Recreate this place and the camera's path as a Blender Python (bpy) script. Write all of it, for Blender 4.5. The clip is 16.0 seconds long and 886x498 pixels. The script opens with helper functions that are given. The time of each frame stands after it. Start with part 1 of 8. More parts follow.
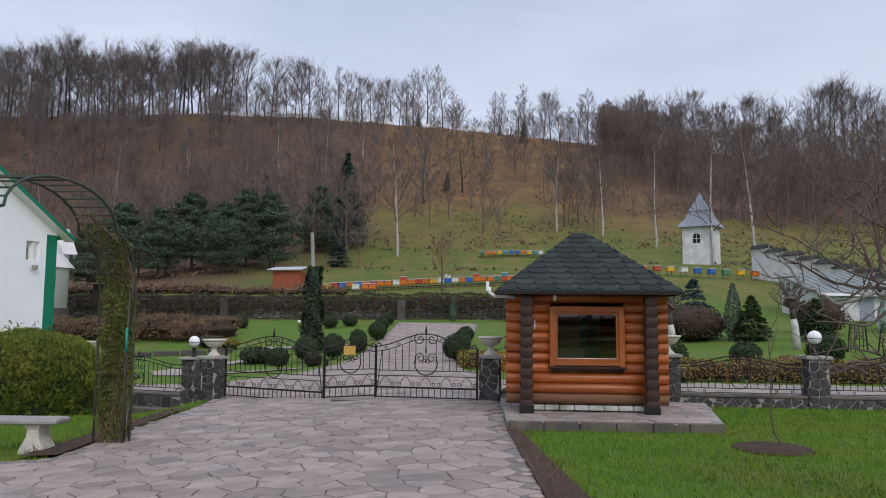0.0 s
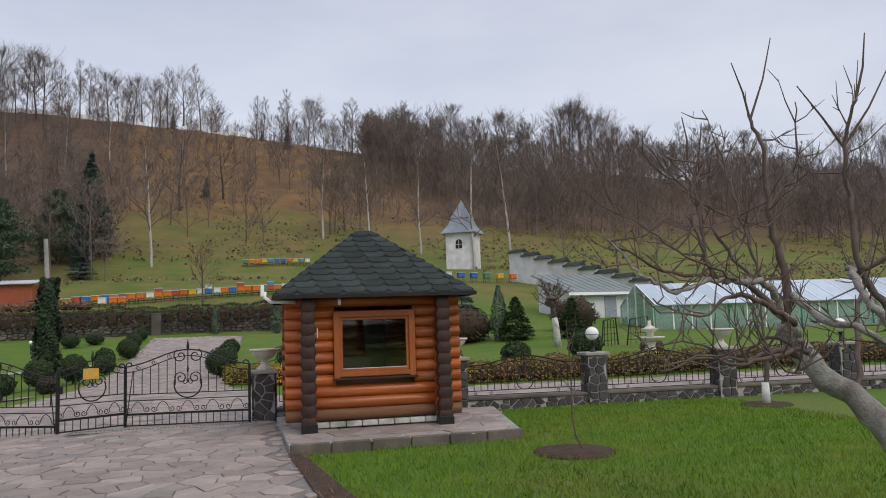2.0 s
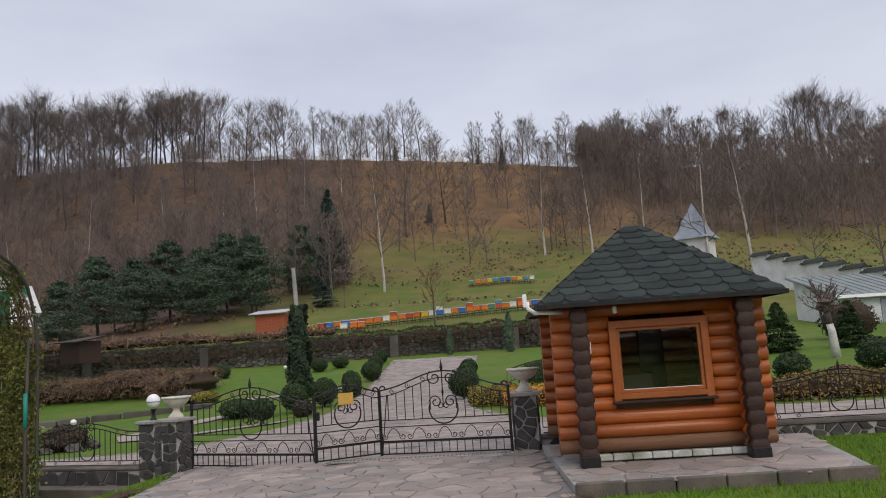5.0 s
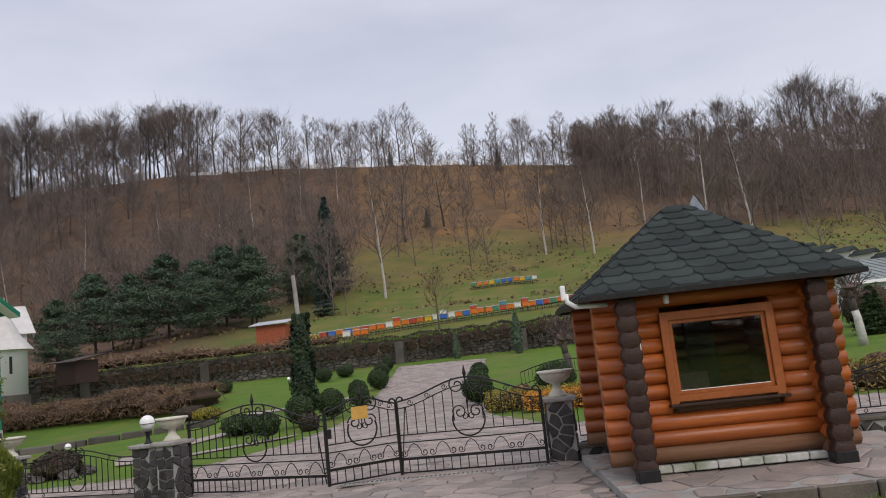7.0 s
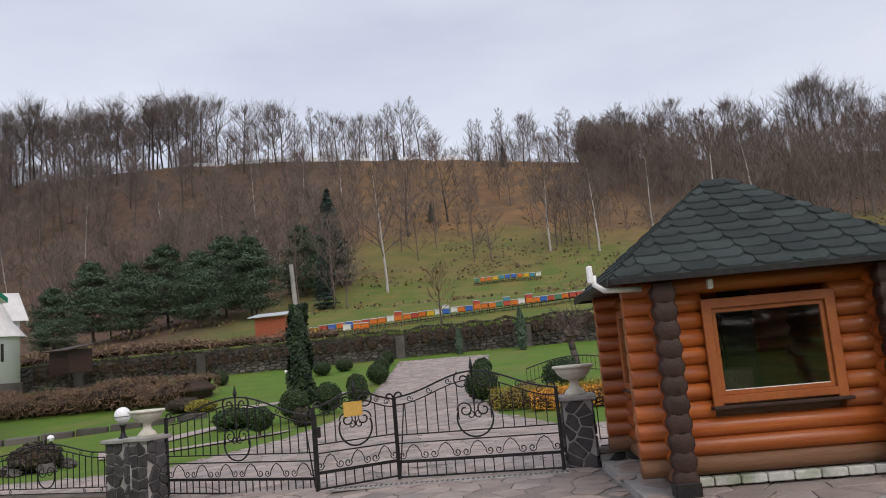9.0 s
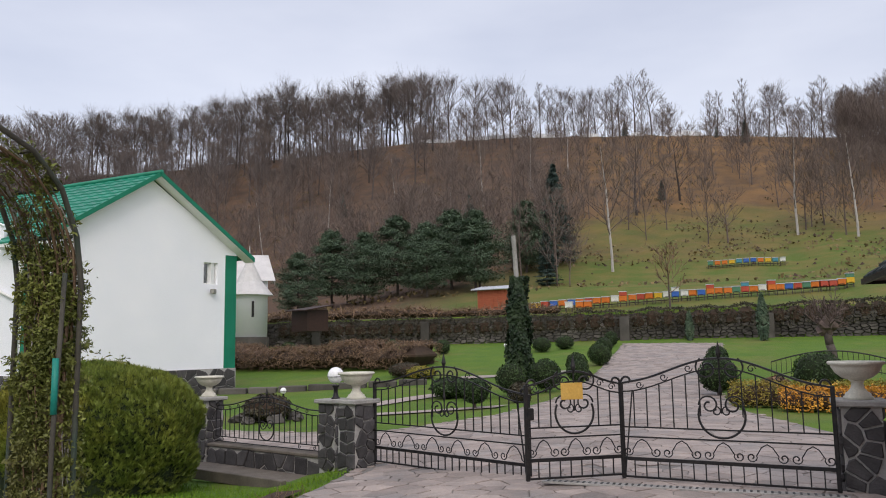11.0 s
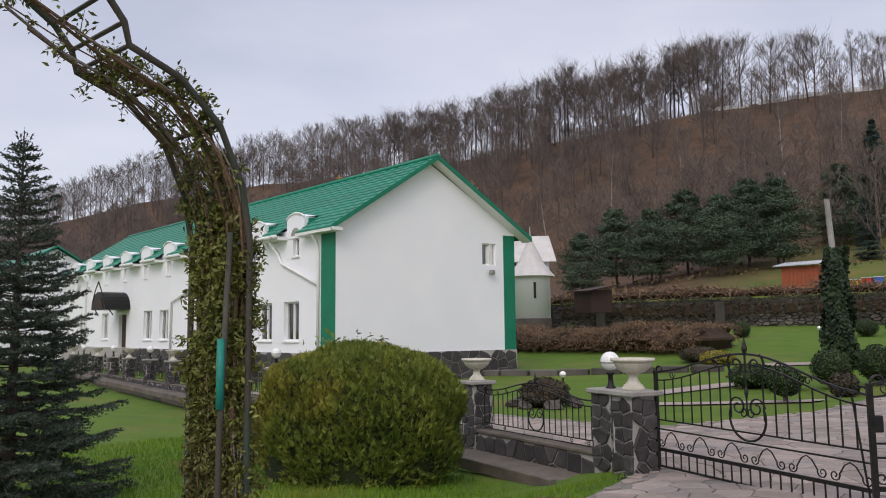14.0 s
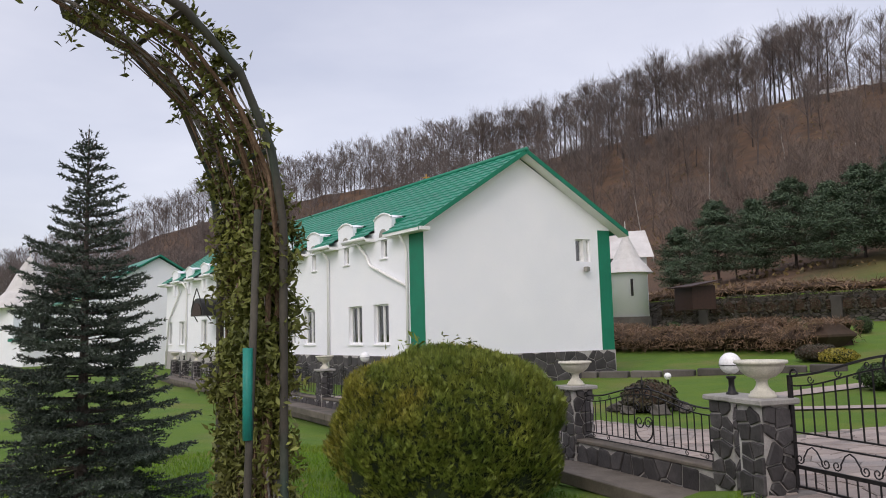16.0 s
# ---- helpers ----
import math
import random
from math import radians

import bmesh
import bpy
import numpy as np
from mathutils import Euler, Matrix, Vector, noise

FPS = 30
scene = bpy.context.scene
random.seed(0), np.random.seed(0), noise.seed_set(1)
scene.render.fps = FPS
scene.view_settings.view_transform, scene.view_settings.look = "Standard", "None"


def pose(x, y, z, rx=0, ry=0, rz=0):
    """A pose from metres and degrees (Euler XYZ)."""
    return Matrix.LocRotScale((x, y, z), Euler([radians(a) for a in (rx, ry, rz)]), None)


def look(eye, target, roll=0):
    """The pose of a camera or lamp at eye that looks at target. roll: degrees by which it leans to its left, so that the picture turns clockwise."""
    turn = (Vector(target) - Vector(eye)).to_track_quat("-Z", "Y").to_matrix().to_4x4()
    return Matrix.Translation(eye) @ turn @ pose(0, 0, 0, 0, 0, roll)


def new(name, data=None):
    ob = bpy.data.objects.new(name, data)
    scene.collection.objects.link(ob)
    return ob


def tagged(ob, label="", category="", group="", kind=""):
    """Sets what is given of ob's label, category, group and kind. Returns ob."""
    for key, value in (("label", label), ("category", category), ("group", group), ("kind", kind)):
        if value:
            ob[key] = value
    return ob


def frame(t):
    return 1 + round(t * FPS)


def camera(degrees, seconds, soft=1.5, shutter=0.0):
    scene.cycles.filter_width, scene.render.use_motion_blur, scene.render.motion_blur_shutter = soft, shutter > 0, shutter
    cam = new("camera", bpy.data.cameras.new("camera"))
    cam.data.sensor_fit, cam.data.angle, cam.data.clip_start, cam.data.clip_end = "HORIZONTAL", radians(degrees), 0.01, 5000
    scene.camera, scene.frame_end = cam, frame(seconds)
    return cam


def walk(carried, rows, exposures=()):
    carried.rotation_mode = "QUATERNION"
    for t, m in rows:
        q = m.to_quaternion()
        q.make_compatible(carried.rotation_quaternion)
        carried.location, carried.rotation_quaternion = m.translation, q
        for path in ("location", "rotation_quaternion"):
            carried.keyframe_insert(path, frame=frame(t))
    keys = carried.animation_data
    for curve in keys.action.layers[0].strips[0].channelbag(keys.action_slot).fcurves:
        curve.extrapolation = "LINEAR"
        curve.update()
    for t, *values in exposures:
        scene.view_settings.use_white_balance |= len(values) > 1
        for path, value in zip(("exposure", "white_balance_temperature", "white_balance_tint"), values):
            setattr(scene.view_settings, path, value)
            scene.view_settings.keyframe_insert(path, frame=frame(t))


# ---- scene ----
cam = camera(60.4, 16.0, soft=1.0)
PATH = [
    (0, (1.154, 1.024, 1.544), (1.04, 3.013, 1.725), 0.5),
    (0.5, (1.113, 1.354, 1.538), (1.16, 3.345, 1.726), 0.3),
    (1, (1.057, 1.652, 1.535), (1.369, 3.618, 1.735), -1.0),
    (1.5, (1.069, 2.054, 1.536), (1.518, 3.992, 1.734), -1.5),
    (2, (1.0, 2.31, 1.518), (1.494, 4.238, 1.714), -1.9),
    (2.5, (0.882, 2.593, 1.534), (1.375, 4.52, 1.736), -2.3),
    (3, (0.833, 2.848, 1.517), (1.07, 4.818, 1.767), -3.1),
    (3.5, (0.791, 3.087, 1.498), (0.942, 5.063, 1.763), -3.4),
    (4, (0.668, 3.349, 1.519), (0.712, 5.331, 1.787), -3.1),
    (4.5, (0.618, 3.665, 1.504), (0.572, 5.647, 1.771), -2.8),
    (7, (0.23, 5.15, 1.531), (0.169, 7.129, 1.811), -6.1),
    (7.5, (0.223, 5.411, 1.495), (0.164, 7.39, 1.775), -5.8),
    (8, (0.229, 5.672, 1.499), (0.168, 7.652, 1.778), -5.5),
    (10.5, (-0.064, 7.236, 1.423), (-0.244, 9.211, 1.676), -1.9),
    (11, (-0.072, 7.51, 1.433), (-0.718, 9.387, 1.678), -0.9),
    (11.5, (-0.146, 7.781, 1.411), (-0.87, 9.634, 1.621), -2.2),
    (12, (-0.232, 8.052, 1.437), (-0.961, 9.904, 1.634), -2.0),
    (12.5, (-0.252, 8.313, 1.438), (-1.053, 10.136, 1.631), -2.0),
    (13, (-0.327, 8.555, 1.417), (-1.215, 10.336, 1.613), -1.4),
    (13.5, (-0.467, 8.746, 1.429), (-1.492, 10.452, 1.627), -1.2),
    (14, (-0.577, 8.948, 1.416), (-1.865, 10.463, 1.624), -0.6),
    (14.5, (-0.653, 9.16, 1.427), (-2.106, 10.517, 1.647), -0.4),
    (15, (-0.798, 9.311, 1.412), (-2.268, 10.65, 1.628), -1.5),
    (15.5, (-0.997, 9.446, 1.421), (-2.459, 10.793, 1.638), -1.6),
    (16, (-1.17, 9.635, 1.421), (-2.63, 10.985, 1.636), -1.5),
]
walk(cam, [(t, look(eye, target, roll)) for t, eye, target, roll in PATH], [(0.0, -0.06, 6280, 11.0), (1.0, -0.02, 6600, 10.0), (3.0, -0.08, 6700, 10.0), (7.0, -0.05, 6800, 12.0), (8.2, 0.0, 6800, 12.0), (10.5, 0.12, 6700, 11.0), (12.0, 0.04, 6700, 11.0), (13.0, -0.05, 6700, 11.0), (14.5, -0.03, 6780, 14.0), (15.0, 0.0, 6780, 14.0), (16.0, 0.06, 6780, 14.0)])

# ---- world and sun: an overcast spring day, brighter overhead ----
world = bpy.data.worlds.new("overcast_sky")
scene.world = world
world.use_nodes = True
wn, wl = world.node_tree.nodes, world.node_tree.links
wn.clear()
w_out, w_bg = wn.new("ShaderNodeOutputWorld"), wn.new("ShaderNodeBackground")
w_sky = wn.new("ShaderNodeTexSky")
w_sky.sky_type, w_sky.sun_disc = "NISHITA", False
w_sky.sun_elevation, w_sky.sun_rotation = radians(42), radians(150)
w_sky.air_density, w_sky.dust_density = 1.0, 3.0
w_tc, w_sep = wn.new("ShaderNodeTexCoord"), wn.new("ShaderNodeSeparateXYZ")
w_map = wn.new("ShaderNodeMapRange")
w_map.inputs["From Min"].default_value, w_map.inputs["From Max"].default_value = 0.42, 1.0
w_map.inputs["To Min"].default_value, w_map.inputs["To Max"].default_value = 0.82, 1.3
w_scale = wn.new("ShaderNodeMapping")
w_scale.inputs["Scale"].default_value = (1.0, 1.0, 3.4)
w_noise = wn.new("ShaderNodeTexNoise")
w_noise.inputs["Scale"].default_value, w_noise.inputs["Detail"].default_value = 1.7, 5.0
w_ramp = wn.new("ShaderNodeValToRGB")
w_ramp.color_ramp.elements[0].position, w_ramp.color_ramp.elements[0].color = 0.33, (0.545, 0.575, 0.69, 1)
w_ramp.color_ramp.elements[1].position, w_ramp.color_ramp.elements[1].color = 0.66, (0.765, 0.785, 0.875, 1)
w_mul = wn.new("ShaderNodeVectorMath")
w_mul.operation = "SCALE"
w_dim = wn.new("ShaderNodeVectorMath")
w_dim.operation, w_dim.inputs["Scale"].default_value = "SCALE", 0.05
w_add = wn.new("ShaderNodeVectorMath")
w_add.operation = "ADD"
wl.new(w_tc.outputs["Generated"], w_sep.inputs[0])
wl.new(w_tc.outputs["Generated"], w_scale.inputs[0])
wl.new(w_scale.outputs[0], w_noise.inputs["Vector"])
wl.new(w_noise.outputs["Fac"], w_ramp.inputs[0])
wl.new(w_sep.outputs["Z"], w_map.inputs["Value"])
wl.new(w_ramp.outputs[0], w_mul.inputs[0])
wl.new(w_map.outputs[0], w_mul.inputs["Scale"])
wl.new(w_sky.outputs[0], w_dim.inputs[0])
wl.new(w_mul.outputs[0], w_add.inputs[0])
wl.new(w_dim.outputs[0], w_add.inputs[1])
wl.new(w_add.outputs[0], w_bg.inputs["Color"])
w_bg.inputs["Strength"].default_value = 1.0
wl.new(w_bg.outputs[0], w_out.inputs[0])

sun = new("sun", bpy.data.lights.new("sun", "SUN"))
sun.data.energy, sun.data.angle, sun.data.color = 0.85, radians(30), (1.0, 0.97, 0.93)
sun.matrix_world = look((6, -14, 20), (0, 8, 0))


# ---- mesh helpers ----
class Mesh:
    """Collects vertices and faces of one mesh."""

    def __init__(self):
        self.v, self.f, self.m, self.slot = [], [], [], 0

    def add(self, verts, faces):
        n = len(self.v)
        self.v.extend(tuple(p) for p in verts)
        self.f.extend(tuple(i + n for i in q) for q in faces)
        self.m.extend([self.slot] * len(faces))
        return self

    def box(self, c, s, rz=0.0, bevel=0.0, tilt=None):
        """A box with its edges cut off by bevel metres; c: centre, s: sizes, rz: degrees."""
        hx, hy, hz = s[0] / 2, s[1] / 2, s[2] / 2
        m = Matrix.Translation(c) @ (tilt or Matrix.Rotation(radians(rz), 4, "Z"))
        if bevel <= 0:
            pts = [(x, y, z) for z in (-hz, hz) for x, y in ((-hx, -hy), (hx, -hy), (hx, hy), (-hx, hy))]
            fs = [(3, 2, 1, 0), (4, 5, 6, 7), (0, 1, 5, 4), (1, 2, 6, 5), (2, 3, 7, 6), (3, 0, 4, 7)]
        else:
            b = min(bevel, hx * 0.9, hy * 0.9, hz * 0.9)

            def ring(ix, iy, z):
                return [(-ix, -iy + b, z), (-ix + b, -iy, z), (ix - b, -iy, z), (ix, -iy + b, z), (ix, iy - b, z), (ix - b, iy, z), (-ix + b, iy, z), (-ix, iy - b, z)]

            pts = ring(hx - b, hy - b, -hz) + ring(hx, hy, -hz + b) + ring(hx, hy, hz - b) + ring(hx - b, hy - b, hz)
            fs = [tuple(range(7, -1, -1)), tuple(range(24, 32))]
            for r in range(3):
                fs += [(r * 8 + i, r * 8 + (i + 1) % 8, r * 8 + 8 + (i + 1) % 8, r * 8 + 8 + i) for i in range(8)]
        return self.add([m @ Vector(p) for p in pts], fs)

    def tube(self, pts, r, n=5, r1=None, cap=True, flat=1.0):
        """A round bar along points; r to r1, or a list of radii."""
        pts = [Vector(p) for p in pts]
        k = len(pts)
        rad = r if isinstance(r, (list, tuple)) else [r + ((r if r1 is None else r1) - r) * i / max(1, k - 1) for i in range(k)]
        verts, side = [], None
        for i, p in enumerate(pts):
            d = pts[min(i + 1, k - 1)] - pts[max(i - 1, 0)]
            if d.length < 1e-9:
                d = Vector((0, 0, 1))
            d.normalize()
            if side is None:
                side = d.orthogonal().normalized()
            side = side - d * side.dot(d)
            side = side.normalized() if side.length > 1e-6 else d.orthogonal().normalized()
            up = d.cross(side)
            for j in range(n):
                a = 2 * math.pi * j / n
                verts.append(p + (side * math.cos(a) + up * math.sin(a) * flat) * rad[i])
        fs = [(i * n + j, i * n + (j + 1) % n, (i + 1) * n + (j + 1) % n, (i + 1) * n + j) for i in range(k - 1) for j in range(n)]
        if cap:
            fs += [tuple(range(n - 1, -1, -1)), tuple(range((k - 1) * n, k * n))]
        return self.add(verts, fs)

    def lathe(self, c, prof, n=20):
        """Turns a profile of (radius, height) about the upright through c."""
        verts = [(c[0] + r * math.cos(2 * math.pi * j / n), c[1] + r * math.sin(2 * math.pi * j / n), c[2] + z) for r, z in prof for j in range(n)]
        fs = [(i * n + j, i * n + (j + 1) % n, (i + 1) * n + (j + 1) % n, (i + 1) * n + j) for i in range(len(prof) - 1) for j in range(n)]
        fs += [tuple(range(n - 1, -1, -1)), tuple(range((len(prof) - 1) * n, len(prof) * n))]
        return self.add(verts, fs)

    def prism(self, poly, z0, z1):
        n = len(poly)
        verts = [(x, y, z0) for x, y in poly] + [(x, y, z1) for x, y in poly]
        return self.add(verts, [tuple(range(n - 1, -1, -1)), tuple(range(n, 2 * n))] + [(i, (i + 1) % n, n + (i + 1) % n, n + i) for i in range(n)])

    def slab(self, pts, off):
        """A flat polygon in space, thickened by the vector off."""
        n, off = len(pts), Vector(off)
        pts = [Vector(p) for p in pts]
        return self.add(pts + [p + off for p in pts], [tuple(range(n - 1, -1, -1)), tuple(range(n, 2 * n))] + [(i, (i + 1) % n, n + (i + 1) % n, n + i) for i in range(n)])

    def data(self, name, mats, smooth=False):
        me = bpy.data.meshes.new(name)
        me.from_pydata(self.v, [], self.f)
        for mt in mats if isinstance(mats, (list, tuple)) else [mats]:
            me.materials.append(mt)
        if any(self.m):
            me.polygons.foreach_set("material_index", self.m)
        if smooth:
            me.polygons.foreach_set("use_smooth", [True] * len(self.f))
        me.update()
        return me


def thing(name, x, y, z, label, category, group="", kind="", rz=0.0):
    """An Empty at a thing's base, which parents its parts."""
    ob = new(name)
    ob.empty_display_size = 0.2
    ob.matrix_basis = pose(x, y, z, 0, 0, rz)
    return tagged(ob, label, category, group, kind)


def part(name, mesh, mats, parent, label="", smooth=False):
    ob = new(name, mesh.data(name, mats, smooth))
    ob.parent = parent
    return tagged(ob, label)


def solid(name, mesh, mats, label, category="", kind="", group="", smooth=False):
    return tagged(new(name, mesh.data(name, mats, smooth)), label, category, group, kind)


def arc(c, r, a0, a1, n, plane="xz", sy=1.0):
    out = []
    for i in range(n + 1):
        a = radians(a0 + (a1 - a0) * i / n)
        u, w = r * math.cos(a), r * math.sin(a) * sy
        out.append((c[0] + u, c[1], c[2] + w) if plane == "xz" else (c[0] + u, c[1] + w, c[2]))
    return out


def spiral(cx, cz, r, a0, turn, n=14, tight=0.25, y=0.0):
    """A wrought-iron scroll in the xz plane, from the rim inwards; turn in degrees."""
    out = []
    for i in range(n + 1):
        s = i / n
        a, q = radians(a0 + turn * s), r * (1 - (1 - tight) * s)
        out.append((cx + q * math.cos(a), y, cz + q * math.sin(a)))
    return out


# ---- materials ----
def material(name, c1, c2, scale=6.0, rough=0.7, bump=0.15, fine=60.0, metal=0.0, third=None, big=0.7, spread=0.0, coat=0.0, stretch=(1, 1, 1), bump_scale=None, space="Object"):
    """Two-scale noise between colours, with fine grain, relief and a spread of tone from piece to piece."""
    mt = bpy.data.materials.new(name)
    mt.use_nodes = True
    nd, lk = mt.node_tree.nodes, mt.node_tree.links
    b = nd["Principled BSDF"]
    tc, mp = nd.new("ShaderNodeTexCoord"), nd.new("ShaderNodeMapping")
    mp.inputs["Scale"].default_value = stretch
    if space == "World":
        geo = nd.new("ShaderNodeNewGeometry")
        lk.new(geo.outputs["Position"], mp.inputs[0])
    else:
        lk.new(tc.outputs["Object"], mp.inputs[0])

    def nz(s, d=4.0, ro=0.6):
        t = nd.new("ShaderNodeTexNoise")
        t.inputs["Scale"].default_value, t.inputs["Detail"].default_value, t.inputs["Roughness"].default_value = s, d, ro
        lk.new(mp.outputs[0], t.inputs["Vector"])
        return t

    def mix(a, bb, fac):
        m = nd.new("ShaderNodeMix")
        m.data_type = "RGBA"
        for sock, val in ((m.inputs[6], a), (m.inputs[7], bb)):
            if isinstance(val, tuple):
                sock.default_value = (*val[:3], 1)
            else:
                lk.new(val, sock)
        if isinstance(fac, float):
            m.inputs[0].default_value = fac
        else:
            lk.new(fac, m.inputs[0])
        return m.outputs[2]

    def ramp(src, lo, hi):
        r = nd.new("ShaderNodeMapRange")
        r.inputs["From Min"].default_value, r.inputs["From Max"].default_value = lo, hi
        lk.new(src, r.inputs["Value"])
        return r.outputs[0]

    a, f = nz(scale), nz(fine, 3.0)
    col = mix(c1, c2, ramp(a.outputs["Fac"], 0.32, 0.68))
    if third:
        col = mix(col, third, ramp(nz(scale * 0.31, 3.0).outputs["Fac"], 0.5, 0.5 + big * 0.35))
    grain = nd.new("ShaderNodeHueSaturation")
    lk.new(col, grain.inputs["Color"])
    val = ramp(f.outputs["Fac"], 0.2, 0.8)
    mr = nd.new("ShaderNodeMath")
    mr.operation, mr.inputs[1].default_value, mr.inputs[2].default_value = "MULTIPLY_ADD", 0.34, 0.83
    lk.new(val, mr.inputs[0])
    out_val = mr.outputs[0]
    if spread:
        oi = nd.new("ShaderNodeObjectInfo")
        isl = nd.new("ShaderNodeNewGeometry")
        s1 = nd.new("ShaderNodeMath")
        s1.operation = "ADD"
        lk.new(oi.outputs["Random"], s1.inputs[0])
        lk.new(isl.outputs["Random Per Island"], s1.inputs[1])
        s2 = nd.new("ShaderNodeMath")
        s2.operation, s2.inputs[1].default_value = "FRACT", 1.0
        lk.new(s1.outputs[0], s2.inputs[0])
        s3 = nd.new("ShaderNodeMath")
        s3.operation, s3.inputs[1].default_value, s3.inputs[2].default_value = "MULTIPLY_ADD", 2 * spread, 1 - spread
        lk.new(s2.outputs[0], s3.inputs[0])
        s4 = nd.new("ShaderNodeMath")
        s4.operation = "MULTIPLY"
        lk.new(s3.outputs[0], s4.inputs[0])
        lk.new(out_val, s4.inputs[1])
        out_val = s4.outputs[0]
    lk.new(out_val, grain.inputs["Value"])
    lk.new(grain.outputs[0], b.inputs["Base Color"])
    rr = nd.new("ShaderNodeMath")
    rr.operation, rr.inputs[1].default_value, rr.inputs[2].default_value = "MULTIPLY_ADD", 0.25, max(0.02, rough - 0.12)
    lk.new(a.outputs["Fac"], rr.inputs[0])
    lk.new(rr.outputs[0], b.inputs["Roughness"])
    b.inputs["Metallic"].default_value = metal
    b.inputs["Coat Weight"].default_value = coat
    b.inputs["Specular IOR Level"].default_value = 0.35
    if bump:
        bp = nd.new("ShaderNodeBump")
        bp.inputs["Strength"].default_value, bp.inputs["Distance"].default_value = bump, 0.02
        lk.new((nz(bump_scale, 5.0) if bump_scale else f).outputs["Fac"], bp.inputs["Height"])
        lk.new(bp.outputs[0], b.inputs["Normal"])
    return mt


GRASS = material("lawn_grass", (0.090, 0.200, 0.012), (0.165, 0.275, 0.018), 1.9, 0.9, 0.9, 45, third=(0.27, 0.24, 0.032), big=1.0, bump_scale=70, space="World")
FLAG = material("flagstone", (0.245, 0.205, 0.182), (0.355, 0.288, 0.252), 3.0, 0.62, 0.6, 35, third=(0.235, 0.217, 0.207), spread=0.22, space="World")
GROUT = material("mortar_joint", (0.15, 0.135, 0.124), (0.24, 0.22, 0.205), 5.0, 0.9, 0.4, 60, space="World")
SOIL = material("bare_soil", (0.042, 0.026, 0.018), (0.085, 0.054, 0.037), 9.0, 0.95, 1.0, 40, space="World")
STONE = material("dark_cladding_stone", (0.040, 0.037, 0.038), (0.078, 0.072, 0.072), 7.0, 0.6, 0.5, 40, spread=0.35, space="World")
POINTING = material("pale_pointing", (0.33, 0.315, 0.30), (0.43, 0.41, 0.39), 12, 0.9, 0.4, 60, space="World")
CONCRETE = material("grey_concrete", (0.27, 0.26, 0.245), (0.38, 0.365, 0.34), 5, 0.85, 0.35, 50, third=(0.20, 0.195, 0.175), space="World")
RUSTY_GREEN = material("weathered_green_steel", (0.045, 0.042, 0.034), (0.075, 0.068, 0.052), 3, 0.7, 0.2, 40, third=(0.022, 0.07, 0.048), big=0.4)
IRON = material("black_wrought_iron", (0.012, 0.012, 0.014), (0.03, 0.027, 0.026), 20, 0.45, 0.15, 80, metal=0.4)
URN = material("cream_cast_stone", (0.52, 0.50, 0.42), (0.66, 0.63, 0.54), 9, 0.75, 0.2, 60, third=(0.42, 0.40, 0.33))
WHITE = material("white_render", (0.85, 0.865, 0.91), (0.89, 0.895, 0.93), 0.8, 0.85, 0.10, 90, third=(0.82, 0.835, 0.88))
WHITE_TRIM = material("white_paint", (0.78, 0.78, 0.78), (0.85, 0.85, 0.84), 4, 0.5, 0.05, 60)
GREEN_PAINT = material("green_paint", (0.003, 0.155, 0.088), (0.005, 0.20, 0.115), 1.4, 0.55, 0.08, 70)
GREEN_TILE = material("green_metal_tile", (0.002, 0.17, 0.105), (0.004, 0.225, 0.14), 2.5, 0.42, 0.06, 50, spread=0.06)
LOG = material("varnished_log", (0.28, 0.064, 0.013), (0.43, 0.120, 0.025), 2.4, 0.38, 0.16, 30, third=(0.17, 0.040, 0.012), spread=0.2, coat=0.25, stretch=(0.5, 6, 6))
LOG_GREY = material("weathered_log", (0.150, 0.062, 0.026), (0.215, 0.115, 0.062), 3, 0.6, 0.35, 30, third=(0.11, 0.062, 0.042), spread=0.15, stretch=(0.5, 6, 6))
LOG_END = material("brown_log_ends", (0.028, 0.013, 0.009), (0.047, 0.022, 0.015), 7, 0.55, 0.3, 40)
FRAME_WOOD = material("orange_wood_frame", (0.28, 0.075, 0.022), (0.36, 0.11, 0.03), 4, 0.4, 0.1, 30, coat=0.2)
SHINGLE = material("green_grey_bitumen_shingle", (0.022, 0.030, 0.029), (0.038, 0.047, 0.045), 5, 0.9, 0.6, 120, spread=0.34)
GRANITE = material("whitewashed_block", (0.42, 0.42, 0.38), (0.60, 0.60, 0.56), 9, 0.9, 0.3, 40, third=(0.2, 0.24, 0.15), spread=0.15)
BARK = material("grey_brown_bark", (0.070, 0.055, 0.048), (0.12, 0.10, 0.088), 9, 0.95, 0.6, 50)
BARK_FAR = material("far_bark", (0.115, 0.088, 0.076), (0.175, 0.138, 0.120), 0.5, 0.95, 0, 5, spread=0.3)
BARK_DARK = material("dark_far_bark", (0.058, 0.048, 0.045), (0.092, 0.076, 0.070), 0.5, 0.95, 0, 5, spread=0.3)
BARK_MID = material("ridge_twigs", (0.115, 0.095, 0.088), (0.175, 0.145, 0.135), 0.5, 0.95, 0, 5, spread=0.3)
BIRCH = material("birch_bark", (0.34, 0.315, 0.29), (0.50, 0.47, 0.44), 1.2, 0.85, 0.1, 10, third=(0.15, 0.13, 0.12))
LICHEN = material("lichened_bark", (0.17, 0.145, 0.13), (0.32, 0.30, 0.275), 8, 0.95, 0.9, 40, third=(0.44, 0.44, 0.41))
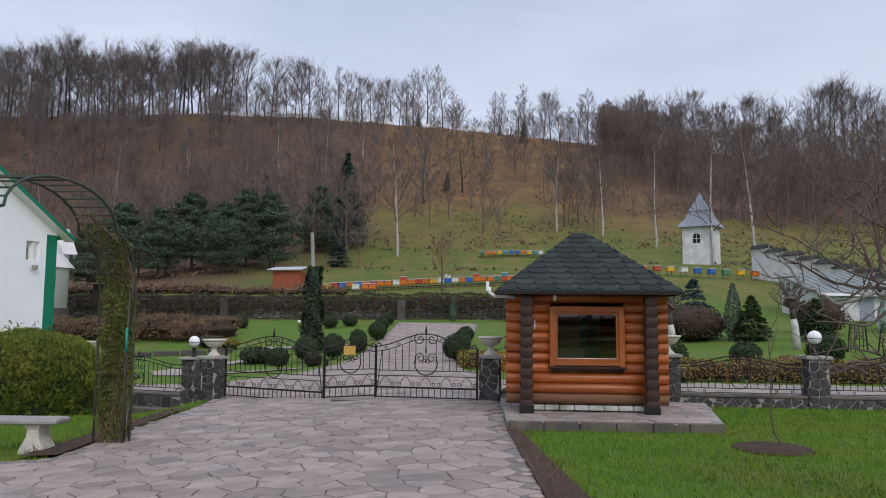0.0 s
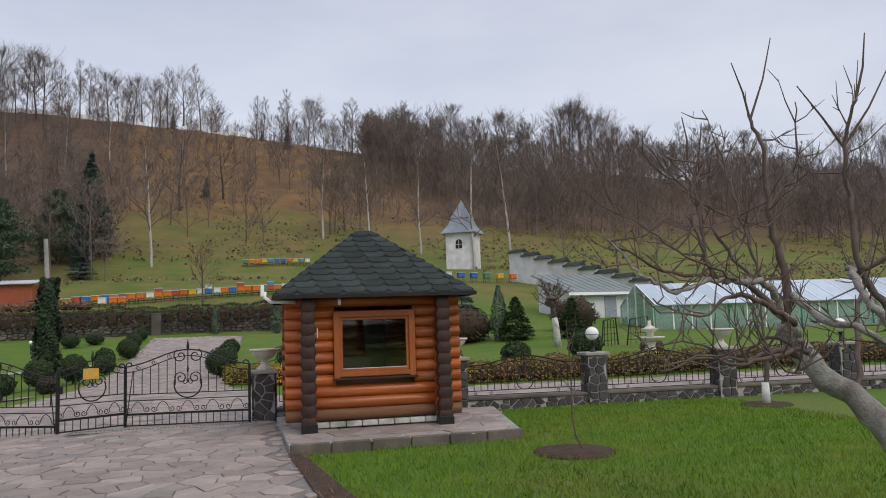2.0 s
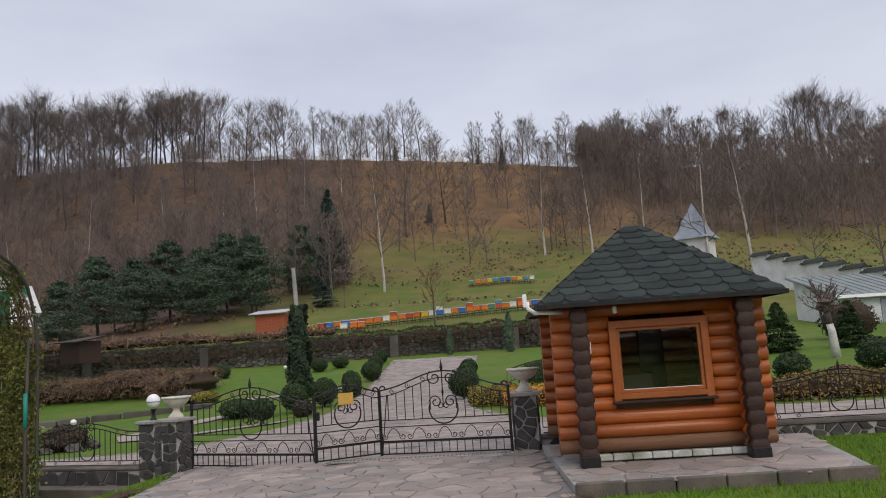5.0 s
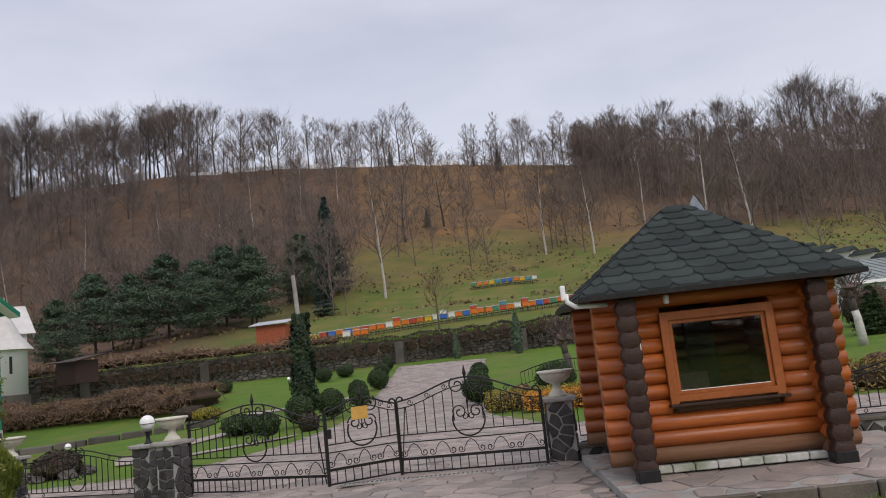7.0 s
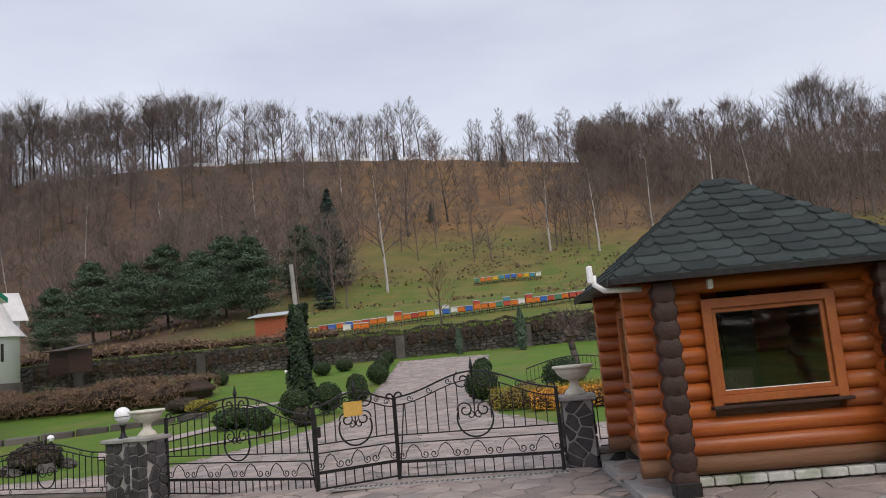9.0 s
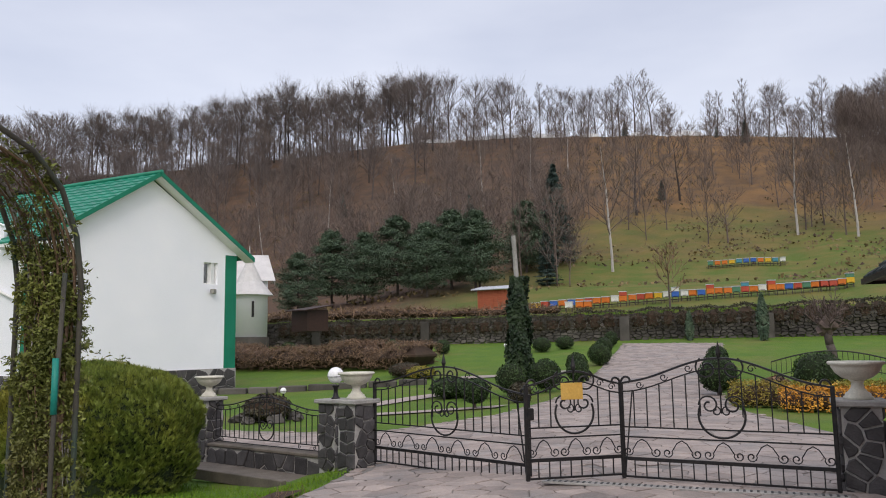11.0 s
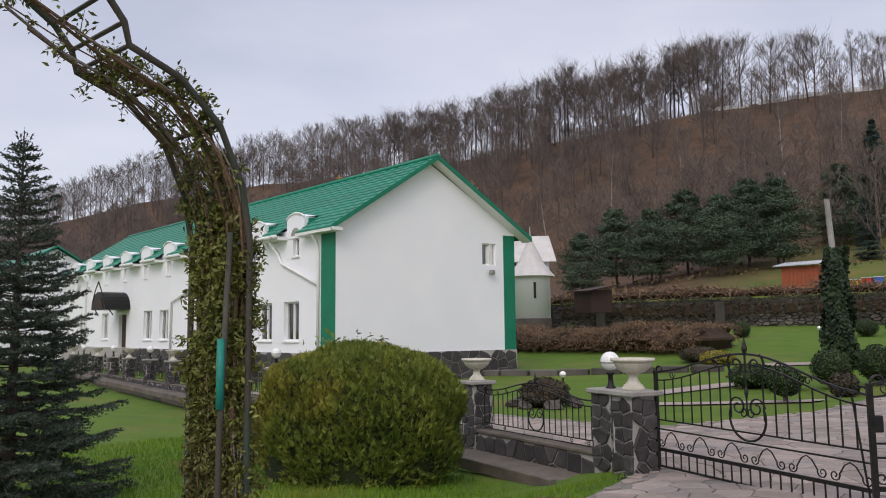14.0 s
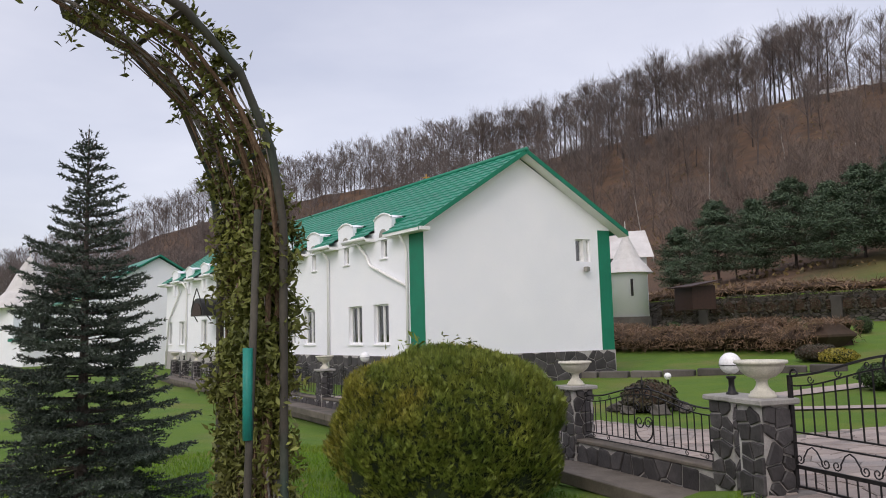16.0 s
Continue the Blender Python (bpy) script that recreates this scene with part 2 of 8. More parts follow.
TWIG = material("reddish_twig", (0.085, 0.060, 0.052), (0.145, 0.108, 0.095), 9, 0.9, 0.2, 40)
LIME = material("limewashed_bark", (0.50, 0.49, 0.47), (0.68, 0.67, 0.64), 9, 0.95, 0.5, 50, third=(0.3, 0.28, 0.26))
GLASS_DARK = bpy.data.materials.new("window_glass")
GLASS_DARK.use_nodes = True
gb = GLASS_DARK.node_tree.nodes["Principled BSDF"]
gb.inputs["Base Color"].default_value, gb.inputs["Roughness"].default_value = (0.9, 0.95, 0.95, 1), 0.02
gb.inputs["Transmission Weight"].default_value, gb.inputs["IOR"].default_value = 1.0, 1.5
# Very dark wall colour that stands for unlit rooms behind windows.
ROOM = material("darkened_interior", (0.05, 0.045, 0.04), (0.09, 0.08, 0.07), 2, 0.9, 0, 20)
GLOBE = material("opal_globe", (0.82, 0.82, 0.82), (0.86, 0.86, 0.86), 3, 0.25, 0, 40)


def leaf_material(name, c1, c2, spread=0.35, third=None, scale=2.0, rough=0.6):
    return material(name, c1, c2, scale, rough, 0, 30, spread=spread, third=third, space="World")


BOX_LEAF = leaf_material("boxwood_leaf", (0.018, 0.042, 0.010), (0.042, 0.075, 0.018))
THUJA = leaf_material("thuja_spray", (0.095, 0.140, 0.022), (0.190, 0.215, 0.034), third=(0.30, 0.235, 0.036))
SPRUCE = leaf_material("spruce_needles", (0.040, 0.058, 0.042), (0.090, 0.112, 0.088), rough=0.7)
BLUE_SPRUCE = leaf_material("blue_spruce_needles", (0.035, 0.065, 0.062), (0.075, 0.115, 0.115))
PINE = leaf_material("pine_needles", (0.052, 0.094, 0.056), (0.108, 0.155, 0.088))
BLUE_FIR = leaf_material("fir_needles", (0.036, 0.066, 0.058), (0.075, 0.115, 0.102))
IVY = leaf_material("ivy_leaf", (0.010, 0.025, 0.010), (0.028, 0.050, 0.018))
ARCH_LEAF = leaf_material("climber_leaf", (0.085, 0.105, 0.022), (0.19, 0.205, 0.045), third=(0.13, 0.095, 0.045))
HEDGE_BROWN = leaf_material("brown_hedge_twigs", (0.125, 0.076, 0.047), (0.21, 0.132, 0.078))
HEDGE_OLIVE = leaf_material("olive_hedge_leaf", (0.21, 0.185, 0.028), (0.32, 0.27, 0.04), third=(0.20, 0.11, 0.03))
HEDGE_ORANGE = leaf_material("orange_hedge_leaf", (0.52, 0.20, 0.024), (0.60, 0.32, 0.04))
HEDGE_RUST = leaf_material("rust_hedge_leaf", (0.15, 0.095, 0.028), (0.25, 0.165, 0.045), third=(0.19, 0.175, 0.035))
HEDGE_DARK = leaf_material("dark_hedge_leaf", (0.035, 0.033, 0.020), (0.065, 0.055, 0.032))
LEDGE_STONE = material("stained_concrete", (0.10, 0.085, 0.07), (0.17, 0.145, 0.12), 3, 0.85, 0.3, 40, third=(0.06, 0.055, 0.045), space="World")
DRY_GRASS = leaf_material("dry_grass", (0.20, 0.13, 0.06), (0.28, 0.19, 0.09))


# ---- the lie of the land ----
def lerp_table(tab, x):
    if x <= tab[0][0]:
        return tab[0][1]
    for (a, va), (b, vb) in zip(tab, tab[1:]):
        if x <= b:
            s = (x - a) / (b - a)
            return va + (vb - va) * s
    return tab[-1][1]


def smooth(a, b, x):
    s = min(1.0, max(0.0, (x - a) / (b - a)))
    return s * s * (3 - 2 * s)


RISE_L = [(17, 0), (28, 0.05), (38, 0.45), (46, 1.0), (51.9, 1.5), (52.4, 3.15), (65, 3.6), (74, 5.2), (84, 8.0), (95, 11)]
RISE_R = [(17, 0), (24, 0.15), (32, 0.55), (44, 1.3), (52, 2.3), (62, 4.2), (74, 6.3), (84, 8.6), (95, 11)]
SIDE = [(-16, -0.6), (-8, -0.38), (-4, -0.16), (-1, 0), (60, 0)]
RIDGE_EL = [(-95, 1.5), (-80, 2.5), (-76, 3.5), (-67, 7.2), (-62, 8.8), (-54, 10.4), (-49.5, 11.0), (-42, 11.8), (-36, 12.8), (-30, 13.5), (-22, 14.7), (-17, 15.0), (-9, 14.9), (0, 14.3), (9, 13.1), (15, 12.5), (20, 11.4), (27, 10.8), (36, 9.2), (45, 7.2), (60, 5.5), (95, 3)]
RIDGE_R = [(-95, 420), (-76, 360), (-60, 300), (-45, 230), (-30, 200), (-10, 190), (10, 195), (30, 230), (60, 300), (95, 380)]


def land(x, y):
    """The height of the ground."""
    w = smooth(9, 16, x)
    yy = min(y, 95)
    near = lerp_table(RISE_L, yy) * (1 - w) + lerp_table(RISE_R, yy) * w
    near *= 1 - 0.75 * smooth(-24, -70, x) * (1 if y < 95 else 0)
    near += lerp_table(SIDE, x) * (1 - 0.8 * smooth(30, 52, y))
    if x < -4.6 and y < 30:
        gap_ = 17.6 + (-5.4 - x) * 0.27 - y
        near -= 0.24 * smooth(-4.6, -5.8, x) * smooth(3.6, 0.9, gap_) * (1 if gap_ > -0.3 else smooth(-1.6, -0.3, gap_))
    az, r = math.degrees(math.atan2(x, max(1e-6, y - 4) if y > 4 else 1e-6)), math.hypot(x, y - 4)
    az = max(-95, min(95, az))
    foot = 70 / max(0.5, math.cos(radians(az)))
    if y < 4 or r < foot:
        return near
    z0 = (lerp_table(RISE_L, 74) * (1 - w) + lerp_table(RISE_R, 74) * w) * (1 - 0.75 * smooth(-24, -70, x))
    far_r = lerp_table(RIDGE_R, az)
    top = 1.5 + far_r * math.tan(radians(lerp_table(RIDGE_EL, az)))
    s = (r - foot) / (far_r - foot)
    if s <= 1:
        up = z0 + (top - z0) * s ** 1.42
        up += 0.9 * noise.noise((x * 0.05, y * 0.05, 0)) * s + 0.35 * noise.noise((x * 0.2, y * 0.2, 3)) * min(1, s * 4)
    else:
        up = top - 0.10 * (r - far_r)
    k = smooth(foot, foot + 14, r)
    return near * (1 - k) + up * k if y < 95 else up


def ground_sheet():
    """One sheet, fine near the walk and coarse towards the horizon."""
    xs = sorted(set([round(-26 + i * 0.8, 2) for i in range(66)] + [-900, -700, -520, -420, -340] + [-300 + i * 8 for i in range(35)] + [27 + i * 3 for i in range(12)] + [64 + i * 8 for i in range(26)] + [290, 340, 420, 520, 700, 900]))
    ys = sorted(set([-500, -250, -120, -60, -30, -20] + [-14 + i * 1.0 for i in range(66)] + [51.9, 52.4, 53.5, 55, 57] + [60 + i * 3 for i in range(52)] + [220, 230, 245, 265, 290, 330, 380, 440, 520, 700, 900]))
    m = Mesh()
    verts = [(x, y, land(x, y) - 0.03) for y in ys for x in xs]
    n = len(xs)
    m.add(verts, [(j * n + i, j * n + i + 1, (j + 1) * n + i + 1, (j + 1) * n + i) for j in range(len(ys) - 1) for i in range(n - 1)])
    return m


def hill_material():
    """Lawn near, spring pasture low on the hill, tawny dead grass and leaf litter above."""
    mt = material("ground_cover", (0.064, 0.135, 0.010), (0.104, 0.172, 0.015), 1.1, 0.95, 0.8, 38, third=(0.17, 0.15, 0.045), big=1.0, bump_scale=60, space="World")
    nd, lk = mt.node_tree.nodes, mt.node_tree.links
    b = nd["Principled BSDF"]
    base = b.inputs["Base Color"].links[0].from_socket
    geo, sep = nd.new("ShaderNodeNewGeometry"), nd.new("ShaderNodeSeparateXYZ")
    lk.new(geo.outputs["Position"], sep.inputs[0])

    def noise_of(s, d=5.0):
        t = nd.new("ShaderNodeTexNoise")
        t.inputs["Scale"].default_value, t.inputs["Detail"].default_value = s, d
        lk.new(geo.outputs["Position"], t.inputs["Vector"])
        return t.outputs["Fac"]

    def mixc(a, c, fac):
        x = nd.new("ShaderNodeMix")
        x.data_type = "RGBA"
        for sock, val in ((x.inputs[6], a), (x.inputs[7], c)):
            if isinstance(val, tuple):
                sock.default_value = (*val, 1)
            else:
                lk.new(val, sock)
        lk.new(fac, x.inputs[0])
        return x.outputs[2]

    def zone(src, wob, lo, hi):
        """0 to 1 as src passes lo to hi, with a ragged border."""
        a = nd.new("ShaderNodeMath")
        a.operation, a.inputs[1].default_value = "MULTIPLY_ADD", wob
        lk.new(noise_of(0.06), a.inputs[0])
        lk.new(src, a.inputs[2])
        r = nd.new("ShaderNodeMapRange")
        r.inputs["From Min"].default_value, r.inputs["From Max"].default_value = lo + wob / 2, hi + wob / 2
        lk.new(a.outputs[0], r.inputs["Value"])
        return r.outputs[0]

    def rmp(src, lo, hi):
        r = nd.new("ShaderNodeMapRange")
        r.inputs["From Min"].default_value, r.inputs["From Max"].default_value = lo, hi
        lk.new(src, r.inputs["Value"])
        return r.outputs[0]

    pasture = mixc((0.082, 0.122, 0.016), (0.160, 0.135, 0.034), rmp(noise_of(0.35), 0.38, 0.68))
    tawny = mixc((0.20, 0.110, 0.042), (0.115, 0.070, 0.036), rmp(noise_of(0.25), 0.35, 0.65))
    litter = mixc((0.125, 0.073, 0.044), (0.078, 0.052, 0.036), rmp(noise_of(0.4), 0.35, 0.65))
    col = mixc(base, pasture, zone(sep.outputs["Y"], 10, 52, 60))
    high = mixc(pasture, tawny, zone(sep.outputs["Z"], 22, 9, 24))
    hill = mixc(col, high, zone(sep.outputs["Y"], 10, 72, 90))
    leftness = nd.new("ShaderNodeMath")
    leftness.operation, leftness.inputs[1].default_value = "MULTIPLY", -1.0
    lk.new(sep.outputs["X"], leftness.inputs[0])
    woods_l = nd.new("ShaderNodeMath")
    woods_l.operation = "MULTIPLY"
    lk.new(zone(leftness.outputs[0], 24, 12, 30), woods_l.inputs[0])
    lk.new(zone(sep.outputs["Y"], 8, 54, 62), woods_l.inputs[1])
    hill = mixc(hill, litter, woods_l.outputs[0])
    woods_r = nd.new("ShaderNodeMath")
    woods_r.operation = "MULTIPLY"
    lk.new(zone(sep.outputs["X"], 24, 22, 40), woods_r.inputs[0])
    lk.new(zone(sep.outputs["Y"], 14, 126, 136), woods_r.inputs[1])
    hill = mixc(hill, litter, woods_r.outputs[0])
    lk.new(hill, b.inputs["Base Color"])
    return mt


HILL = hill_material()
ground = solid("ground", ground_sheet(), HILL, "green lawn rising to a grassy and wooded hillside", "ground", "structure", smooth=True)


def strip(name, poly, mat, label, lift=0.0, category="paving", kind="structure", step=0.7):
    """A thin sheet over a polygon, laid on the land."""
    x0, x1, y0, y1 = min(p[0] for p in poly), max(p[0] for p in poly), min(p[1] for p in poly), max(p[1] for p in poly)
    bm = bmesh.new()
    vs = [bm.verts.new((x, y, 0)) for x, y in poly]
    bm.faces.new(vs)
    for ax, a0, a1 in ((0, x0, x1), (1, y0, y1)):
        k = int((a1 - a0) / step)
        for i in range(1, k + 1):
            co, no = [0, 0, 0], [0, 0, 0]
            co[ax], no[ax] = a0 + i * (a1 - a0) / (k + 1), 1
            bmesh.ops.bisect_plane(bm, geom=bm.verts[:] + bm.edges[:] + bm.faces[:], plane_co=co, plane_no=no)
    for v in bm.verts:
        v.co.z = land(v.co.x, v.co.y) + lift
    bmesh.ops.recalc_face_normals(bm, faces=bm.faces[:])
    me = bpy.data.meshes.new(name)
    bm.to_mesh(me)
    bm.free()
    me.materials.append(mat)
    return tagged(new(name, me), label, category, "", kind)


DRIVE = [(-3.75, -9), (1.75, -9), (1.68, 7.6), (1.455, 12.0), (1.42, 15.42), (1.42, 15.9), (4.4, 16.3), (16, 15.9), (30, 15.5), (30, 18.8), (16, 19.4), (1.6, 20.4), (0.4, 24), (0.1, 29), (0.5, 40), (0.6, 48.5), (-4.4, 49.5), (-4.2, 40), (-3.9, 30), (-4.6, 24), (-6.2, 21.4), (-9, 22.0), (-22, 24.6), (-22, 22.6), (-8.5, 19.4), (-4.6, 17.4), (-4.35, 15.5), (-4.0, 9.9), (-9, 10.2), (-9, 8.4), (-3.9, 8.4)]
drive_bed = strip("pavement", DRIVE, GROUT, "pale mortar bed of the crazy paving drive", 0.0)
soil_strip = strip("flower_bed", [(1.72, 7.0), (2.12, 7.2), (1.62, 11.75), (1.44, 11.9)], SOIL, "narrow bed of bare dark soil along the drive", 0.02, "flower bed", "structure", 0.4)
bed_left = strip("flower_bed", [(-4.45, 15.3), (-4.75, 15.2), (-4.55, 10.2), (-4.05, 10.2)], SOIL, "narrow bed of bare soil with dead stems beside the drive", 0.012, "flower bed", "structure", 0.4)


# ---- wrought iron, stone pillars, urns and lamps ----
def rag_stones(w, h, seed, size=0.2, gap=0.014):
    """Irregular stones over a w x h panel, as polygons (Voronoi cells shrunk by the joint)."""
    rnd = random.Random(seed)
    nx, ny = max(2, round(w / size)), max(2, round(h / (size * 0.85)))
    pts = [((i + 0.5 + rnd.uniform(-0.36, 0.36)) * w / nx, (j + 0.5 + rnd.uniform(-0.36, 0.36)) * h / ny) for i in range(-1, nx + 1) for j in range(-1, ny + 1)]
    out = []
    for p in pts:
        if not (0 < p[0] < w and 0 < p[1] < h):
            continue
        poly = [(0, 0), (w, 0), (w, h), (0, h)]
        near = sorted(pts, key=lambda q: (q[0] - p[0]) ** 2 + (q[1] - p[1]) ** 2)[1:14]
        for q in near:
            mx, my, dx, dy = (p[0] + q[0]) / 2, (p[1] + q[1]) / 2, q[0] - p[0], q[1] - p[1]
            poly = clip(poly, mx, my, dx, dy, gap / 2)
            if len(poly) < 3:
                break
        if len(poly) >= 3:
            out.append(poly)
    return out


def clip(poly, mx, my, dx, dy, gap):
    d = math.hypot(dx, dy) or 1e-9
    out, n = [], len(poly)
    side = [((x - mx) * dx + (y - my) * dy) / d + gap for x, y in poly]
    for i in range(n):
        (a, sa), (b, sb) = (poly[i], side[i]), (poly[(i + 1) % n], side[(i + 1) % n])
        if sa <= 0:
            out.append(a)
        if (sa < 0 < sb) or (sb < 0 < sa):
            t = sa / (sa - sb)
            out.append((a[0] + (b[0] - a[0]) * t, a[1] + (b[1] - a[1]) * t))
    return out


def stone_piece(poly, thick, frame3):
    """One flat stone with a worn edge; frame3 maps (u, v, outwards) to space."""
    cx, cy = sum(p[0] for p in poly) / len(poly), sum(p[1] for p in poly) / len(poly)
    m, n = Mesh(), len(poly)
    inner = [(cx + (x - cx) * 0.88, cy + (y - cy) * 0.88) for x, y in poly]
    vs = [frame3(x, y, 0) for x, y in poly] + [frame3(x, y, thick * 0.65) for x, y in poly] + [frame3(x, y, thick) for x, y in inner]
    m.add(vs, [tuple(range(2 * n, 3 * n))] + [(r * n + i, r * n + (i + 1) % n, r * n + n + (i + 1) % n, r * n + n + i) for r in range(2) for i in range(n)])
    return m


CLAD = []


def pillar(x, y, z, h, rz, seed, w=0.37, group="fence pillars"):
    p = thing("fence_pillar", x, y, z, "square pillar clad in dark stone with pale joints and a concrete cap", "pillar", group, rz=rz)
    part("core", Mesh().box((0, 0, (h - 0.06) / 2 - 0.15), (w - 0.03, w - 0.03, h - 0.06 + 0.3)), POINTING, p)
    part("cap", Mesh().box((0, 0, h - 0.025), (w + 0.1, w + 0.1, 0.06), bevel=0.012), CONCRETE, p, "grey concrete cap slab")
    CLAD.append((p, w, h, seed))
    return p


def urn(x, y, z, s=1.0):
    u = thing("urn", x, y, z, "cream cast-stone urn planter standing on a fence pillar", "urn", "urns on the pillars")
    foot = [(0.13, 0), (0.13, 0.03), (0.115, 0.035), (0.11, 0.06), (0.085, 0.075), (0.06, 0.11), (0.052, 0.15), (0.06, 0.175), (0.075, 0.185)]
    part("pedestal", Mesh().lathe((0, 0, 0), [(r * s, h * s) for r, h in foot], 24), URN, u, smooth=True)
    bowl = [(0.07, 0.185), (0.13, 0.205), (0.185, 0.25), (0.215, 0.30), (0.222, 0.325), (0.245, 0.33), (0.25, 0.345), (0.245, 0.36), (0.215, 0.36), (0.20, 0.33), (0.12, 0.30)]
    part("bowl", Mesh().lathe((0, 0, 0), [(r * s, h * s) for r, h in bowl], 28), URN, u, smooth=True)
    soil_m = Mesh().lathe((0, 0, 0.325 * s), [(0.195 * s, 0), (0.1 * s, 0.01)], 20)
    part("soil", soil_m, SOIL, u, "dark potting soil")
    return u


def globe_lamp(x, y, z, s=1.0):
    g = thing("globe_lamp", x, y, z, "white globe lamp on a short black post", "lamp", "globe lamps")
    part("post", Mesh().lathe((0, 0, 0), [(0.062 * s, 0), (0.06 * s, 0.02), (0.04 * s, 0.04), (0.028 * s, 0.10), (0.03 * s, 0.17), (0.05 * s, 0.19), (0.05 * s, 0.21)], 14), IRON, g, "black cast post", True)
    part("globe", Mesh().lathe((0, 0, 0.21 * s), [(0.11 * s * math.sin(radians(a)), 0.105 * s - 0.11 * s * math.cos(radians(a))) for a in range(16, 181, 12)], 22), GLOBE, g, "white opal glass globe", True)
    part("ring", Mesh().tube(arc((0, 0, 0.30 * s), 0.115 * s, 0, 360, 20, "xy"), 0.005, 4), IRON, g)
    return g


def bar(x, z0, z1, r=0.008, y=0.0):
    return Mesh().tube([(x, y, z0), (x, y, z1)], r, 4)


def fence_panel(x, y, z, w, h, rz, group="iron fence panels"):
    """Bars under a double swan-neck top with a lyre in the middle; origin at the lower left corner."""
    p = thing("fence_panel", x, y, z, "black wrought-iron fence panel with a scrolled swan-neck top", "fence panel", group, rz=rz)
    c = w / 2

    def top(u):
        s = abs(u - c) / c
        return h * 0.66 + h * 0.24 * (0.5 + 0.5 * math.cos(math.pi * min(1, s * 1.05))) + h * 0.06 * s * s

    for i, zz in enumerate((0.02, 0.10)):
        part("rail", Mesh().box((c, 0, zz), (w, 0.016, 0.014)), IRON, p)
    n = max(8, round(w / 0.125))
    for i in range(n + 1):
        u = w * i / n
        if abs(u - c) < 0.09:
            continue
        part("bar", bar(u, 0.10, top(u) - h * 0.09), IRON, p)
    part("lower_curve", Mesh().tube([(w * i / 24, 0, top(w * i / 24) - h * 0.09) for i in range(25)], 0.011, 4), IRON, p)
    part("top_curve", Mesh().tube(spiral(0.06, top(0) - 0.01, 0.06, 200, -230, 10)[::-1] + [(w * i / 24, 0, top(w * i / 24)) for i in range(1, 24)] + spiral(w - 0.06, top(w) - 0.01, 0.06, -20, 230, 10), 0.011, 4), IRON, p)
    part("ring", Mesh().tube(arc((c, 0, h * 0.32), h * 0.2, 150, 390, 18), 0.011, 4), IRON, p)
    for sgn in (-1, 1):
        part("scroll", Mesh().tube(spiral(c + sgn * h * 0.10, h * 0.40, h * 0.10, 90 - sgn * 90 + (180 if sgn < 0 else 0), sgn * 480, 18), 0.009, 4), IRON, p)
        part("scroll", Mesh().tube(spiral(c + sgn * h * 0.11, h * 0.83, h * 0.11, 90, -sgn * 420, 18), 0.010, 4), IRON, p)
        part("scroll", Mesh().tube(spiral(c + sgn * h * 0.13, h * 0.62, h * 0.07, 90, sgn * 400, 14), 0.009, 4), IRON, p)
        for k in (0.55, 0.72):
            part("scroll", Mesh().tube(spiral(c + sgn * c * k, top(c + c * k) - h * 0.045, h * 0.04, 0, sgn * 400, 10), 0.006, 4), IRON, p)
        part("scroll", Mesh().tube(spiral(c + sgn * c * 0.6, 0.06, 0.036, 90, sgn * 400, 10), 0.006, 4), IRON, p)
        part("scroll", Mesh().tube(spiral(c + sgn * c * 0.85, 0.06, 0.036, 90, -sgn * 400, 10), 0.006, 4), IRON, p)
    part("spear", Mesh().tube([(c, 0, h * 0.55), (c, 0, h * 0.9), (c, 0, h * 0.96), (c, 0, h * 1.08)], [0.009, 0.009, 0.024, 0.002], 6), IRON, p)
    return p


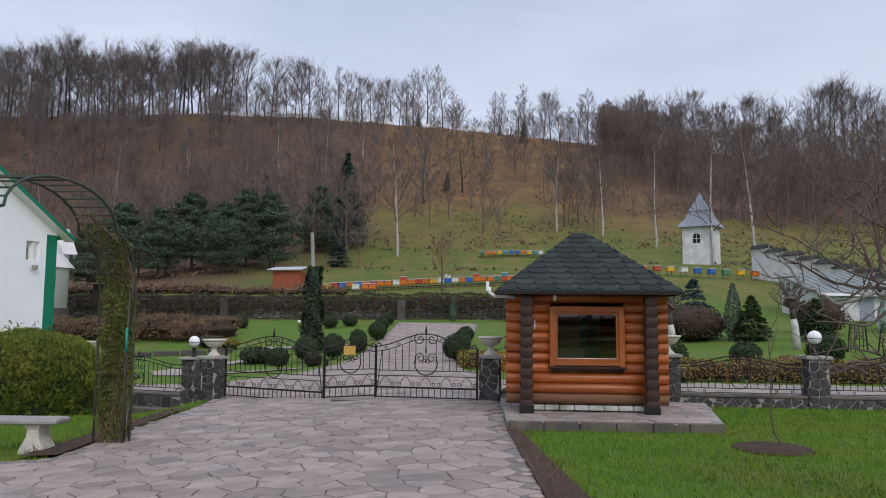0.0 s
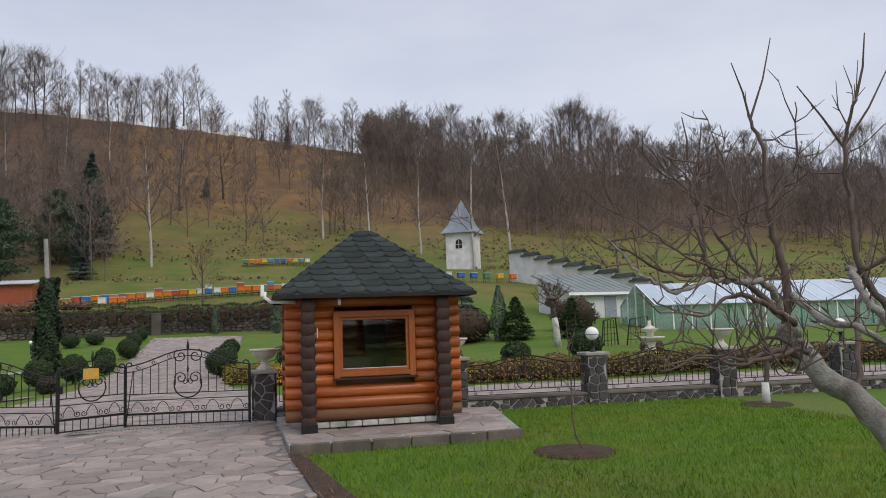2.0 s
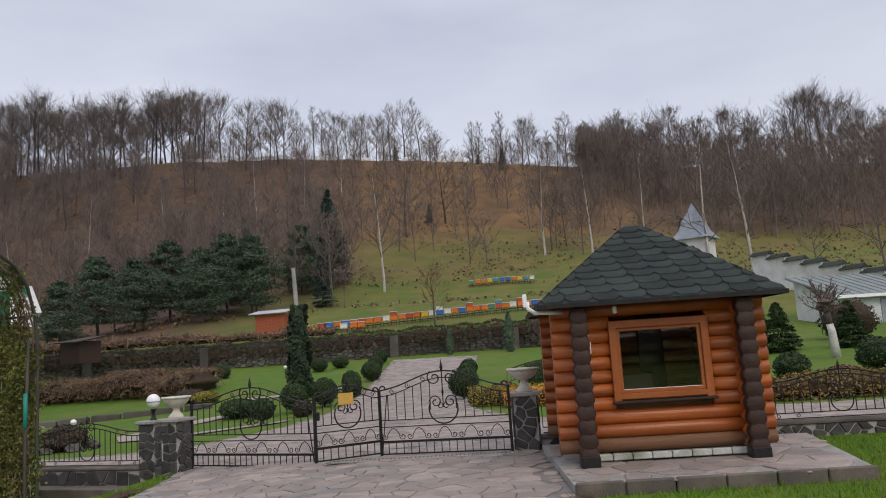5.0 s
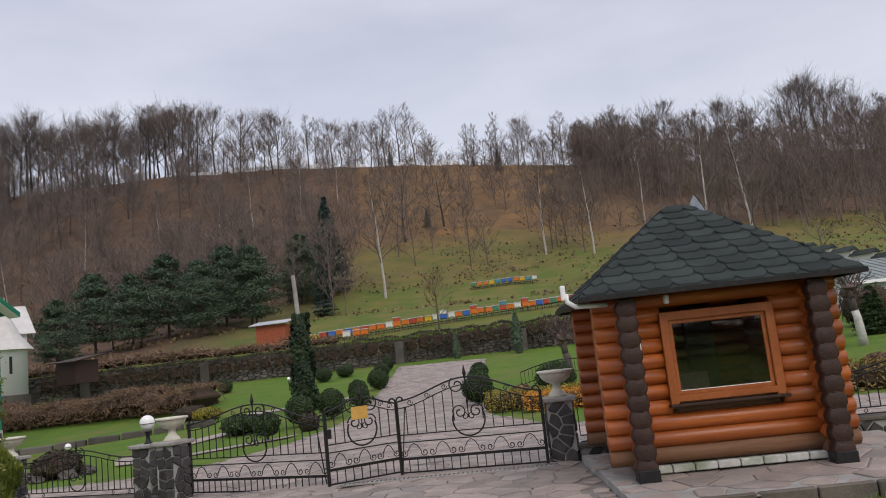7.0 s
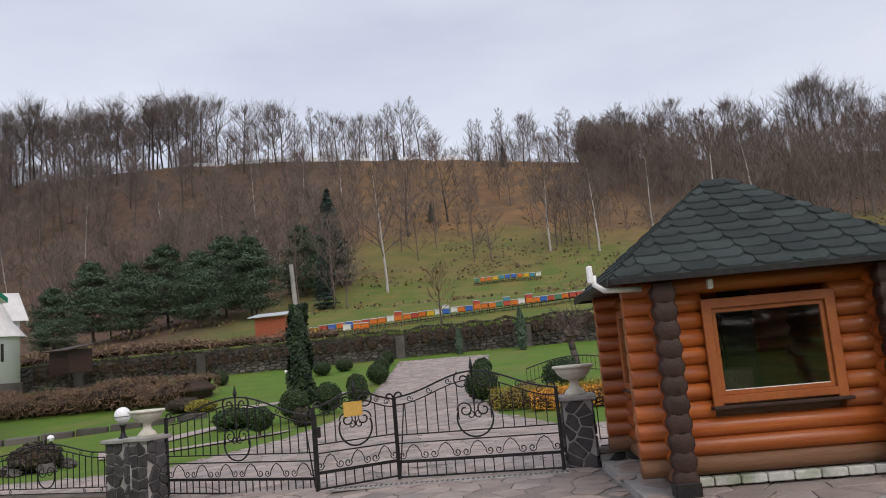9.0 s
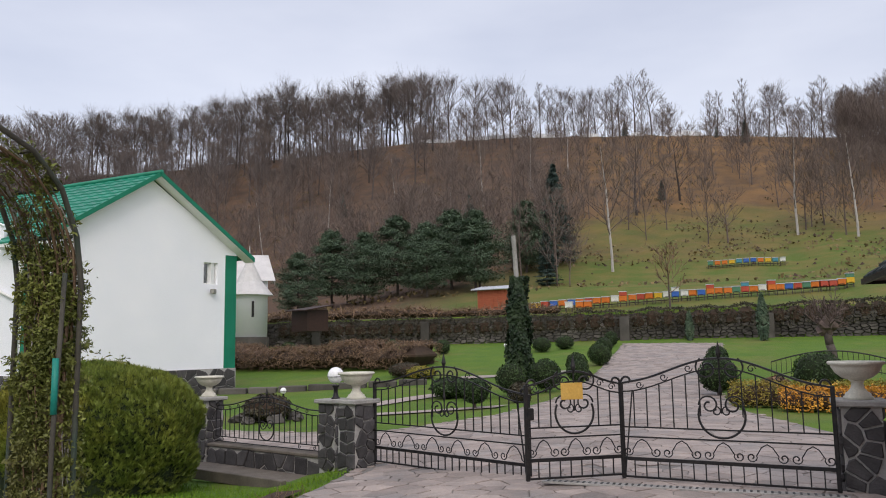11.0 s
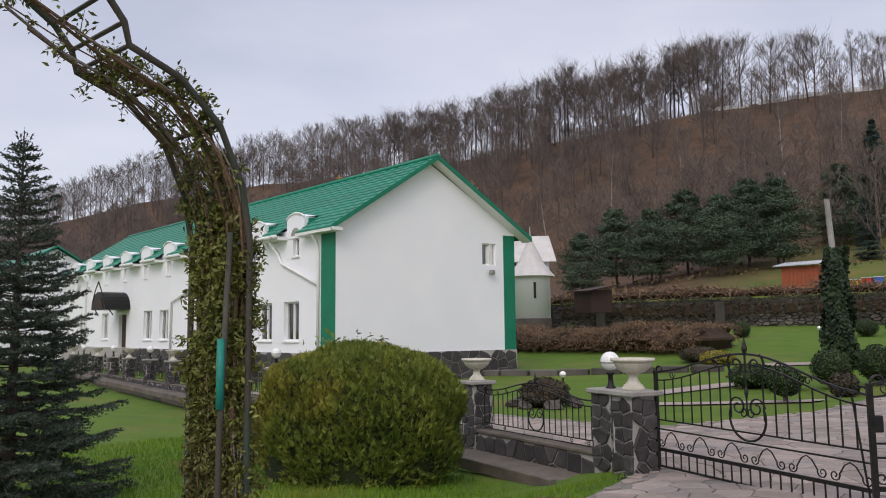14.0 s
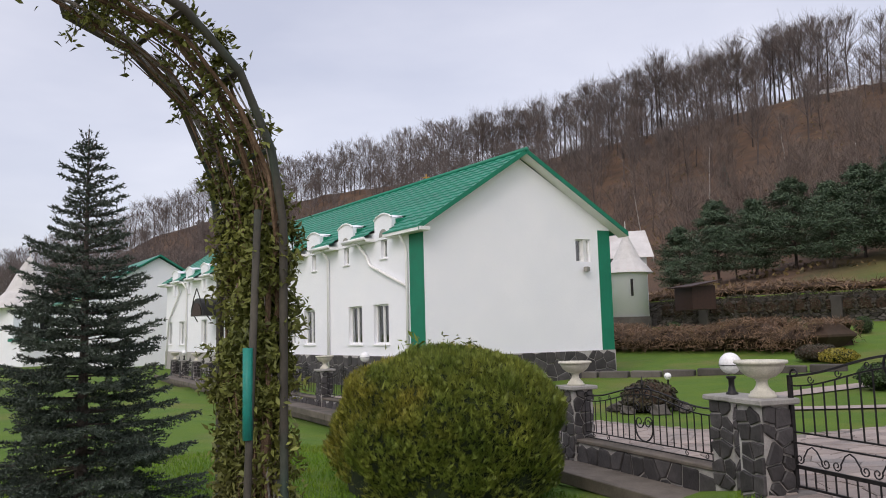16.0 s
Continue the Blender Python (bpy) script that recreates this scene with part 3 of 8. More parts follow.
def gate_leaf(name, x, y, z, w, rz, hl, hm, hr, label, mid=0.5):
    """A gate leaf: picket foot, scroll band, bars and a wave-shaped top. hl, hm, hr: heights of the top at both ends and at mid."""
    g = thing(name, x, y, z, label, "gate", "leaves of the iron gate", rz=rz)
    c = w * mid

    def top(u):
        if u < c:
            return hl + (hm - hl) * (0.5 - 0.5 * math.cos(math.pi * u / c))
        return hr + (hm - hr) * (0.5 + 0.5 * math.cos(math.pi * (u - c) / (w - c)))

    for u in (0, w):
        part("post", Mesh().box((u, 0, (hl if u == 0 else hr) / 2), (0.04, 0.04, hl if u == 0 else hr), bevel=0.004), IRON, g)
    for zz, t in ((0.02, 0.02), (0.20, 0.035), (0.42, 0.014), (0.52, 0.014)):
        part("rail", Mesh().box((w / 2, 0, zz), (w, 0.022, t)), IRON, g)
    n = max(8, round(w / 0.115))
    for i in range(1, n):
        u = w * i / n
        part("picket", bar(u, 0.02, 0.20, 0.008), IRON, g)
    n = max(7, round(w / 0.135))
    rr = min(0.22, w * 0.2)
    for i in range(1, n):
        u = w * i / n
        z0 = 0.52
        if abs(u - c) < rr:
            z0 = 0.62 + math.sqrt(max(0, rr * rr - (u - c) ** 2)) * 0.3
            if abs(u - c) < rr * 0.7:
                continue
        part("bar", bar(u, z0, top(u) - 0.10, 0.008), IRON, g)
    part("lower_curve", Mesh().tube([(w * i / 24, 0, top(w * i / 24) - 0.10) for i in range(25)], 0.010, 4), IRON, g)
    part("top_curve", Mesh().tube(spiral(0.07, hl + 0.01, 0.065, 200, -250, 10)[::-1] + [(w * i / 28, 0, top(w * i / 28)) for i in range(2, 27)] + spiral(w - 0.07, hr + 0.01, 0.065, -20, 250, 10), 0.012, 5), IRON, g)
    part("ring", Mesh().tube(arc((c, 0, 0.66), rr, 155, 385, 20), 0.012, 5), IRON, g)
    for sgn in (-1, 1):
        part("scroll", Mesh().tube(spiral(c + sgn * rr * 0.52, 0.76, rr * 0.46, 90 - sgn * 90, sgn * 470, 18), 0.010, 4), IRON, g)
        part("scroll", Mesh().tube(spiral(c + sgn * 0.12, hm - 0.10, 0.115, 60 if sgn > 0 else 120, -sgn * 420, 18), 0.011, 4), IRON, g)
        part("scroll", Mesh().tube(spiral(c + sgn * 0.05, 0.70, 0.05, 90, sgn * 380, 12), 0.008, 4), IRON, g)
        for u in (0.30, 0.55, 0.8):
            xx = c + sgn * (c if sgn < 0 else w - c) * u
            part("scroll", Mesh().tube(spiral(xx, top(xx) - 0.05, 0.042, 0, sgn * 420, 12), 0.006, 4), IRON, g)
    k = max(3, round(w / 0.42))
    for i in range(k):
        u0 = w * (i + 0.5) / k
        hw = w / k * 0.5
        for sgn in (-1, 1):
            part("scroll", Mesh().tube([(u0, 0, 0.40), (u0 + sgn * hw * 0.25, 0, 0.37), (u0 + sgn * hw * 0.5, 0, 0.29)] + spiral(u0 + sgn * (hw * 0.72), 0.275, 0.05, 180 if sgn > 0 else 0, sgn * 430, 12), 0.007, 4), IRON, g)
    part("spear", Mesh().tube([(c, 0, 0.86), (c, 0, hm - 0.02), (c, 0, hm + 0.05), (c, 0, hm + 0.17)], [0.009, 0.010, 0.028, 0.002], 6), IRON, g)
    part("spear", Mesh().tube([(c, 0, 0.68), (c, 0, 0.84), (c, 0, 0.90), (c, 0, 1.0)], [0.008, 0.008, 0.02, 0.002], 6), IRON, g)
    return g


def bearing(a, b):
    return math.degrees(math.atan2(b[1] - a[1], b[0] - a[0]))


GL, GLR, GW, GM, GR = (-4.36, 17.05), (-2.02, 16.0), (-1.86, 15.22), (-0.97, 15.77), (0.99, 15.47)
GATE_Z = [(-4.4, -0.12), (-2.0, 0.0), (1.0, 0.02)]
leaf_l = gate_leaf("gate_leaf", *GL, -0.13, math.dist(GL, GLR), bearing(GL, GLR), 1.05, 1.27, 0.98, "black wrought-iron double gate leaf with scrollwork, shut", 0.5)
leaf_r = gate_leaf("gate_leaf", *GM, 0.02, math.dist(GM, GR), bearing(GM, GR), 0.98, 1.22, 0.96, "black wrought-iron gate leaf with scrollwork, beside the wicket", 0.5)
wicket = gate_leaf("wicket_gate", *GW, 0.04, math.dist(GW, GM), bearing(GW, GM), 0.95, 1.08, 0.95, "black wrought-iron wicket gate with a yellow plate, ajar", 0.5)
YELLOW = material("faded_yellow_plate", (0.52, 0.30, 0.06), (0.60, 0.38, 0.10), 6, 0.5, 0.05, 40)
wl_ = math.dist(GW, GM)
part("plate", Mesh().box((wl_ * 0.47, -0.02, 0.88), (0.24, 0.006, 0.17), bevel=0.002), YELLOW, wicket, "faded yellow plate")
part("lock", Mesh().box((0.04, 0, 0.66), (0.07, 0.05, 0.12), bevel=0.006), IRON, wicket)
part("lock_bar", Mesh().tube([(0.12, 0.0, 0.9), (0.02, -0.015, 0.05)], 0.009, 4), IRON, leaf_r, "slanting bolt rod")
part("lock_bar", Mesh().tube([(math.dist(GL, GLR) - 0.16, 0.0, 0.95), (math.dist(GL, GLR) - 0.03, -0.015, 0.05)], 0.009, 4), IRON, leaf_l, "slanting bolt rod")

# pillars beside the gate and along the fence
pillar(-4.60, 16.98, -0.25, 0.95, -24, 1)
pillar(-5.42, 17.98, -0.30, 0.92, -21, 2)
urn(-4.60, 16.98, 0.70, 1.0)
globe_lamp(-5.42, 17.98, 0.62, 1.12)
pillar(1.24, 15.72, -0.02, 0.86, -4, 3)
urn(1.24, 15.72, 0.84)
RIGHT = [(4.55, 15.62), (7.16, 15.42), (9.75, 15.25), (12.35, 15.1), (14.95, 14.95), (17.55, 14.8), (20.2, 14.7)]
LEFT = [(-5.42, 17.98), (-8.38, 18.95), (-10.85, 19.65), (-13.5, 20.25), (-16.2, 20.85), (-18.9, 21.5), (-21.6, 22.1), (-24.3, 22.75), (-27.0, 23.4), (-29.7, 24.0), (-32.4, 24.7), (-35.1, 25.3), (-37.8, 25.9), (-40.5, 26.6)]


def low_wall(a, b, z0, z1, thick, label, seed, group):
    """A low stone-clad wall between two pillars with a concrete coping."""
    n, rz = math.dist(a, b), bearing(a, b)
    w = thing("low_wall", a[0], a[1], 0, label, "wall", group, "structure", rz=rz)
    part("core", Mesh().box((n / 2, 0, (z0 + z1 - 0.05) / 2), (n, thick - 0.03, z1 - 0.05 - z0)), POINTING, w)
    part("coping", Mesh().box((n / 2, 0, z1 - 0.02), (n, thick + 0.04, 0.05), bevel=0.01), LEDGE_STONE, w, "dark stained coping")
    WALL_CLAD.append((w, n, thick, z0, z1 - 0.05, seed))
    return w


WALL_CLAD = []
for i, (x, y) in enumerate(RIGHT):
    pillar(x, y, -0.05, 0.96, -3, 20 + i)
    if i % 2 == 0:
        urn(x, y, 0.90)
    else:
        globe_lamp(x, y, 0.90, 1.12)
    if i + 1 < len(RIGHT):
        low_wall(RIGHT[i], RIGHT[i + 1], -0.05, 0.19, 0.26, "low dark stone wall under the fence", 40 + i, "low fence walls")
        nx, ny = RIGHT[i + 1]
        rz = bearing((x, y), (nx, ny))
        fence_panel(x + 0.22 * math.cos(radians(rz)), y + 0.22 * math.sin(radians(rz)), 0.20, math.dist((x, y), (nx, ny)) - 0.48, 0.78, rz)
low_wall((1.24, 15.72), RIGHT[0], -0.05, 0.19, 0.26, "low dark stone wall under the fence", 39, "low fence walls")
rz = bearing((1.24, 15.72), RIGHT[0])
fence_panel(1.48, 15.72, 0.20, math.dist((1.24, 15.72), RIGHT[0]) - 0.48, 0.78, rz)
for i, (x, y) in enumerate(LEFT):
    drop = 0.02 * i
    if i:
        pillar(x, y, -0.65 - drop, 1.23, bearing(LEFT[i - 1], (x, y)) + 180, 60 + i)
        if i % 2 == 0:
            globe_lamp(x, y, 0.58 - drop, 1.12)
        else:
            urn(x, y, 0.58 - drop)
    if i + 1 < len(LEFT):
        nxt = LEFT[i + 1]
        low_wall(nxt, (x, y), -0.75 - drop, -0.20 - drop, 0.28, "low dark stone wall under the fence", 80 + i, "low fence walls")
        rz = bearing(nxt, (x, y))
        fence_panel(nxt[0] + 0.22 * math.cos(radians(rz)), nxt[1] + 0.22 * math.sin(radians(rz)), -0.19 - drop, math.dist(nxt, (x, y)) - 0.48, 0.88, rz)
# ledge in front of the left-hand wall, over a shallow gutter
LEDGE = Mesh()
for a, b in zip(LEFT, LEFT[1:]):
    rz = bearing(b, a)
    nx_, ny_ = math.sin(radians(rz)), -math.cos(radians(rz))
    n = math.dist(a, b)
    LEDGE.box(((a[0] + b[0]) / 2 + nx_ * 0.42, (a[1] + b[1]) / 2 + ny_ * 0.42, -0.56), (n + 0.05, 0.55, 0.10), rz, 0.012)
    LEDGE.box(((a[0] + b[0]) / 2 + nx_ * 0.58, (a[1] + b[1]) / 2 + ny_ * 0.58, -0.70), (n + 0.05, 0.16, 0.24), rz, 0.01)
    LEDGE.box(((a[0] + b[0]) / 2 + nx_ * 1.0, (a[1] + b[1]) / 2 + ny_ * 1.0, -0.50), (n, 0.10, 0.16), rz, 0.01)
solid("concrete_ledge", LEDGE, LEDGE_STONE, "long concrete ledge and gutter kerb below the fence wall", "kerb", "structure")


# ---- the log kiosk ----
KZ, K_RZ = 0.10, -1.1                                     # top of the slab, and the way the front faces
K_W = 1.92
kiosk = thing("log_kiosk", 1.79, 13.38, KZ, "small orange log kiosk with a wide window and shingled roof", "kiosk", rz=K_RZ)
K_D = K_W                                                  # front to back
LOG_R, LOG_N = 0.088, 11
K_H0 = 0.105


def log_run(p, q, r, ends=True):
    """A round log that overlaps its neighbours above and below."""
    p, q = Vector(p), Vector(q)
    return Mesh().tube([p, p + (q - p) * 0.004, p + (q - p) * 0.996, q], [r * 0.93, r, r, r * 0.93], 12)


WX0, WX1, WZ0, WZ1 = 0.37, 1.55, 0.715, 1.65                # the window's frame, from the left post, above the slab
for i in range(LOG_N):
    z = K_H0 + LOG_R + i * 0.16
    mt = LOG if i > 0 else LOG_GREY
    runs = [(-0.31, K_W + 0.31)]
    if WZ0 - 0.05 < z < WZ1 + 0.02:
        runs = [(-0.31, WX0 + 0.02), (WX1 - 0.02, K_W + 0.31)]
    for a, b in runs:
        part("log", log_run((a, 0, z), (b, 0, z), LOG_R), mt, kiosk, "weathered log" if i < 1 else "", True)
    part("log", log_run((-0.31, K_D, z), (K_W + 0.31, K_D, z), LOG_R), mt, kiosk, "", True)
    for x in (0.0, K_W):
        part("log", log_run((x, -0.32, z - 0.07), (x, K_D + 0.32, z - 0.07), LOG_R), mt, kiosk, "", True)
        for y in (-0.34, K_D + 0.30):
            part("log_end", Mesh().tube([(x, y - 0.04, z - 0.07), (x, y - 0.03, z - 0.07), (x, y + 0.10, z - 0.07), (x, y + 0.11, z - 0.07)], [0.092, 0.108, 0.108, 0.10], 12), LOG_END, kiosk, "dark brown log end", True)
for x in (0.0, K_W):
    part("corner_board", Mesh().box((x, -0.33, K_H0 + LOG_N * 0.08 - 0.03), (0.175, 0.09, LOG_N * 0.16 - 0.02), bevel=0.012), LOG_END, kiosk, "dark brown corner board")
    part("footing", Mesh().box((x, -0.30, 0.05), (0.22, 0.2, 0.13), bevel=0.01), IRON, kiosk, "black footing block")
for i in range(8):
    u = 0.18 + i * 0.23
    part("plinth_block", Mesh().box((u, -0.02, 0.055), (0.22, 0.16, 0.075), 0, 0.008), GRANITE, kiosk, "whitewashed plinth stone")
win = part("window", Mesh().box(((WX0 + WX1) / 2, -0.10, WZ0 - 0.03), (WX1 - WX0 + 0.04, 0.14, 0.03), bevel=0.006), LOG_END, kiosk, "wide window in an orange wooden frame")
for c, s in ((((WX0 + WX1) / 2, -0.09, WZ1 - 0.045), (WX1 - WX0, 0.05, 0.09)), (((WX0 + WX1) / 2, -0.09, WZ0 + 0.035), (WX1 - WX0, 0.05, 0.07)),
             ((WX0 + 0.045, -0.091, (WZ0 + WZ1) / 2 - 0.01), (0.09, 0.05, WZ1 - WZ0 + 0.02)), ((WX1 - 0.045, -0.091, (WZ0 + WZ1) / 2 - 0.01), (0.09, 0.05, WZ1 - WZ0 + 0.02))):
    part("frame_board", Mesh().box(c, s, bevel=0.006), FRAME_WOOD, win)
for c, s in ((((WX0 + WX1) / 2, -0.06, WZ1 - 0.11), (WX1 - WX0 - 0.18, 0.04, 0.04)), (((WX0 + WX1) / 2, -0.06, WZ0 + 0.09), (WX1 - WX0 - 0.18, 0.04, 0.04)),
             ((WX0 + 0.11, -0.061, (WZ0 + WZ1) / 2), (0.04, 0.04, WZ1 - WZ0 - 0.18)), ((WX1 - 0.11, -0.061, (WZ0 + WZ1) / 2), (0.04, 0.04, WZ1 - WZ0 - 0.18))):
    part("sash", Mesh().box(c, s, bevel=0.004), FRAME_WOOD, win)
pane = part("pane", Mesh().box(((WX0 + WX1) / 2, -0.055, (WZ0 + WZ1) / 2), (WX1 - WX0 - 0.25, 0.006, WZ1 - WZ0 - 0.22)), GLASS_DARK, win, "dark reflecting glass")
pane.visible_shadow = False
part("bead", Mesh().box(((WX0 + WX1) / 2, -0.068, WZ0 + 0.112), (WX1 - WX0 - 0.26, 0.01, 0.008)), WHITE_TRIM, win, "pale glazing bead")
part("floor", Mesh().box((K_W / 2, K_D / 2, 0.15), (K_W - 0.2, K_D - 0.2, 0.04)), LOG_GREY, kiosk)
part("lining", Mesh().box((K_W / 2, 0.06, 0.45), (K_W - 0.25, 0.02, 0.6)), LOG_GREY, kiosk)
part("counter", Mesh().box((0.75, 0.9, 0.72), (0.5, 0.5, 0.5), bevel=0.01), LOG_END, kiosk)
part("inner_frame", Mesh().box((1.2, 1.6, 1.25), (0.35, 0.06, 1.2), bevel=0.01), LOG_END, kiosk)

side = part("window", Mesh().box((-0.10, 1.05, 0.80), (0.10, 0.96, 0.03), bevel=0.006), LOG_END, kiosk, "narrow side window in a brown wooden frame")
for c, sz in (((-0.105, 1.05, 1.62), (0.05, 0.92, 0.09)), ((-0.105, 1.05, 0.85), (0.05, 0.92, 0.07)), ((-0.106, 0.63, 1.235), (0.05, 0.09, 0.70)), ((-0.106, 1.47, 1.235), (0.05, 0.09, 0.70))):
    part("frame_board", Mesh().box(c, sz, bevel=0.006), FRAME_WOOD, side)
part("pane", Mesh().box((-0.098, 1.05, 1.235), (0.006, 0.75, 0.68)), GLASS_DARK, side, "dark glass")

# hip roof with a flared foot; courses of tabbed shingles are laid last
R_E, R_TOP = 0.47, 3.05 - KZ
ROOF_Z = K_H0 + LOG_N * 0.16 + 0.035
rc = (K_W / 2, K_D / 2)
half = K_W / 2 + R_E
RING = [(half, ROOF_Z - 0.02), (half * 0.72, ROOF_Z + 0.30), (0.10, R_TOP - 0.02), (0.0, R_TOP)]
rm = Mesh()
ringv = [[(rc[0] + sx * r, rc[1] + sy * (r if r < 0.2 else r - K_W / 2 + K_D / 2), z) for sx, sy in ((-1, -1), (1, -1), (1, 1), (-1, 1))] for r, z in RING]
rm.add([p for rg in ringv for p in rg], [(r * 4 + i, r * 4 + (i + 1) % 4, r * 4 + 4 + (i + 1) % 4, r * 4 + 4 + i) for r in range(len(RING) - 1) for i in range(4)] + [(3, 2, 1, 0)])
roof = part("roof", rm, SHINGLE, kiosk, "dark green-grey shingled hip roof")
for (ax, ay), (bx, by) in zip([p[:2] for p in ringv[0]], [p[:2] for p in ringv[0][1:] + ringv[0][:1]]):
    part("fascia", Mesh().box(((ax + bx) / 2, (ay + by) / 2, ROOF_Z - 0.045), (math.dist((ax, ay), (bx, by)), 0.03, 0.05), math.degrees(math.atan2(by - ay, bx - ax))), IRON, roof)
part("ceiling_board", Mesh().box((rc[0], rc[1], ROOF_Z - 0.03), (2 * half - 0.06, 2 * half - 0.06, 0.02)), LOG_END, kiosk)
pipe = Mesh().tube([(-0.58, -0.3, ROOF_Z + 0.04), (-0.58, -0.3, ROOF_Z - 0.04), (-0.50, -0.3, ROOF_Z - 0.10), (-0.16, -0.2, ROOF_Z - 0.11)], 0.026, 10)
part("vent_pipe", pipe, WHITE_TRIM, kiosk, "white bent plastic pipe", True)
part("vent_cap", Mesh().box((-0.61, -0.3, ROOF_Z + 0.05), (0.05, 0.06, 0.16), bevel=0.01), WHITE_TRIM, kiosk, "white box at the pipe's end")
part("spotlight", Mesh().box((0.45, -0.2, ROOF_Z - 0.12), (0.05, 0.07, 0.09), bevel=0.01), WHITE_TRIM, kiosk, "small white lamp under the eave")
part("hook", Mesh().tube([(0.14, -0.1, 1.28), (0.14, -0.1, 1.42)], 0.008, 5), WHITE_TRIM, kiosk, "small white bracket")


def shingles():
    """Courses of shingles with cut tabs on the four slopes."""
    rnd = random.Random(5)
    cx, cy = rc
    for k in range(4):
        rot = Matrix.Translation((cx, cy, 0)) @ Matrix.Rotation(radians(90 * k), 4, "Z")
        rings = [(half, ROOF_Z - 0.02), (half * 0.72, ROOF_Z + 0.30), (0.10, R_TOP - 0.02)]
        lens = [math.hypot(rings[i][0] - rings[i + 1][0], rings[i][1] - rings[i + 1][1]) for i in range(2)]
        total, course = sum(lens), 0.15

        def at(s):
            if s < lens[0]:
                q = s / lens[0]
                a, b = rings[0], rings[1]
            else:
                q = (s - lens[0]) / lens[1]
                a, b = rings[1], rings[2]
            return a[0] + (b[0] - a[0]) * q, a[1] + (b[1] - a[1]) * q

        row = 0
        s = 0.0
        while s < total - 0.10:
            r0, z0 = at(max(0, s))
            r1, z1 = at(min(total, s + course * 1.15))
            tab = 0.32
            n = int(2 * r0 / tab) + 2
            for i in range(-1, n):
                u = -r0 + (i + (0.5 if row % 2 else 0.0)) * tab + rnd.uniform(-0.01, 0.01)
                a, b = max(-r0, u), min(r0, u + tab - 0.008)
                if b - a < 0.04:
                    continue
                c0, c1 = max(-r1, a), min(r1, b)
                if c1 - c0 < 0.0:
                    c0 = c1 = max(-r1, min(r1, (a + b) / 2))
                ta, tb = min(a + 0.06, b), max(b - 0.06, a)
                lift = 0.020 + rnd.uniform(0, 0.008)
                rm_, zm_ = at(min(total, s + 0.055))
                pts = [(ta, -r0, z0 + lift), (tb, -r0, z0 + lift), (min(b, rm_), -rm_, zm_ + lift), (c1, -r1, z1 + 0.004), (c0, -r1, z1 + 0.004), (max(a, -rm_), -rm_, zm_ + lift)]
                low = [(x, y, z - lift) for x, y, z in pts]
                m = Mesh()
                m.add([rot @ Vector(p) for p in pts + low], [(0, 1, 2, 5), (5, 2, 3, 4)] + [(i_, 6 + i_, 6 + (i_ + 1) % 6, (i_ + 1) % 6) for i_ in range(6)])
                yield m
            s += course
            row += 1


# the paved slab that it stands on
slab_poly = [(1.46, 12.02), (4.50, 12.05), (5.05, 15.0), (1.42, 15.4)]
slab = solid("kiosk_slab", Mesh().prism(slab_poly, -0.05, KZ - 0.018), CONCRETE, "low paved slab under the kiosk with a stone edge", "slab", "structure")


# ---- the white house with green roof ----
HA, HB = Vector((-20.44, 26.55)), Vector((-17.95, 33.75))     # front and back corners of the gable
H_DIR = Vector((-0.9915, 0.1302))
H_LEN = 31.0
H_BASE, H_PLINTH, H_EAVE, H_RIDGE = -0.9, 0.58, 5.15, 7.72
h_out = Vector((H_DIR.y, -H_DIR.x))
if h_out.dot(Vector((0, -1))) < 0:
    h_out = -h_out
H_RZ = math.degrees(math.atan2(H_DIR.y, H_DIR.x))
house = thing("house", HA.x, HA.y, H_BASE, "long white rendered house with green tiled roof and dormers", "house")


def hp(u, back, z):
    """A point of the house: u metres along from the gable, back 0 at the front and 1 at the rear, world height z."""
    p = HA + (HB - HA) * back + H_DIR * u
    return Vector((p.x - HA.x, p.y - HA.y, z - H_BASE))


def hf(u, out, z):
    """A point u along the front wall, out metres in front of it."""
    p = H_DIR * u + h_out * out
    return Vector((p.x, p.y, z - H_BASE))


def box_f(m, u0, u1, o0, o1, z0, z1):
    """A block against the front wall."""
    return m.add([hf(u, o, z) for z in (z0, z1) for u, o in ((u0, o0), (u1, o0), (u1, o1), (u0, o1))], [(3, 2, 1, 0), (4, 5, 6, 7), (0, 1, 5, 4), (1, 2, 6, 5), (2, 3, 7, 6), (3, 0, 4, 7)])


def weld(m):
    """Joins corners that coincide, so that adjoining faces form one sheet."""
    seen, index, vs = {}, [], []
    for p in m.v:
        key = tuple(round(c, 4) for c in p)
        if key not in seen:
            seen[key] = len(vs)
            vs.append(p)
        index.append(seen[key])
    m.v, m.f = vs, [tuple(index[i] for i in q) for q in m.f]
    return m


DORMER0, DORMER_S = 2.6, 2.93
WIN_K = (0.10, 0.77, 2.17, 2.85, 4.15, 4.85, 7.0, 8.5, 9.4)
wins = [(DORMER0 + k * DORMER_S - 0.54, DORMER0 + k * DORMER_S + 0.54, 1.02, 2.47) for k in WIN_K]
DOOR_U = (DORMER0 + 6.05 * DORMER_S - 0.55, DORMER0 + 6.05 * DORMER_S + 0.55, -0.2, 2.35)
attic = [(DORMER0 + k * DORMER_S - 0.22, DORMER0 + k * DORMER_S + 0.22, 4.15, 4.85) for k in range(10)]
holes = wins + [DOOR_U] + attic
us = sorted({0.0, H_LEN} | {h for q in holes for h in q[:2]})
zs = sorted({H_PLINTH, H_EAVE} | {h for q in holes for h in q[2:] if h > H_PLINTH})
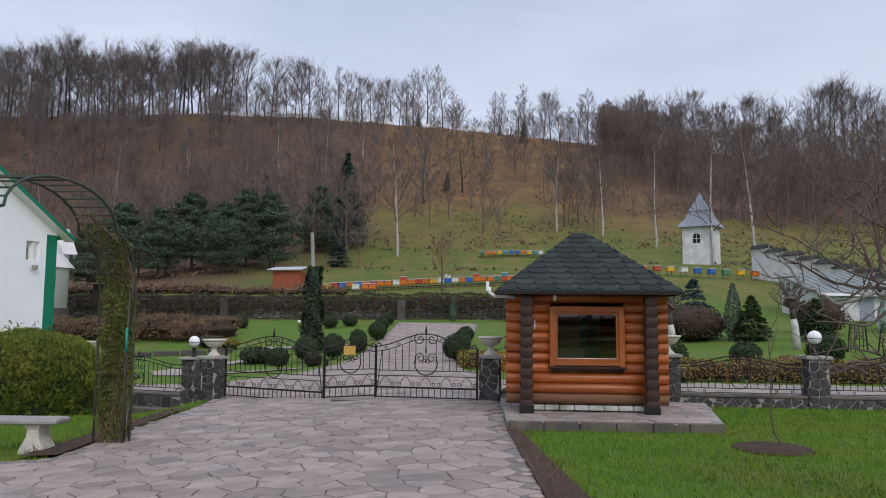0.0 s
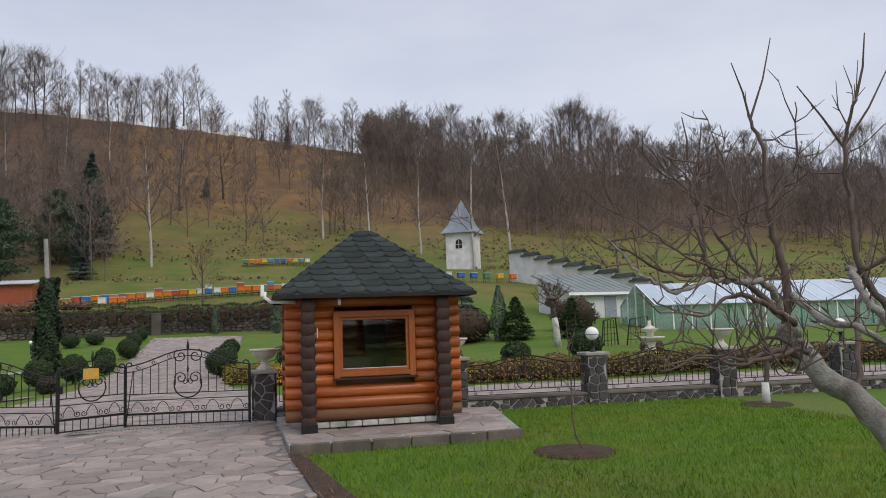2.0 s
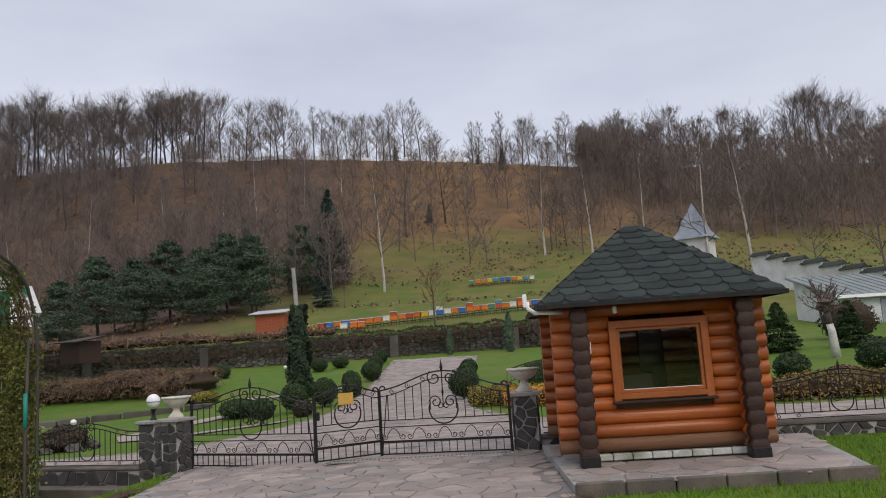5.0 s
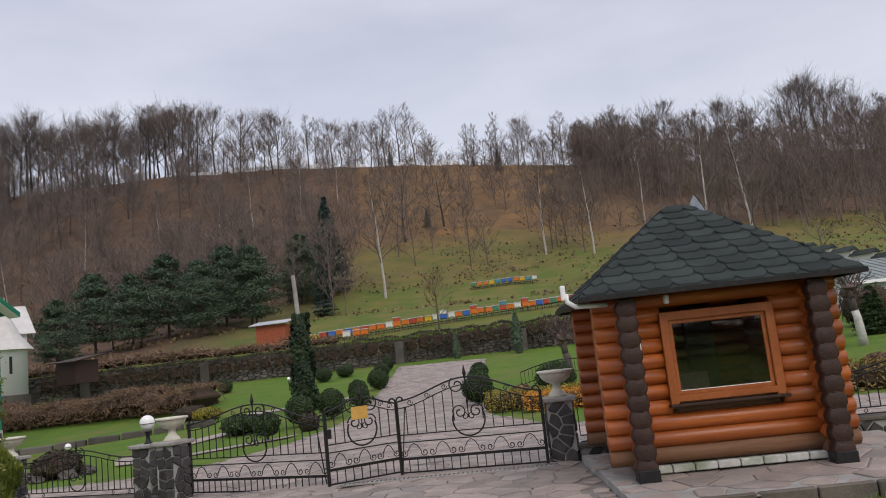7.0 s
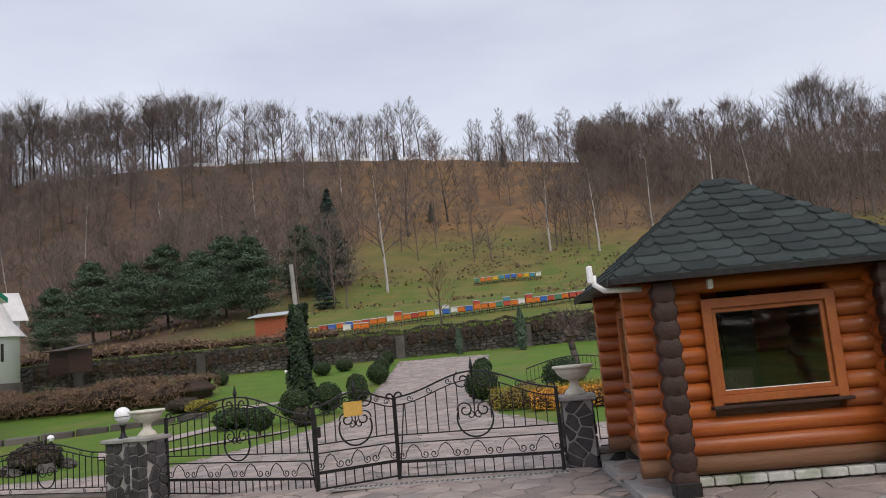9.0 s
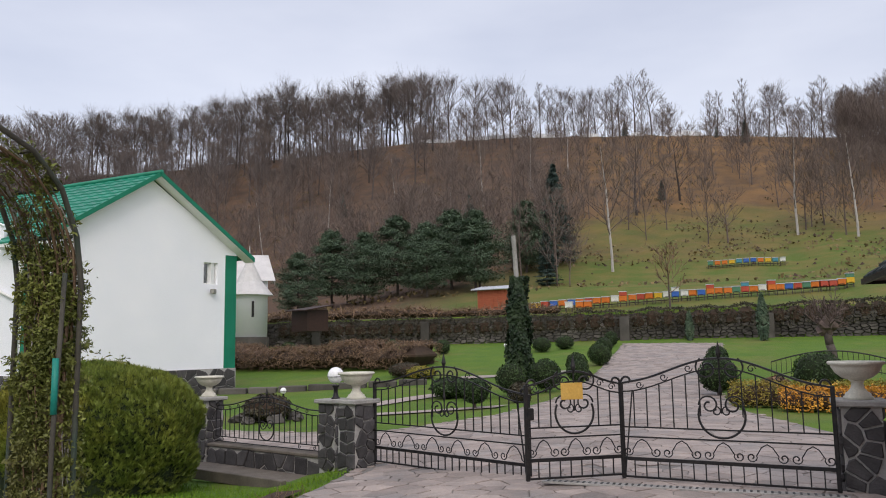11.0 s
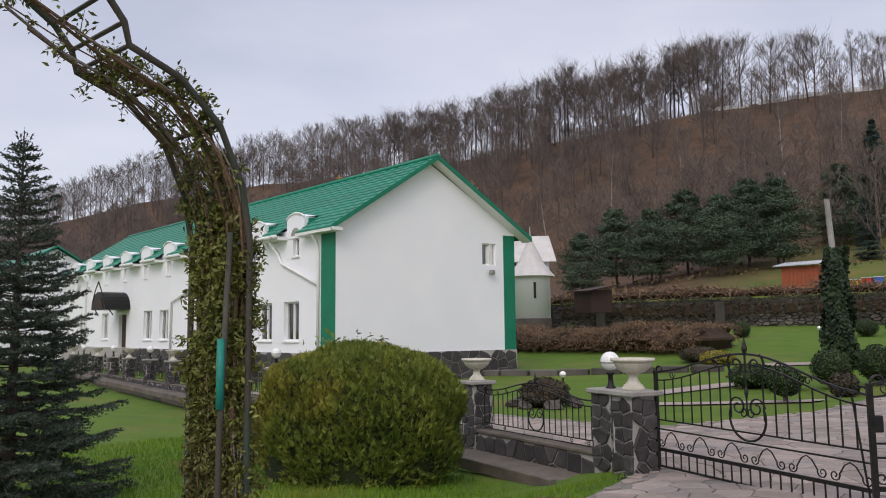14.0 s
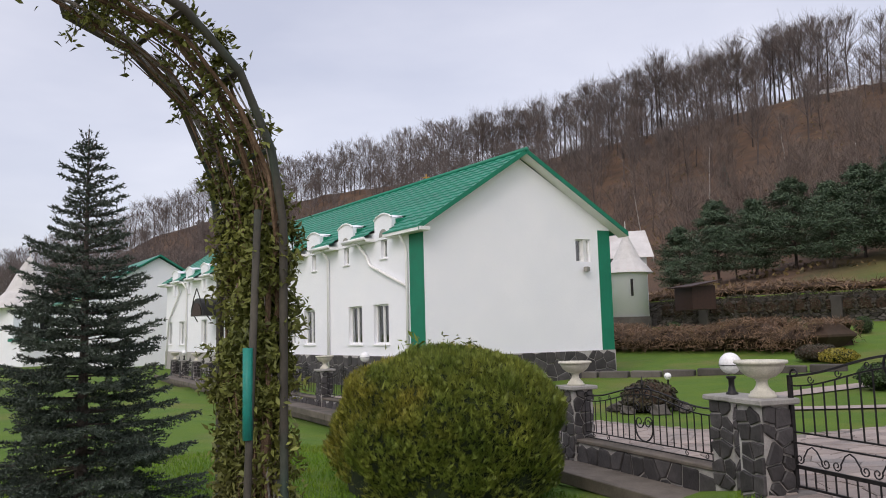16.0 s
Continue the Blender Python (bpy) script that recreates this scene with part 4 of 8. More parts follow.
front = Mesh()
for ua, ub in zip(us, us[1:]):
    for za, zb in zip(zs, zs[1:]):
        cu, cz = (ua + ub) / 2, (za + zb) / 2
        if any(q[0] < cu < q[1] and q[2] < cz < q[3] for q in holes):
            continue
        front.add([hf(ua, 0, za), hf(ub, 0, za), hf(ub, 0, zb), hf(ua, 0, zb)], [(0, 1, 2, 3)])
for u0, u1, z0, z1 in holes:
    z0 = max(z0, H_PLINTH)
    a, b = [hf(u0, 0, z0), hf(u1, 0, z0), hf(u1, 0, z1), hf(u0, 0, z1)], [hf(u0, -0.28, z0), hf(u1, -0.28, z0), hf(u1, -0.28, z1), hf(u0, -0.28, z1)]
    front.add(a + b, [(i, (i + 1) % 4, 4 + (i + 1) % 4, 4 + i) for i in range(4)])
part("wall", weld(front), WHITE, house, "white rendered front wall")
gable = Mesh()
apex_z = H_RIDGE - 0.12
gwin = (0.80, 0.885, 3.85, 4.7)
gz = [H_PLINTH, gwin[2], gwin[3], H_EAVE]
gu = [0.0, gwin[0], gwin[1], 1.0]
for ua, ub in zip(gu, gu[1:]):
    for za, zb in zip(gz, gz[1:]):
        if ua == gwin[0] and za == gwin[2]:
            continue
        gable.add([hp(0, ua, za), hp(0, ub, za), hp(0, ub, zb), hp(0, ua, zb)], [(0, 1, 2, 3)])
gable.add([hp(0, 0, H_EAVE), hp(0, 1, H_EAVE), hp(0, 0.5, apex_z)], [(0, 1, 2)])
r4 = [hp(0, gwin[0], gwin[2]), hp(0, gwin[1], gwin[2]), hp(0, gwin[1], gwin[3]), hp(0, gwin[0], gwin[3])]
inw = H_DIR.to_3d() * 0.3
gable.add(r4 + [p + inw for p in r4], [(i, (i + 1) % 4, 4 + (i + 1) % 4, 4 + i) for i in range(4)])
part("wall", weld(gable), WHITE, house, "blank white gable wall")
rear = Mesh()
rear.add([hp(0, 1, H_BASE), hp(H_LEN, 1, H_BASE), hp(H_LEN, 1, H_EAVE), hp(0, 1, H_EAVE)], [(0, 1, 2, 3)])
rear.add([hp(H_LEN, 0, H_BASE), hp(H_LEN, 1, H_BASE), hp(H_LEN, 1, H_EAVE), hp(H_LEN, 0.5, apex_z), hp(H_LEN, 0, H_EAVE)], [(0, 1, 2, 3, 4)])
part("wall", weld(rear), WHITE, house)
# Unseen walls added behind the windows; their dark colour gives the rooms' dimness.
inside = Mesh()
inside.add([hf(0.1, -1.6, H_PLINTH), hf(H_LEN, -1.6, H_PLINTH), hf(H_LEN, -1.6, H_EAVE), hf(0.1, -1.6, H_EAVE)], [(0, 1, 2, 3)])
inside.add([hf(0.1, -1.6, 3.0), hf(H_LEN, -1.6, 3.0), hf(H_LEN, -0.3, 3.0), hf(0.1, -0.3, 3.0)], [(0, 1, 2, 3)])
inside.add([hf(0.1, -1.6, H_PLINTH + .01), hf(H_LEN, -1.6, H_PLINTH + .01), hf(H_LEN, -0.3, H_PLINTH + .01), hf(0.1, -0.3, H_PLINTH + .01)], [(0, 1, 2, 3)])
part("inner_wall", weld(inside), ROOM, house, "added inner walls coloured dark as unlit rooms")
gdir = (HB - HA).normalized()
plinth = Mesh()
po = 0.05
c0, c1, c2, c3 = hf(0, po, H_BASE), hf(H_LEN, po, H_BASE), hp(0, 0, H_BASE) - H_DIR.to_3d() * po, hp(0, 1, H_BASE) - H_DIR.to_3d() * po
up = Vector((0, 0, H_PLINTH - H_BASE))
plinth.add([c0 - H_DIR.to_3d() * po, c1, c1 + up, c0 - H_DIR.to_3d() * po + up], [(0, 1, 2, 3)])
plinth.add([c2 + h_out.to_3d() * po, c3, c3 + up, c2 + h_out.to_3d() * po + up], [(0, 1, 2, 3)])
plinth.add([c2 + up + h_out.to_3d() * po, c3 + up, hp(0, 1, H_PLINTH), hp(0, 0, H_PLINTH)], [(0, 1, 2, 3)])
plinth.add([c0 + up - H_DIR.to_3d() * po, c1 + up, hf(H_LEN, 0, H_PLINTH), hf(0, 0, H_PLINTH)], [(0, 1, 2, 3)])
part("plinth", plinth, POINTING, house, "plinth of dark rag stone with pale joints")
HOUSE_PLINTH = [(c2 + h_out.to_3d() * po, (c3 - c2).normalized(), -H_DIR.to_3d(), (c3 - c2).length, H_PLINTH - H_BASE), (c0, H_DIR.to_3d(), h_out.to_3d(), 20.0, H_PLINTH - H_BASE)]
# green corner strips, a few millimetres proud
top = Vector((0, 0, H_EAVE - H_PLINTH - 0.1))
a, b = hp(0, 0.93, H_PLINTH), hp(0, 1.0, H_PLINTH)
part("corner_strip", Mesh().slab([a, b, b + top, a + top], -H_DIR.to_3d() * 0.012), GREEN_PAINT, house, "green painted corner strip")
part("corner_strip", box_f(Mesh(), -0.012, 0.88, 0.002, 0.014, H_PLINTH, H_EAVE - 0.12), GREEN_PAINT, house, "broad green painted corner strip")

# roof: two slopes with overhang, green verge boards
o_g, o_e = 0.45, 0.45
slope = (H_RIDGE - H_EAVE) / ((HB - HA).length / 2)
e = o_e / ((HB - HA).length)
zo = H_EAVE - slope * o_e + 0.10
back_drop = H_EAVE - slope * o_e + 0.10


def rp(u, back):
    z = H_RIDGE - abs(back - 0.5) * (HB - HA).length * slope + 0.06
    return hp(u, back, z)


TILE_ROWS = 16
roof_f = Mesh()
nu = 110
for side in (0, 1):
    lo, hi = (-e, 0.5) if side == 0 else (1 + e, 0.5)
    for k in range(TILE_ROWS):
        b0, b1 = lo + (hi - lo) * k / TILE_ROWS, lo + (hi - lo) * (k + 1) / TILE_ROWS
        vs = []
        cols = nu if side == 0 else 2
        for i in range(cols + 1):
            u = -o_g + (H_LEN + 2 * o_g) * i / cols
            wv = 0.028 * (i % 2) if side == 0 else 0
            vs += [rp(u, b0) + Vector((0, 0, 0.055 + wv)), rp(u, b1) + Vector((0, 0, 0.01 + wv)), rp(u, b0) + Vector((0, 0, 0.005))]
        keep = [i for i in range(cols) if side or k > 1 or not any(abs(-o_g + (H_LEN + 2 * o_g) * (i + 0.5) / cols - DORMER0 - q * DORMER_S) < 0.64 for q in range(10))]
        fs = [(3 * i, 3 * i + 3, 3 * i + 4, 3 * i + 1) for i in keep] + [(3 * i + 2, 3 * i + 5, 3 * i + 3, 3 * i) for i in keep]
        roof_f.add(vs, fs)
hroof = part("roof", roof_f, GREEN_TILE, house, "green metal tile roof")
for side in (0, 1):
    lo = -e if side == 0 else 1 + e
    a, b = rp(-o_g, lo), rp(-o_g, 0.5)
    part("verge_board", Mesh().slab([a + Vector((0, 0, 0.08)), b + Vector((0, 0, 0.08)), b - Vector((0, 0, 0.10)), a - Vector((0, 0, 0.10))], H_DIR.to_3d() * -0.03), GREEN_PAINT, hroof, "green verge board")
    a2, b2 = rp(-o_g, lo) - Vector((0, 0, 0.11)), rp(-o_g, 0.5) - Vector((0, 0, 0.11))
    back_ = H_DIR.to_3d() * (o_g + 0.02)
    part("soffit", Mesh().slab([a2, b2, b2 + back_, a2 + back_], (0, 0, 0.03)), WHITE_TRIM, hroof, "white soffit")
part("ridge_cap", Mesh().tube([rp(-o_g - 0.03, 0.5) + Vector((0, 0, 0.05)), rp(H_LEN, 0.5) + Vector((0, 0, 0.05))], 0.10, 8), GREEN_TILE, hroof, "", True)
# boxed eave
cuts = [-o_g] + [DORMER0 + q * DORMER_S + sg * 0.62 for q in range(10) for sg in (-1, 1)] + [H_LEN]
for ua, ub in zip(cuts[::2], cuts[1::2]):
    part("eave_box", box_f(Mesh(), ua, ub, 0.0, o_e - 0.02, zo - 0.14, zo - 0.02), WHITE_TRIM, house, "white boxed eave")


def window_set(u0, u1, z0, z1, bars=1):
    w = part("window", box_f(Mesh(), u0 - 0.06, u1 + 0.06, 0.0, 0.06, z0 - 0.06, z0 - 0.02), WHITE_TRIM, house, "white-framed window with a sill")
    t = 0.06
    for q in ((u0, u0 + t, z0, z1), (u1 - t, u1, z0, z1), (u0 + t, u1 - t, z0, z0 + t), (u0 + t, u1 - t, z1 - t, z1)):
        part("frame", box_f(Mesh(), q[0], q[1], -0.2, -0.13, q[2], q[3]), WHITE_TRIM, w)
    if bars:
        c = (u0 + u1) / 2
        part("mullion", box_f(Mesh(), c - 0.04, c + 0.04, -0.2, -0.12, z0 + t, z1 - t), WHITE_TRIM, w)
    g = part("pane", box_f(Mesh(), u0 + t, u1 - t, -0.175, -0.165, z0 + t, z1 - t), GLASS_DARK, w)
    g.visible_shadow = False
    return w


for q in wins:
    window_set(*q)
for q in attic:
    window_set(*q, bars=0)


# ---- plants ----
def np_mesh(name, verts, faces, mats, smooth=False):
    """A mesh from arrays: faces all with the same number of corners."""
    me = bpy.data.meshes.new(name)
    verts, faces = np.asarray(verts, dtype=np.float32), np.asarray(faces, dtype=np.int32)
    k = faces.shape[1]
    me.vertices.add(len(verts))
    me.vertices.foreach_set("co", verts.ravel())
    me.loops.add(faces.size)
    me.loops.foreach_set("vertex_index", faces.ravel())
    me.polygons.add(len(faces))
    me.polygons.foreach_set("loop_start", np.arange(0, faces.size, k, dtype=np.int32))
    for mt in mats if isinstance(mats, (list, tuple)) else [mats]:
        me.materials.append(mt)
    me.update(calc_edges=True)
    if smooth:
        me.polygons.foreach_set("use_smooth", [True] * len(faces))
    return me


def leaf_arrays(pts, normals, size, seed, long=1.6, jitter=0.7):
    """A small folded leaf (rhombus) at each point, turned about its normal."""
    rg = np.random.default_rng(seed + 5003)
    n = len(pts)
    d = normals + rg.normal(0, jitter, (n, 3))
    d /= np.linalg.norm(d, axis=1, keepdims=True) + 1e-9
    t = np.cross(d, rg.normal(0, 1, (n, 3)))
    t /= np.linalg.norm(t, axis=1, keepdims=True) + 1e-9
    b = np.cross(d, t)
    s = size * rg.uniform(0.6, 1.3, (n, 1))
    v = np.stack([pts - t * s * 0.5, pts + (b * 0.5 / long * 1.0 + d * 0.15) * s, pts + t * s * 0.5 * long, pts - (b * 0.5 / long - d * 0.15) * s], 1).reshape(-1, 3)
    return v, np.arange(4 * n).reshape(-1, 4)


def blob_points(n, rx, ry, rz, seed, rough=0.12, flat=0.0, freq=2.5):
    """Points near the surface of a lumpy ball; flat cuts the underside."""
    rg = np.random.default_rng(seed)
    d = rg.normal(0, 1, (n, 3))
    d /= np.linalg.norm(d, axis=1, keepdims=True)
    lump = np.array([noise.noise((p[0] * freq + seed, p[1] * freq, p[2] * freq)) for p in d])
    r = (1 + rough * lump * 1.6) * (1 - np.abs(rg.normal(0, 0.05, n)))
    p = d * r[:, None] * np.array([rx, ry, rz])
    if flat:
        p[:, 2] = np.maximum(p[:, 2], -rz * flat)
    return p, d


def lumpy_core(rx, ry, rz, seed, rough=0.12, freq=2.5, k=0.9, seg=14):
    m = Mesh()
    vs = []
    for i in range(seg // 2 + 1):
        th = math.pi * i / (seg // 2)
        for j in range(seg):
            ph = 2 * math.pi * j / seg
            d = (math.sin(th) * math.cos(ph), math.sin(th) * math.sin(ph), math.cos(th))
            r = k * (1 + rough * 1.6 * noise.noise((d[0] * freq + seed, d[1] * freq, d[2] * freq)))
            vs.append((d[0] * r * rx, d[1] * r * ry, d[2] * r * rz))
    m.add(vs, [(i * seg + j, (i + 1) * seg + j, (i + 1) * seg + (j + 1) % seg, i * seg + (j + 1) % seg) for i in range(seg // 2) for j in range(seg)])
    return m


# Near-black solids inside foliage: the shade between leaves is in their colour.
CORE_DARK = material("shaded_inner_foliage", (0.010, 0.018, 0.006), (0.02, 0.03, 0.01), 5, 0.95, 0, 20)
# Twig brown taken darker, with the shade inside a hedge in the colour.
CORE_BROWN = material("shaded_inner_twigs", (0.045, 0.028, 0.018), (0.07, 0.045, 0.03), 5, 0.95, 0, 20)


def topiary(x, y, rx, rz, label, seed, mat=None, n=1500, leaf=0.05, lift=0.0, core=None, ry=None, name="clipped_bush", group="clipped bushes of the garden", rough=0.06):
    z = land(x, y)
    t = thing(name, x, y, z - 0.02, label, "bush", group, rz=seed * 37 % 360)
    # The core's dark colour supplies the shade behind the leaves.
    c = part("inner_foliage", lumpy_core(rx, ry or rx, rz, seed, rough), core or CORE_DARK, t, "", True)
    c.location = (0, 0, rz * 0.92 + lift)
    p, d = blob_points(n, rx, ry or rx, rz, seed, rough, 0.93)
    v, f = leaf_arrays(p, d, leaf, seed)
    o = new("foliage", np_mesh("foliage", v, f, mat or BOX_LEAF))
    o.parent, o.location = t, (0, 0, rz * 0.92 + lift)
    if lift > 0.02:
        part("stem", Mesh().tube([(0, 0, -0.05), (0, 0, lift + rz * 0.3)], 0.04, 7), BARK, t)
    return t


def branch_mesh(seed, h, trunk_r, crown0, reach, n1, n2, n3, up=0.45, lean=0.0, droop=0.0, twig=0.02, sides=3, shape="round", wiggle=0.08, fine=1.0):
    """A bare tree: trunk, limbs, boughs and twigs, as tapering tubes. Returns trunk and branches as two meshes."""
    rnd = random.Random(seed)
    tm, bmh = Mesh(), Mesh()
    tp, p, d = [Vector((0, 0, -0.3))], Vector((0, 0, 0)), Vector((lean, lean * 0.4, 1)).normalized()
    k = 9
    for i in range(k):
        tp.append(p.copy())
        d = (d + Vector((rnd.uniform(-1, 1), rnd.uniform(-1, 1), 0.25)) * wiggle).normalized()
        p = p + d * h * 0.95 / k
    tr = [trunk_r * (1.15 - 1.02 * i / k) for i in range(k + 1)]
    tm.tube(tp, tr, 6, cap=False)

    def point(s):
        f_ = 1 + s * (k - 1)
        i = min(k - 1, int(f_))
        return tp[i].lerp(tp[min(k, i + 1)], f_ - i)

    def grow(base, dirn, length, rad, level):
        seg = 3 if level < 3 else 1
        pts, q, dd = [base], base, dirn
        for _ in range(seg):
            dd = (dd + Vector((rnd.uniform(-1, 1), rnd.uniform(-1, 1), rnd.uniform(-0.6, 0.9) - droop)) * 0.2).normalized()
            q = q + dd * length / seg
            pts.append(q)
        if level == 3:
            a_, b_ = pts[0], pts[-1]
            w_ = (b_ - a_).cross(Vector((rnd.uniform(-1, 1), rnd.uniform(-1, 1), rnd.uniform(-1, 1))))
            w_ = w_.normalized() * twig if w_.length > 1e-6 else Vector((twig, 0, 0))
            bmh.add([a_ - w_, a_ + w_, b_ + w_ * 0.4, b_ - w_ * 0.4], [(0, 1, 2, 3)])
            return
        if level == 2 and sides == 3:
            w_ = dd.cross(Vector((rnd.uniform(-1, 1), rnd.uniform(-1, 1), rnd.uniform(-1, 1))))
            w_ = w_.normalized() * rad if w_.length > 1e-6 else Vector((rad, 0, 0))
            bmh.add([pts[0] - w_, pts[0] + w_, pts[2] + w_ * 0.7, pts[2] - w_ * 0.7, pts[-1] + w_ * 0.3, pts[-1] - w_ * 0.3], [(0, 1, 2, 3), (3, 2, 4, 5)])
        else:
            bmh.tube(pts, rad, sides, r1=max(rad * 0.35, twig * 0.5), cap=False)
        n = n2 if level == 1 else n3
        for i in range(n):
            s = 0.25 + 0.75 * (i + rnd.random()) / n
            ff = s * seg
            i0 = min(seg - 1, int(ff))
            b0 = pts[i0].lerp(pts[i0 + 1], ff - i0)
            a = rnd.uniform(0, 2 * math.pi)
            side = dd.orthogonal().normalized()
            side = side * math.cos(a) + dd.cross(side) * math.sin(a)
            nd_ = (dd * rnd.uniform(0.5, 0.9) + side * rnd.uniform(0.4, 0.9) + Vector((0, 0, up * 0.5))).normalized()
            grow(b0, nd_, length * rnd.uniform(0.35, 0.6) * (1.1 - 0.4 * s) * (fine if level == 2 else 0.5 + 0.5 * fine), max(twig, rad * 0.5), level + 1)

    for i in range(n1):
        s = crown0 + (1 - crown0) * (i + rnd.random() * 0.8) / n1
        s = min(0.99, s)
        a = i * 2.4 + rnd.uniform(-0.5, 0.5)
        q = (s - crown0) / (1 - crown0)
        prof = math.sin(math.pi * (0.22 + 0.72 * q)) if shape == "round" else (1.0 - 0.75 * q)
        nd_ = Vector((math.cos(a), math.sin(a), up + 0.9 * q)).normalized()
        grow(point(s), nd_, reach * prof * rnd.uniform(0.75, 1.15) + 0.2, trunk_r * 0.42 * (1.1 - 0.7 * q), 1)
    return tm, bmh


def to_arrays(m):
    v = np.array([tuple(p) for p in m.v], dtype=np.float32)
    f = np.array([q if len(q) == 4 else (q[0], q[1], q[2], q[2]) for q in m.f], dtype=np.int32)
    return v, f


# templates for the woods, all one metre scale per metre
def make_kinds():
    out = {}
    for i in range(3):
        out["dense", i] = branch_mesh(100 + i, 15, 0.20, 0.34, 4.5, 17, 8, 9, 0.9, 0.03, 0, 0.014, wiggle=0.07, fine=1.7)
        out["birch", i] = branch_mesh(120 + i, 13, 0.13, 0.22, 3.3, 18, 6, 7, 1.0, 0.02, 0.05, 0.015, 3, "cone", wiggle=0.05, fine=1.5)
        out["light", i] = branch_mesh(160 + i, 13, 0.12, 0.06, 4.4, 12, 6, 6, 0.9, 0.03, 0, 0.026, wiggle=0.06, fine=1.8)
        out["open", i] = branch_mesh(140 + i, 10, 0.17, 0.2, 4.4, 13, 6, 6, 0.7, 0.04, 0, 0.018, fine=1.4)
    return out


KINDS = make_kinds()


def polar(az, r):
    return r * math.sin(radians(az)), 4 + r * math.cos(radians(az))


def wood(name, label, spots, mat_t, mat_b):
    """Many far trees joined as one mesh. Spots: kind, variant, x, y, height factor, turn."""
    vs, fs, mi, n = [], [], [], 0
    cache = {k: (to_arrays(a), to_arrays(b)) for k, (a, b) in KINDS.items()}
    for kind, var, x, y, s, a in spots:
        ca, sa = math.cos(a), math.sin(a)
        z = land(x, y)
        for slot, (v, f) in enumerate(cache[kind, var]):
            w = np.stack([(v[:, 0] * ca - v[:, 1] * sa) * s + x, (v[:, 0] * sa + v[:, 1] * ca) * s + y, v[:, 2] * s + z], 1)
            vs.append(w)
            fs.append(f + n)
            mi.append(np.full(len(f), slot, dtype=np.int32))
            n += len(v)
    me = np_mesh(name, np.concatenate(vs), np.concatenate(fs), [mat_t, mat_b])
    me.polygons.foreach_set("material_index", np.concatenate(mi))
    return tagged(new(name, me), label, "woods", "", "stuff")


rnd = random.Random(11)
ridge, woods_l, woods_r = [], [], []
for _ in range(120):
    a = rnd.uniform(-60, 48) if rnd.random() < 0.6 else rnd.uniform(-36, -18)
    x, y = polar(a, lerp_table(RIDGE_R, a) + rnd.uniform(14, 34))
    ridge.append(("light", rnd.randrange(3), x, y, rnd.uniform(0.8, 1.1), rnd.uniform(0, 6.3)))
for _ in range(430):
    a = rnd.uniform(-78, -38)
    rr, foot = lerp_table(RIDGE_R, a), 70 / max(0.5, math.cos(radians(a)))
    x, y = polar(a, foot + (rr - foot) * rnd.uniform(0.30 if a > -52 else 0.15, 1.0))
    ridge.append(("light", rnd.randrange(3), x, y, rnd.uniform(0.7, 1.1), rnd.uniform(0, 6.3)))
az = -78.0
while az < 52:
    r = lerp_table(RIDGE_R, az) + rnd.uniform(-10, 14)
    x, y = polar(az, r)
    if az < -19:
        ridge.append(("light" if az < -44 else "dense", rnd.randrange(3), x, y, rnd.uniform(0.98, 1.3) * (1.12 if -33 < az < -20 else 1.0) * (1.2 if az < -44 else 1.0), rnd.uniform(0, 6.3)))
        az += rnd.uniform(0.24, 0.46)
    elif az < 20:
        if not (-1.2 < az < 0.8):
            kind = rnd.choice(("birch", "birch", "open", "dense"))
            ridge.append((kind, rnd.randrange(3), x, y, rnd.uniform(0.9, 1.45) * (0.85 if kind == "dense" else 1.0), rnd.uniform(0, 6.3)))
        az += rnd.uniform(0.4, 0.85)
    else:
        ridge.append((rnd.choice(("dense", "birch", "open")), rnd.randrange(3), x, y, rnd.uniform(1.1, 1.6), rnd.uniform(0, 6.3)))
        az += rnd.uniform(0.4, 0.7)
for _ in range(70):
    a = rnd.uniform(-48, -19)
    rr = lerp_table(RIDGE_R, a)
    foot = 70 / max(0.5, math.cos(radians(a)))
    q = rnd.uniform(0.62 if a > -40 else 0.3, 0.98)
    x, y = polar(a, foot + (rr - foot) * q)
    ridge.append(("dense", rnd.randrange(3), x, y, rnd.uniform(0.6, 0.95), rnd.uniform(0, 6.3)))
for _ in range(470):
    a = rnd.uniform(9, 52)
    rr = lerp_table(RIDGE_R, a)
    lo = lerp_table([(11, 160), (15, 134), (22, 120), (30, 128), (52, 145)], a)
    q = rnd.random() ** 0.8
    x, y = polar(a, lo + (rr - lo) * q)
    woods_r.append((rnd.choice(("light", "light", "birch", "light")), rnd.randrange(3), x, y, rnd.uniform(0.75, 1.1), rnd.uniform(0, 6.3)))
for _ in range(360):
    a = rnd.uniform(-50, 12)
    if a > -9 and rnd.random() < 0.55:
        continue
    q = rnd.uniform(0.08 if a < -9 else 0.3, 0.95)
    foot, rr = 70 / max(0.5, math.cos(radians(a))), lerp_table(RIDGE_R, a)
    x, y = polar(a, foot + (rr - foot) * q)
    woods_l.append((rnd.choice(("birch", "light", "light")), rnd.randrange(3), x, y, rnd.uniform(0.5, 0.95), rnd.uniform(0, 6.3)))
wood("ridge_wood", "bare grey-brown trees along the ridge of the hill", ridge, BARK_DARK, BARK_MID)
wood("hillside_wood", "dense bare brown woodland on the hillside", woods_r, BARK_FAR, BARK_FAR)
wood("slope_thicket", "thin bare trees scattered over the brown slope", woods_l, BARK_FAR, BARK_FAR)


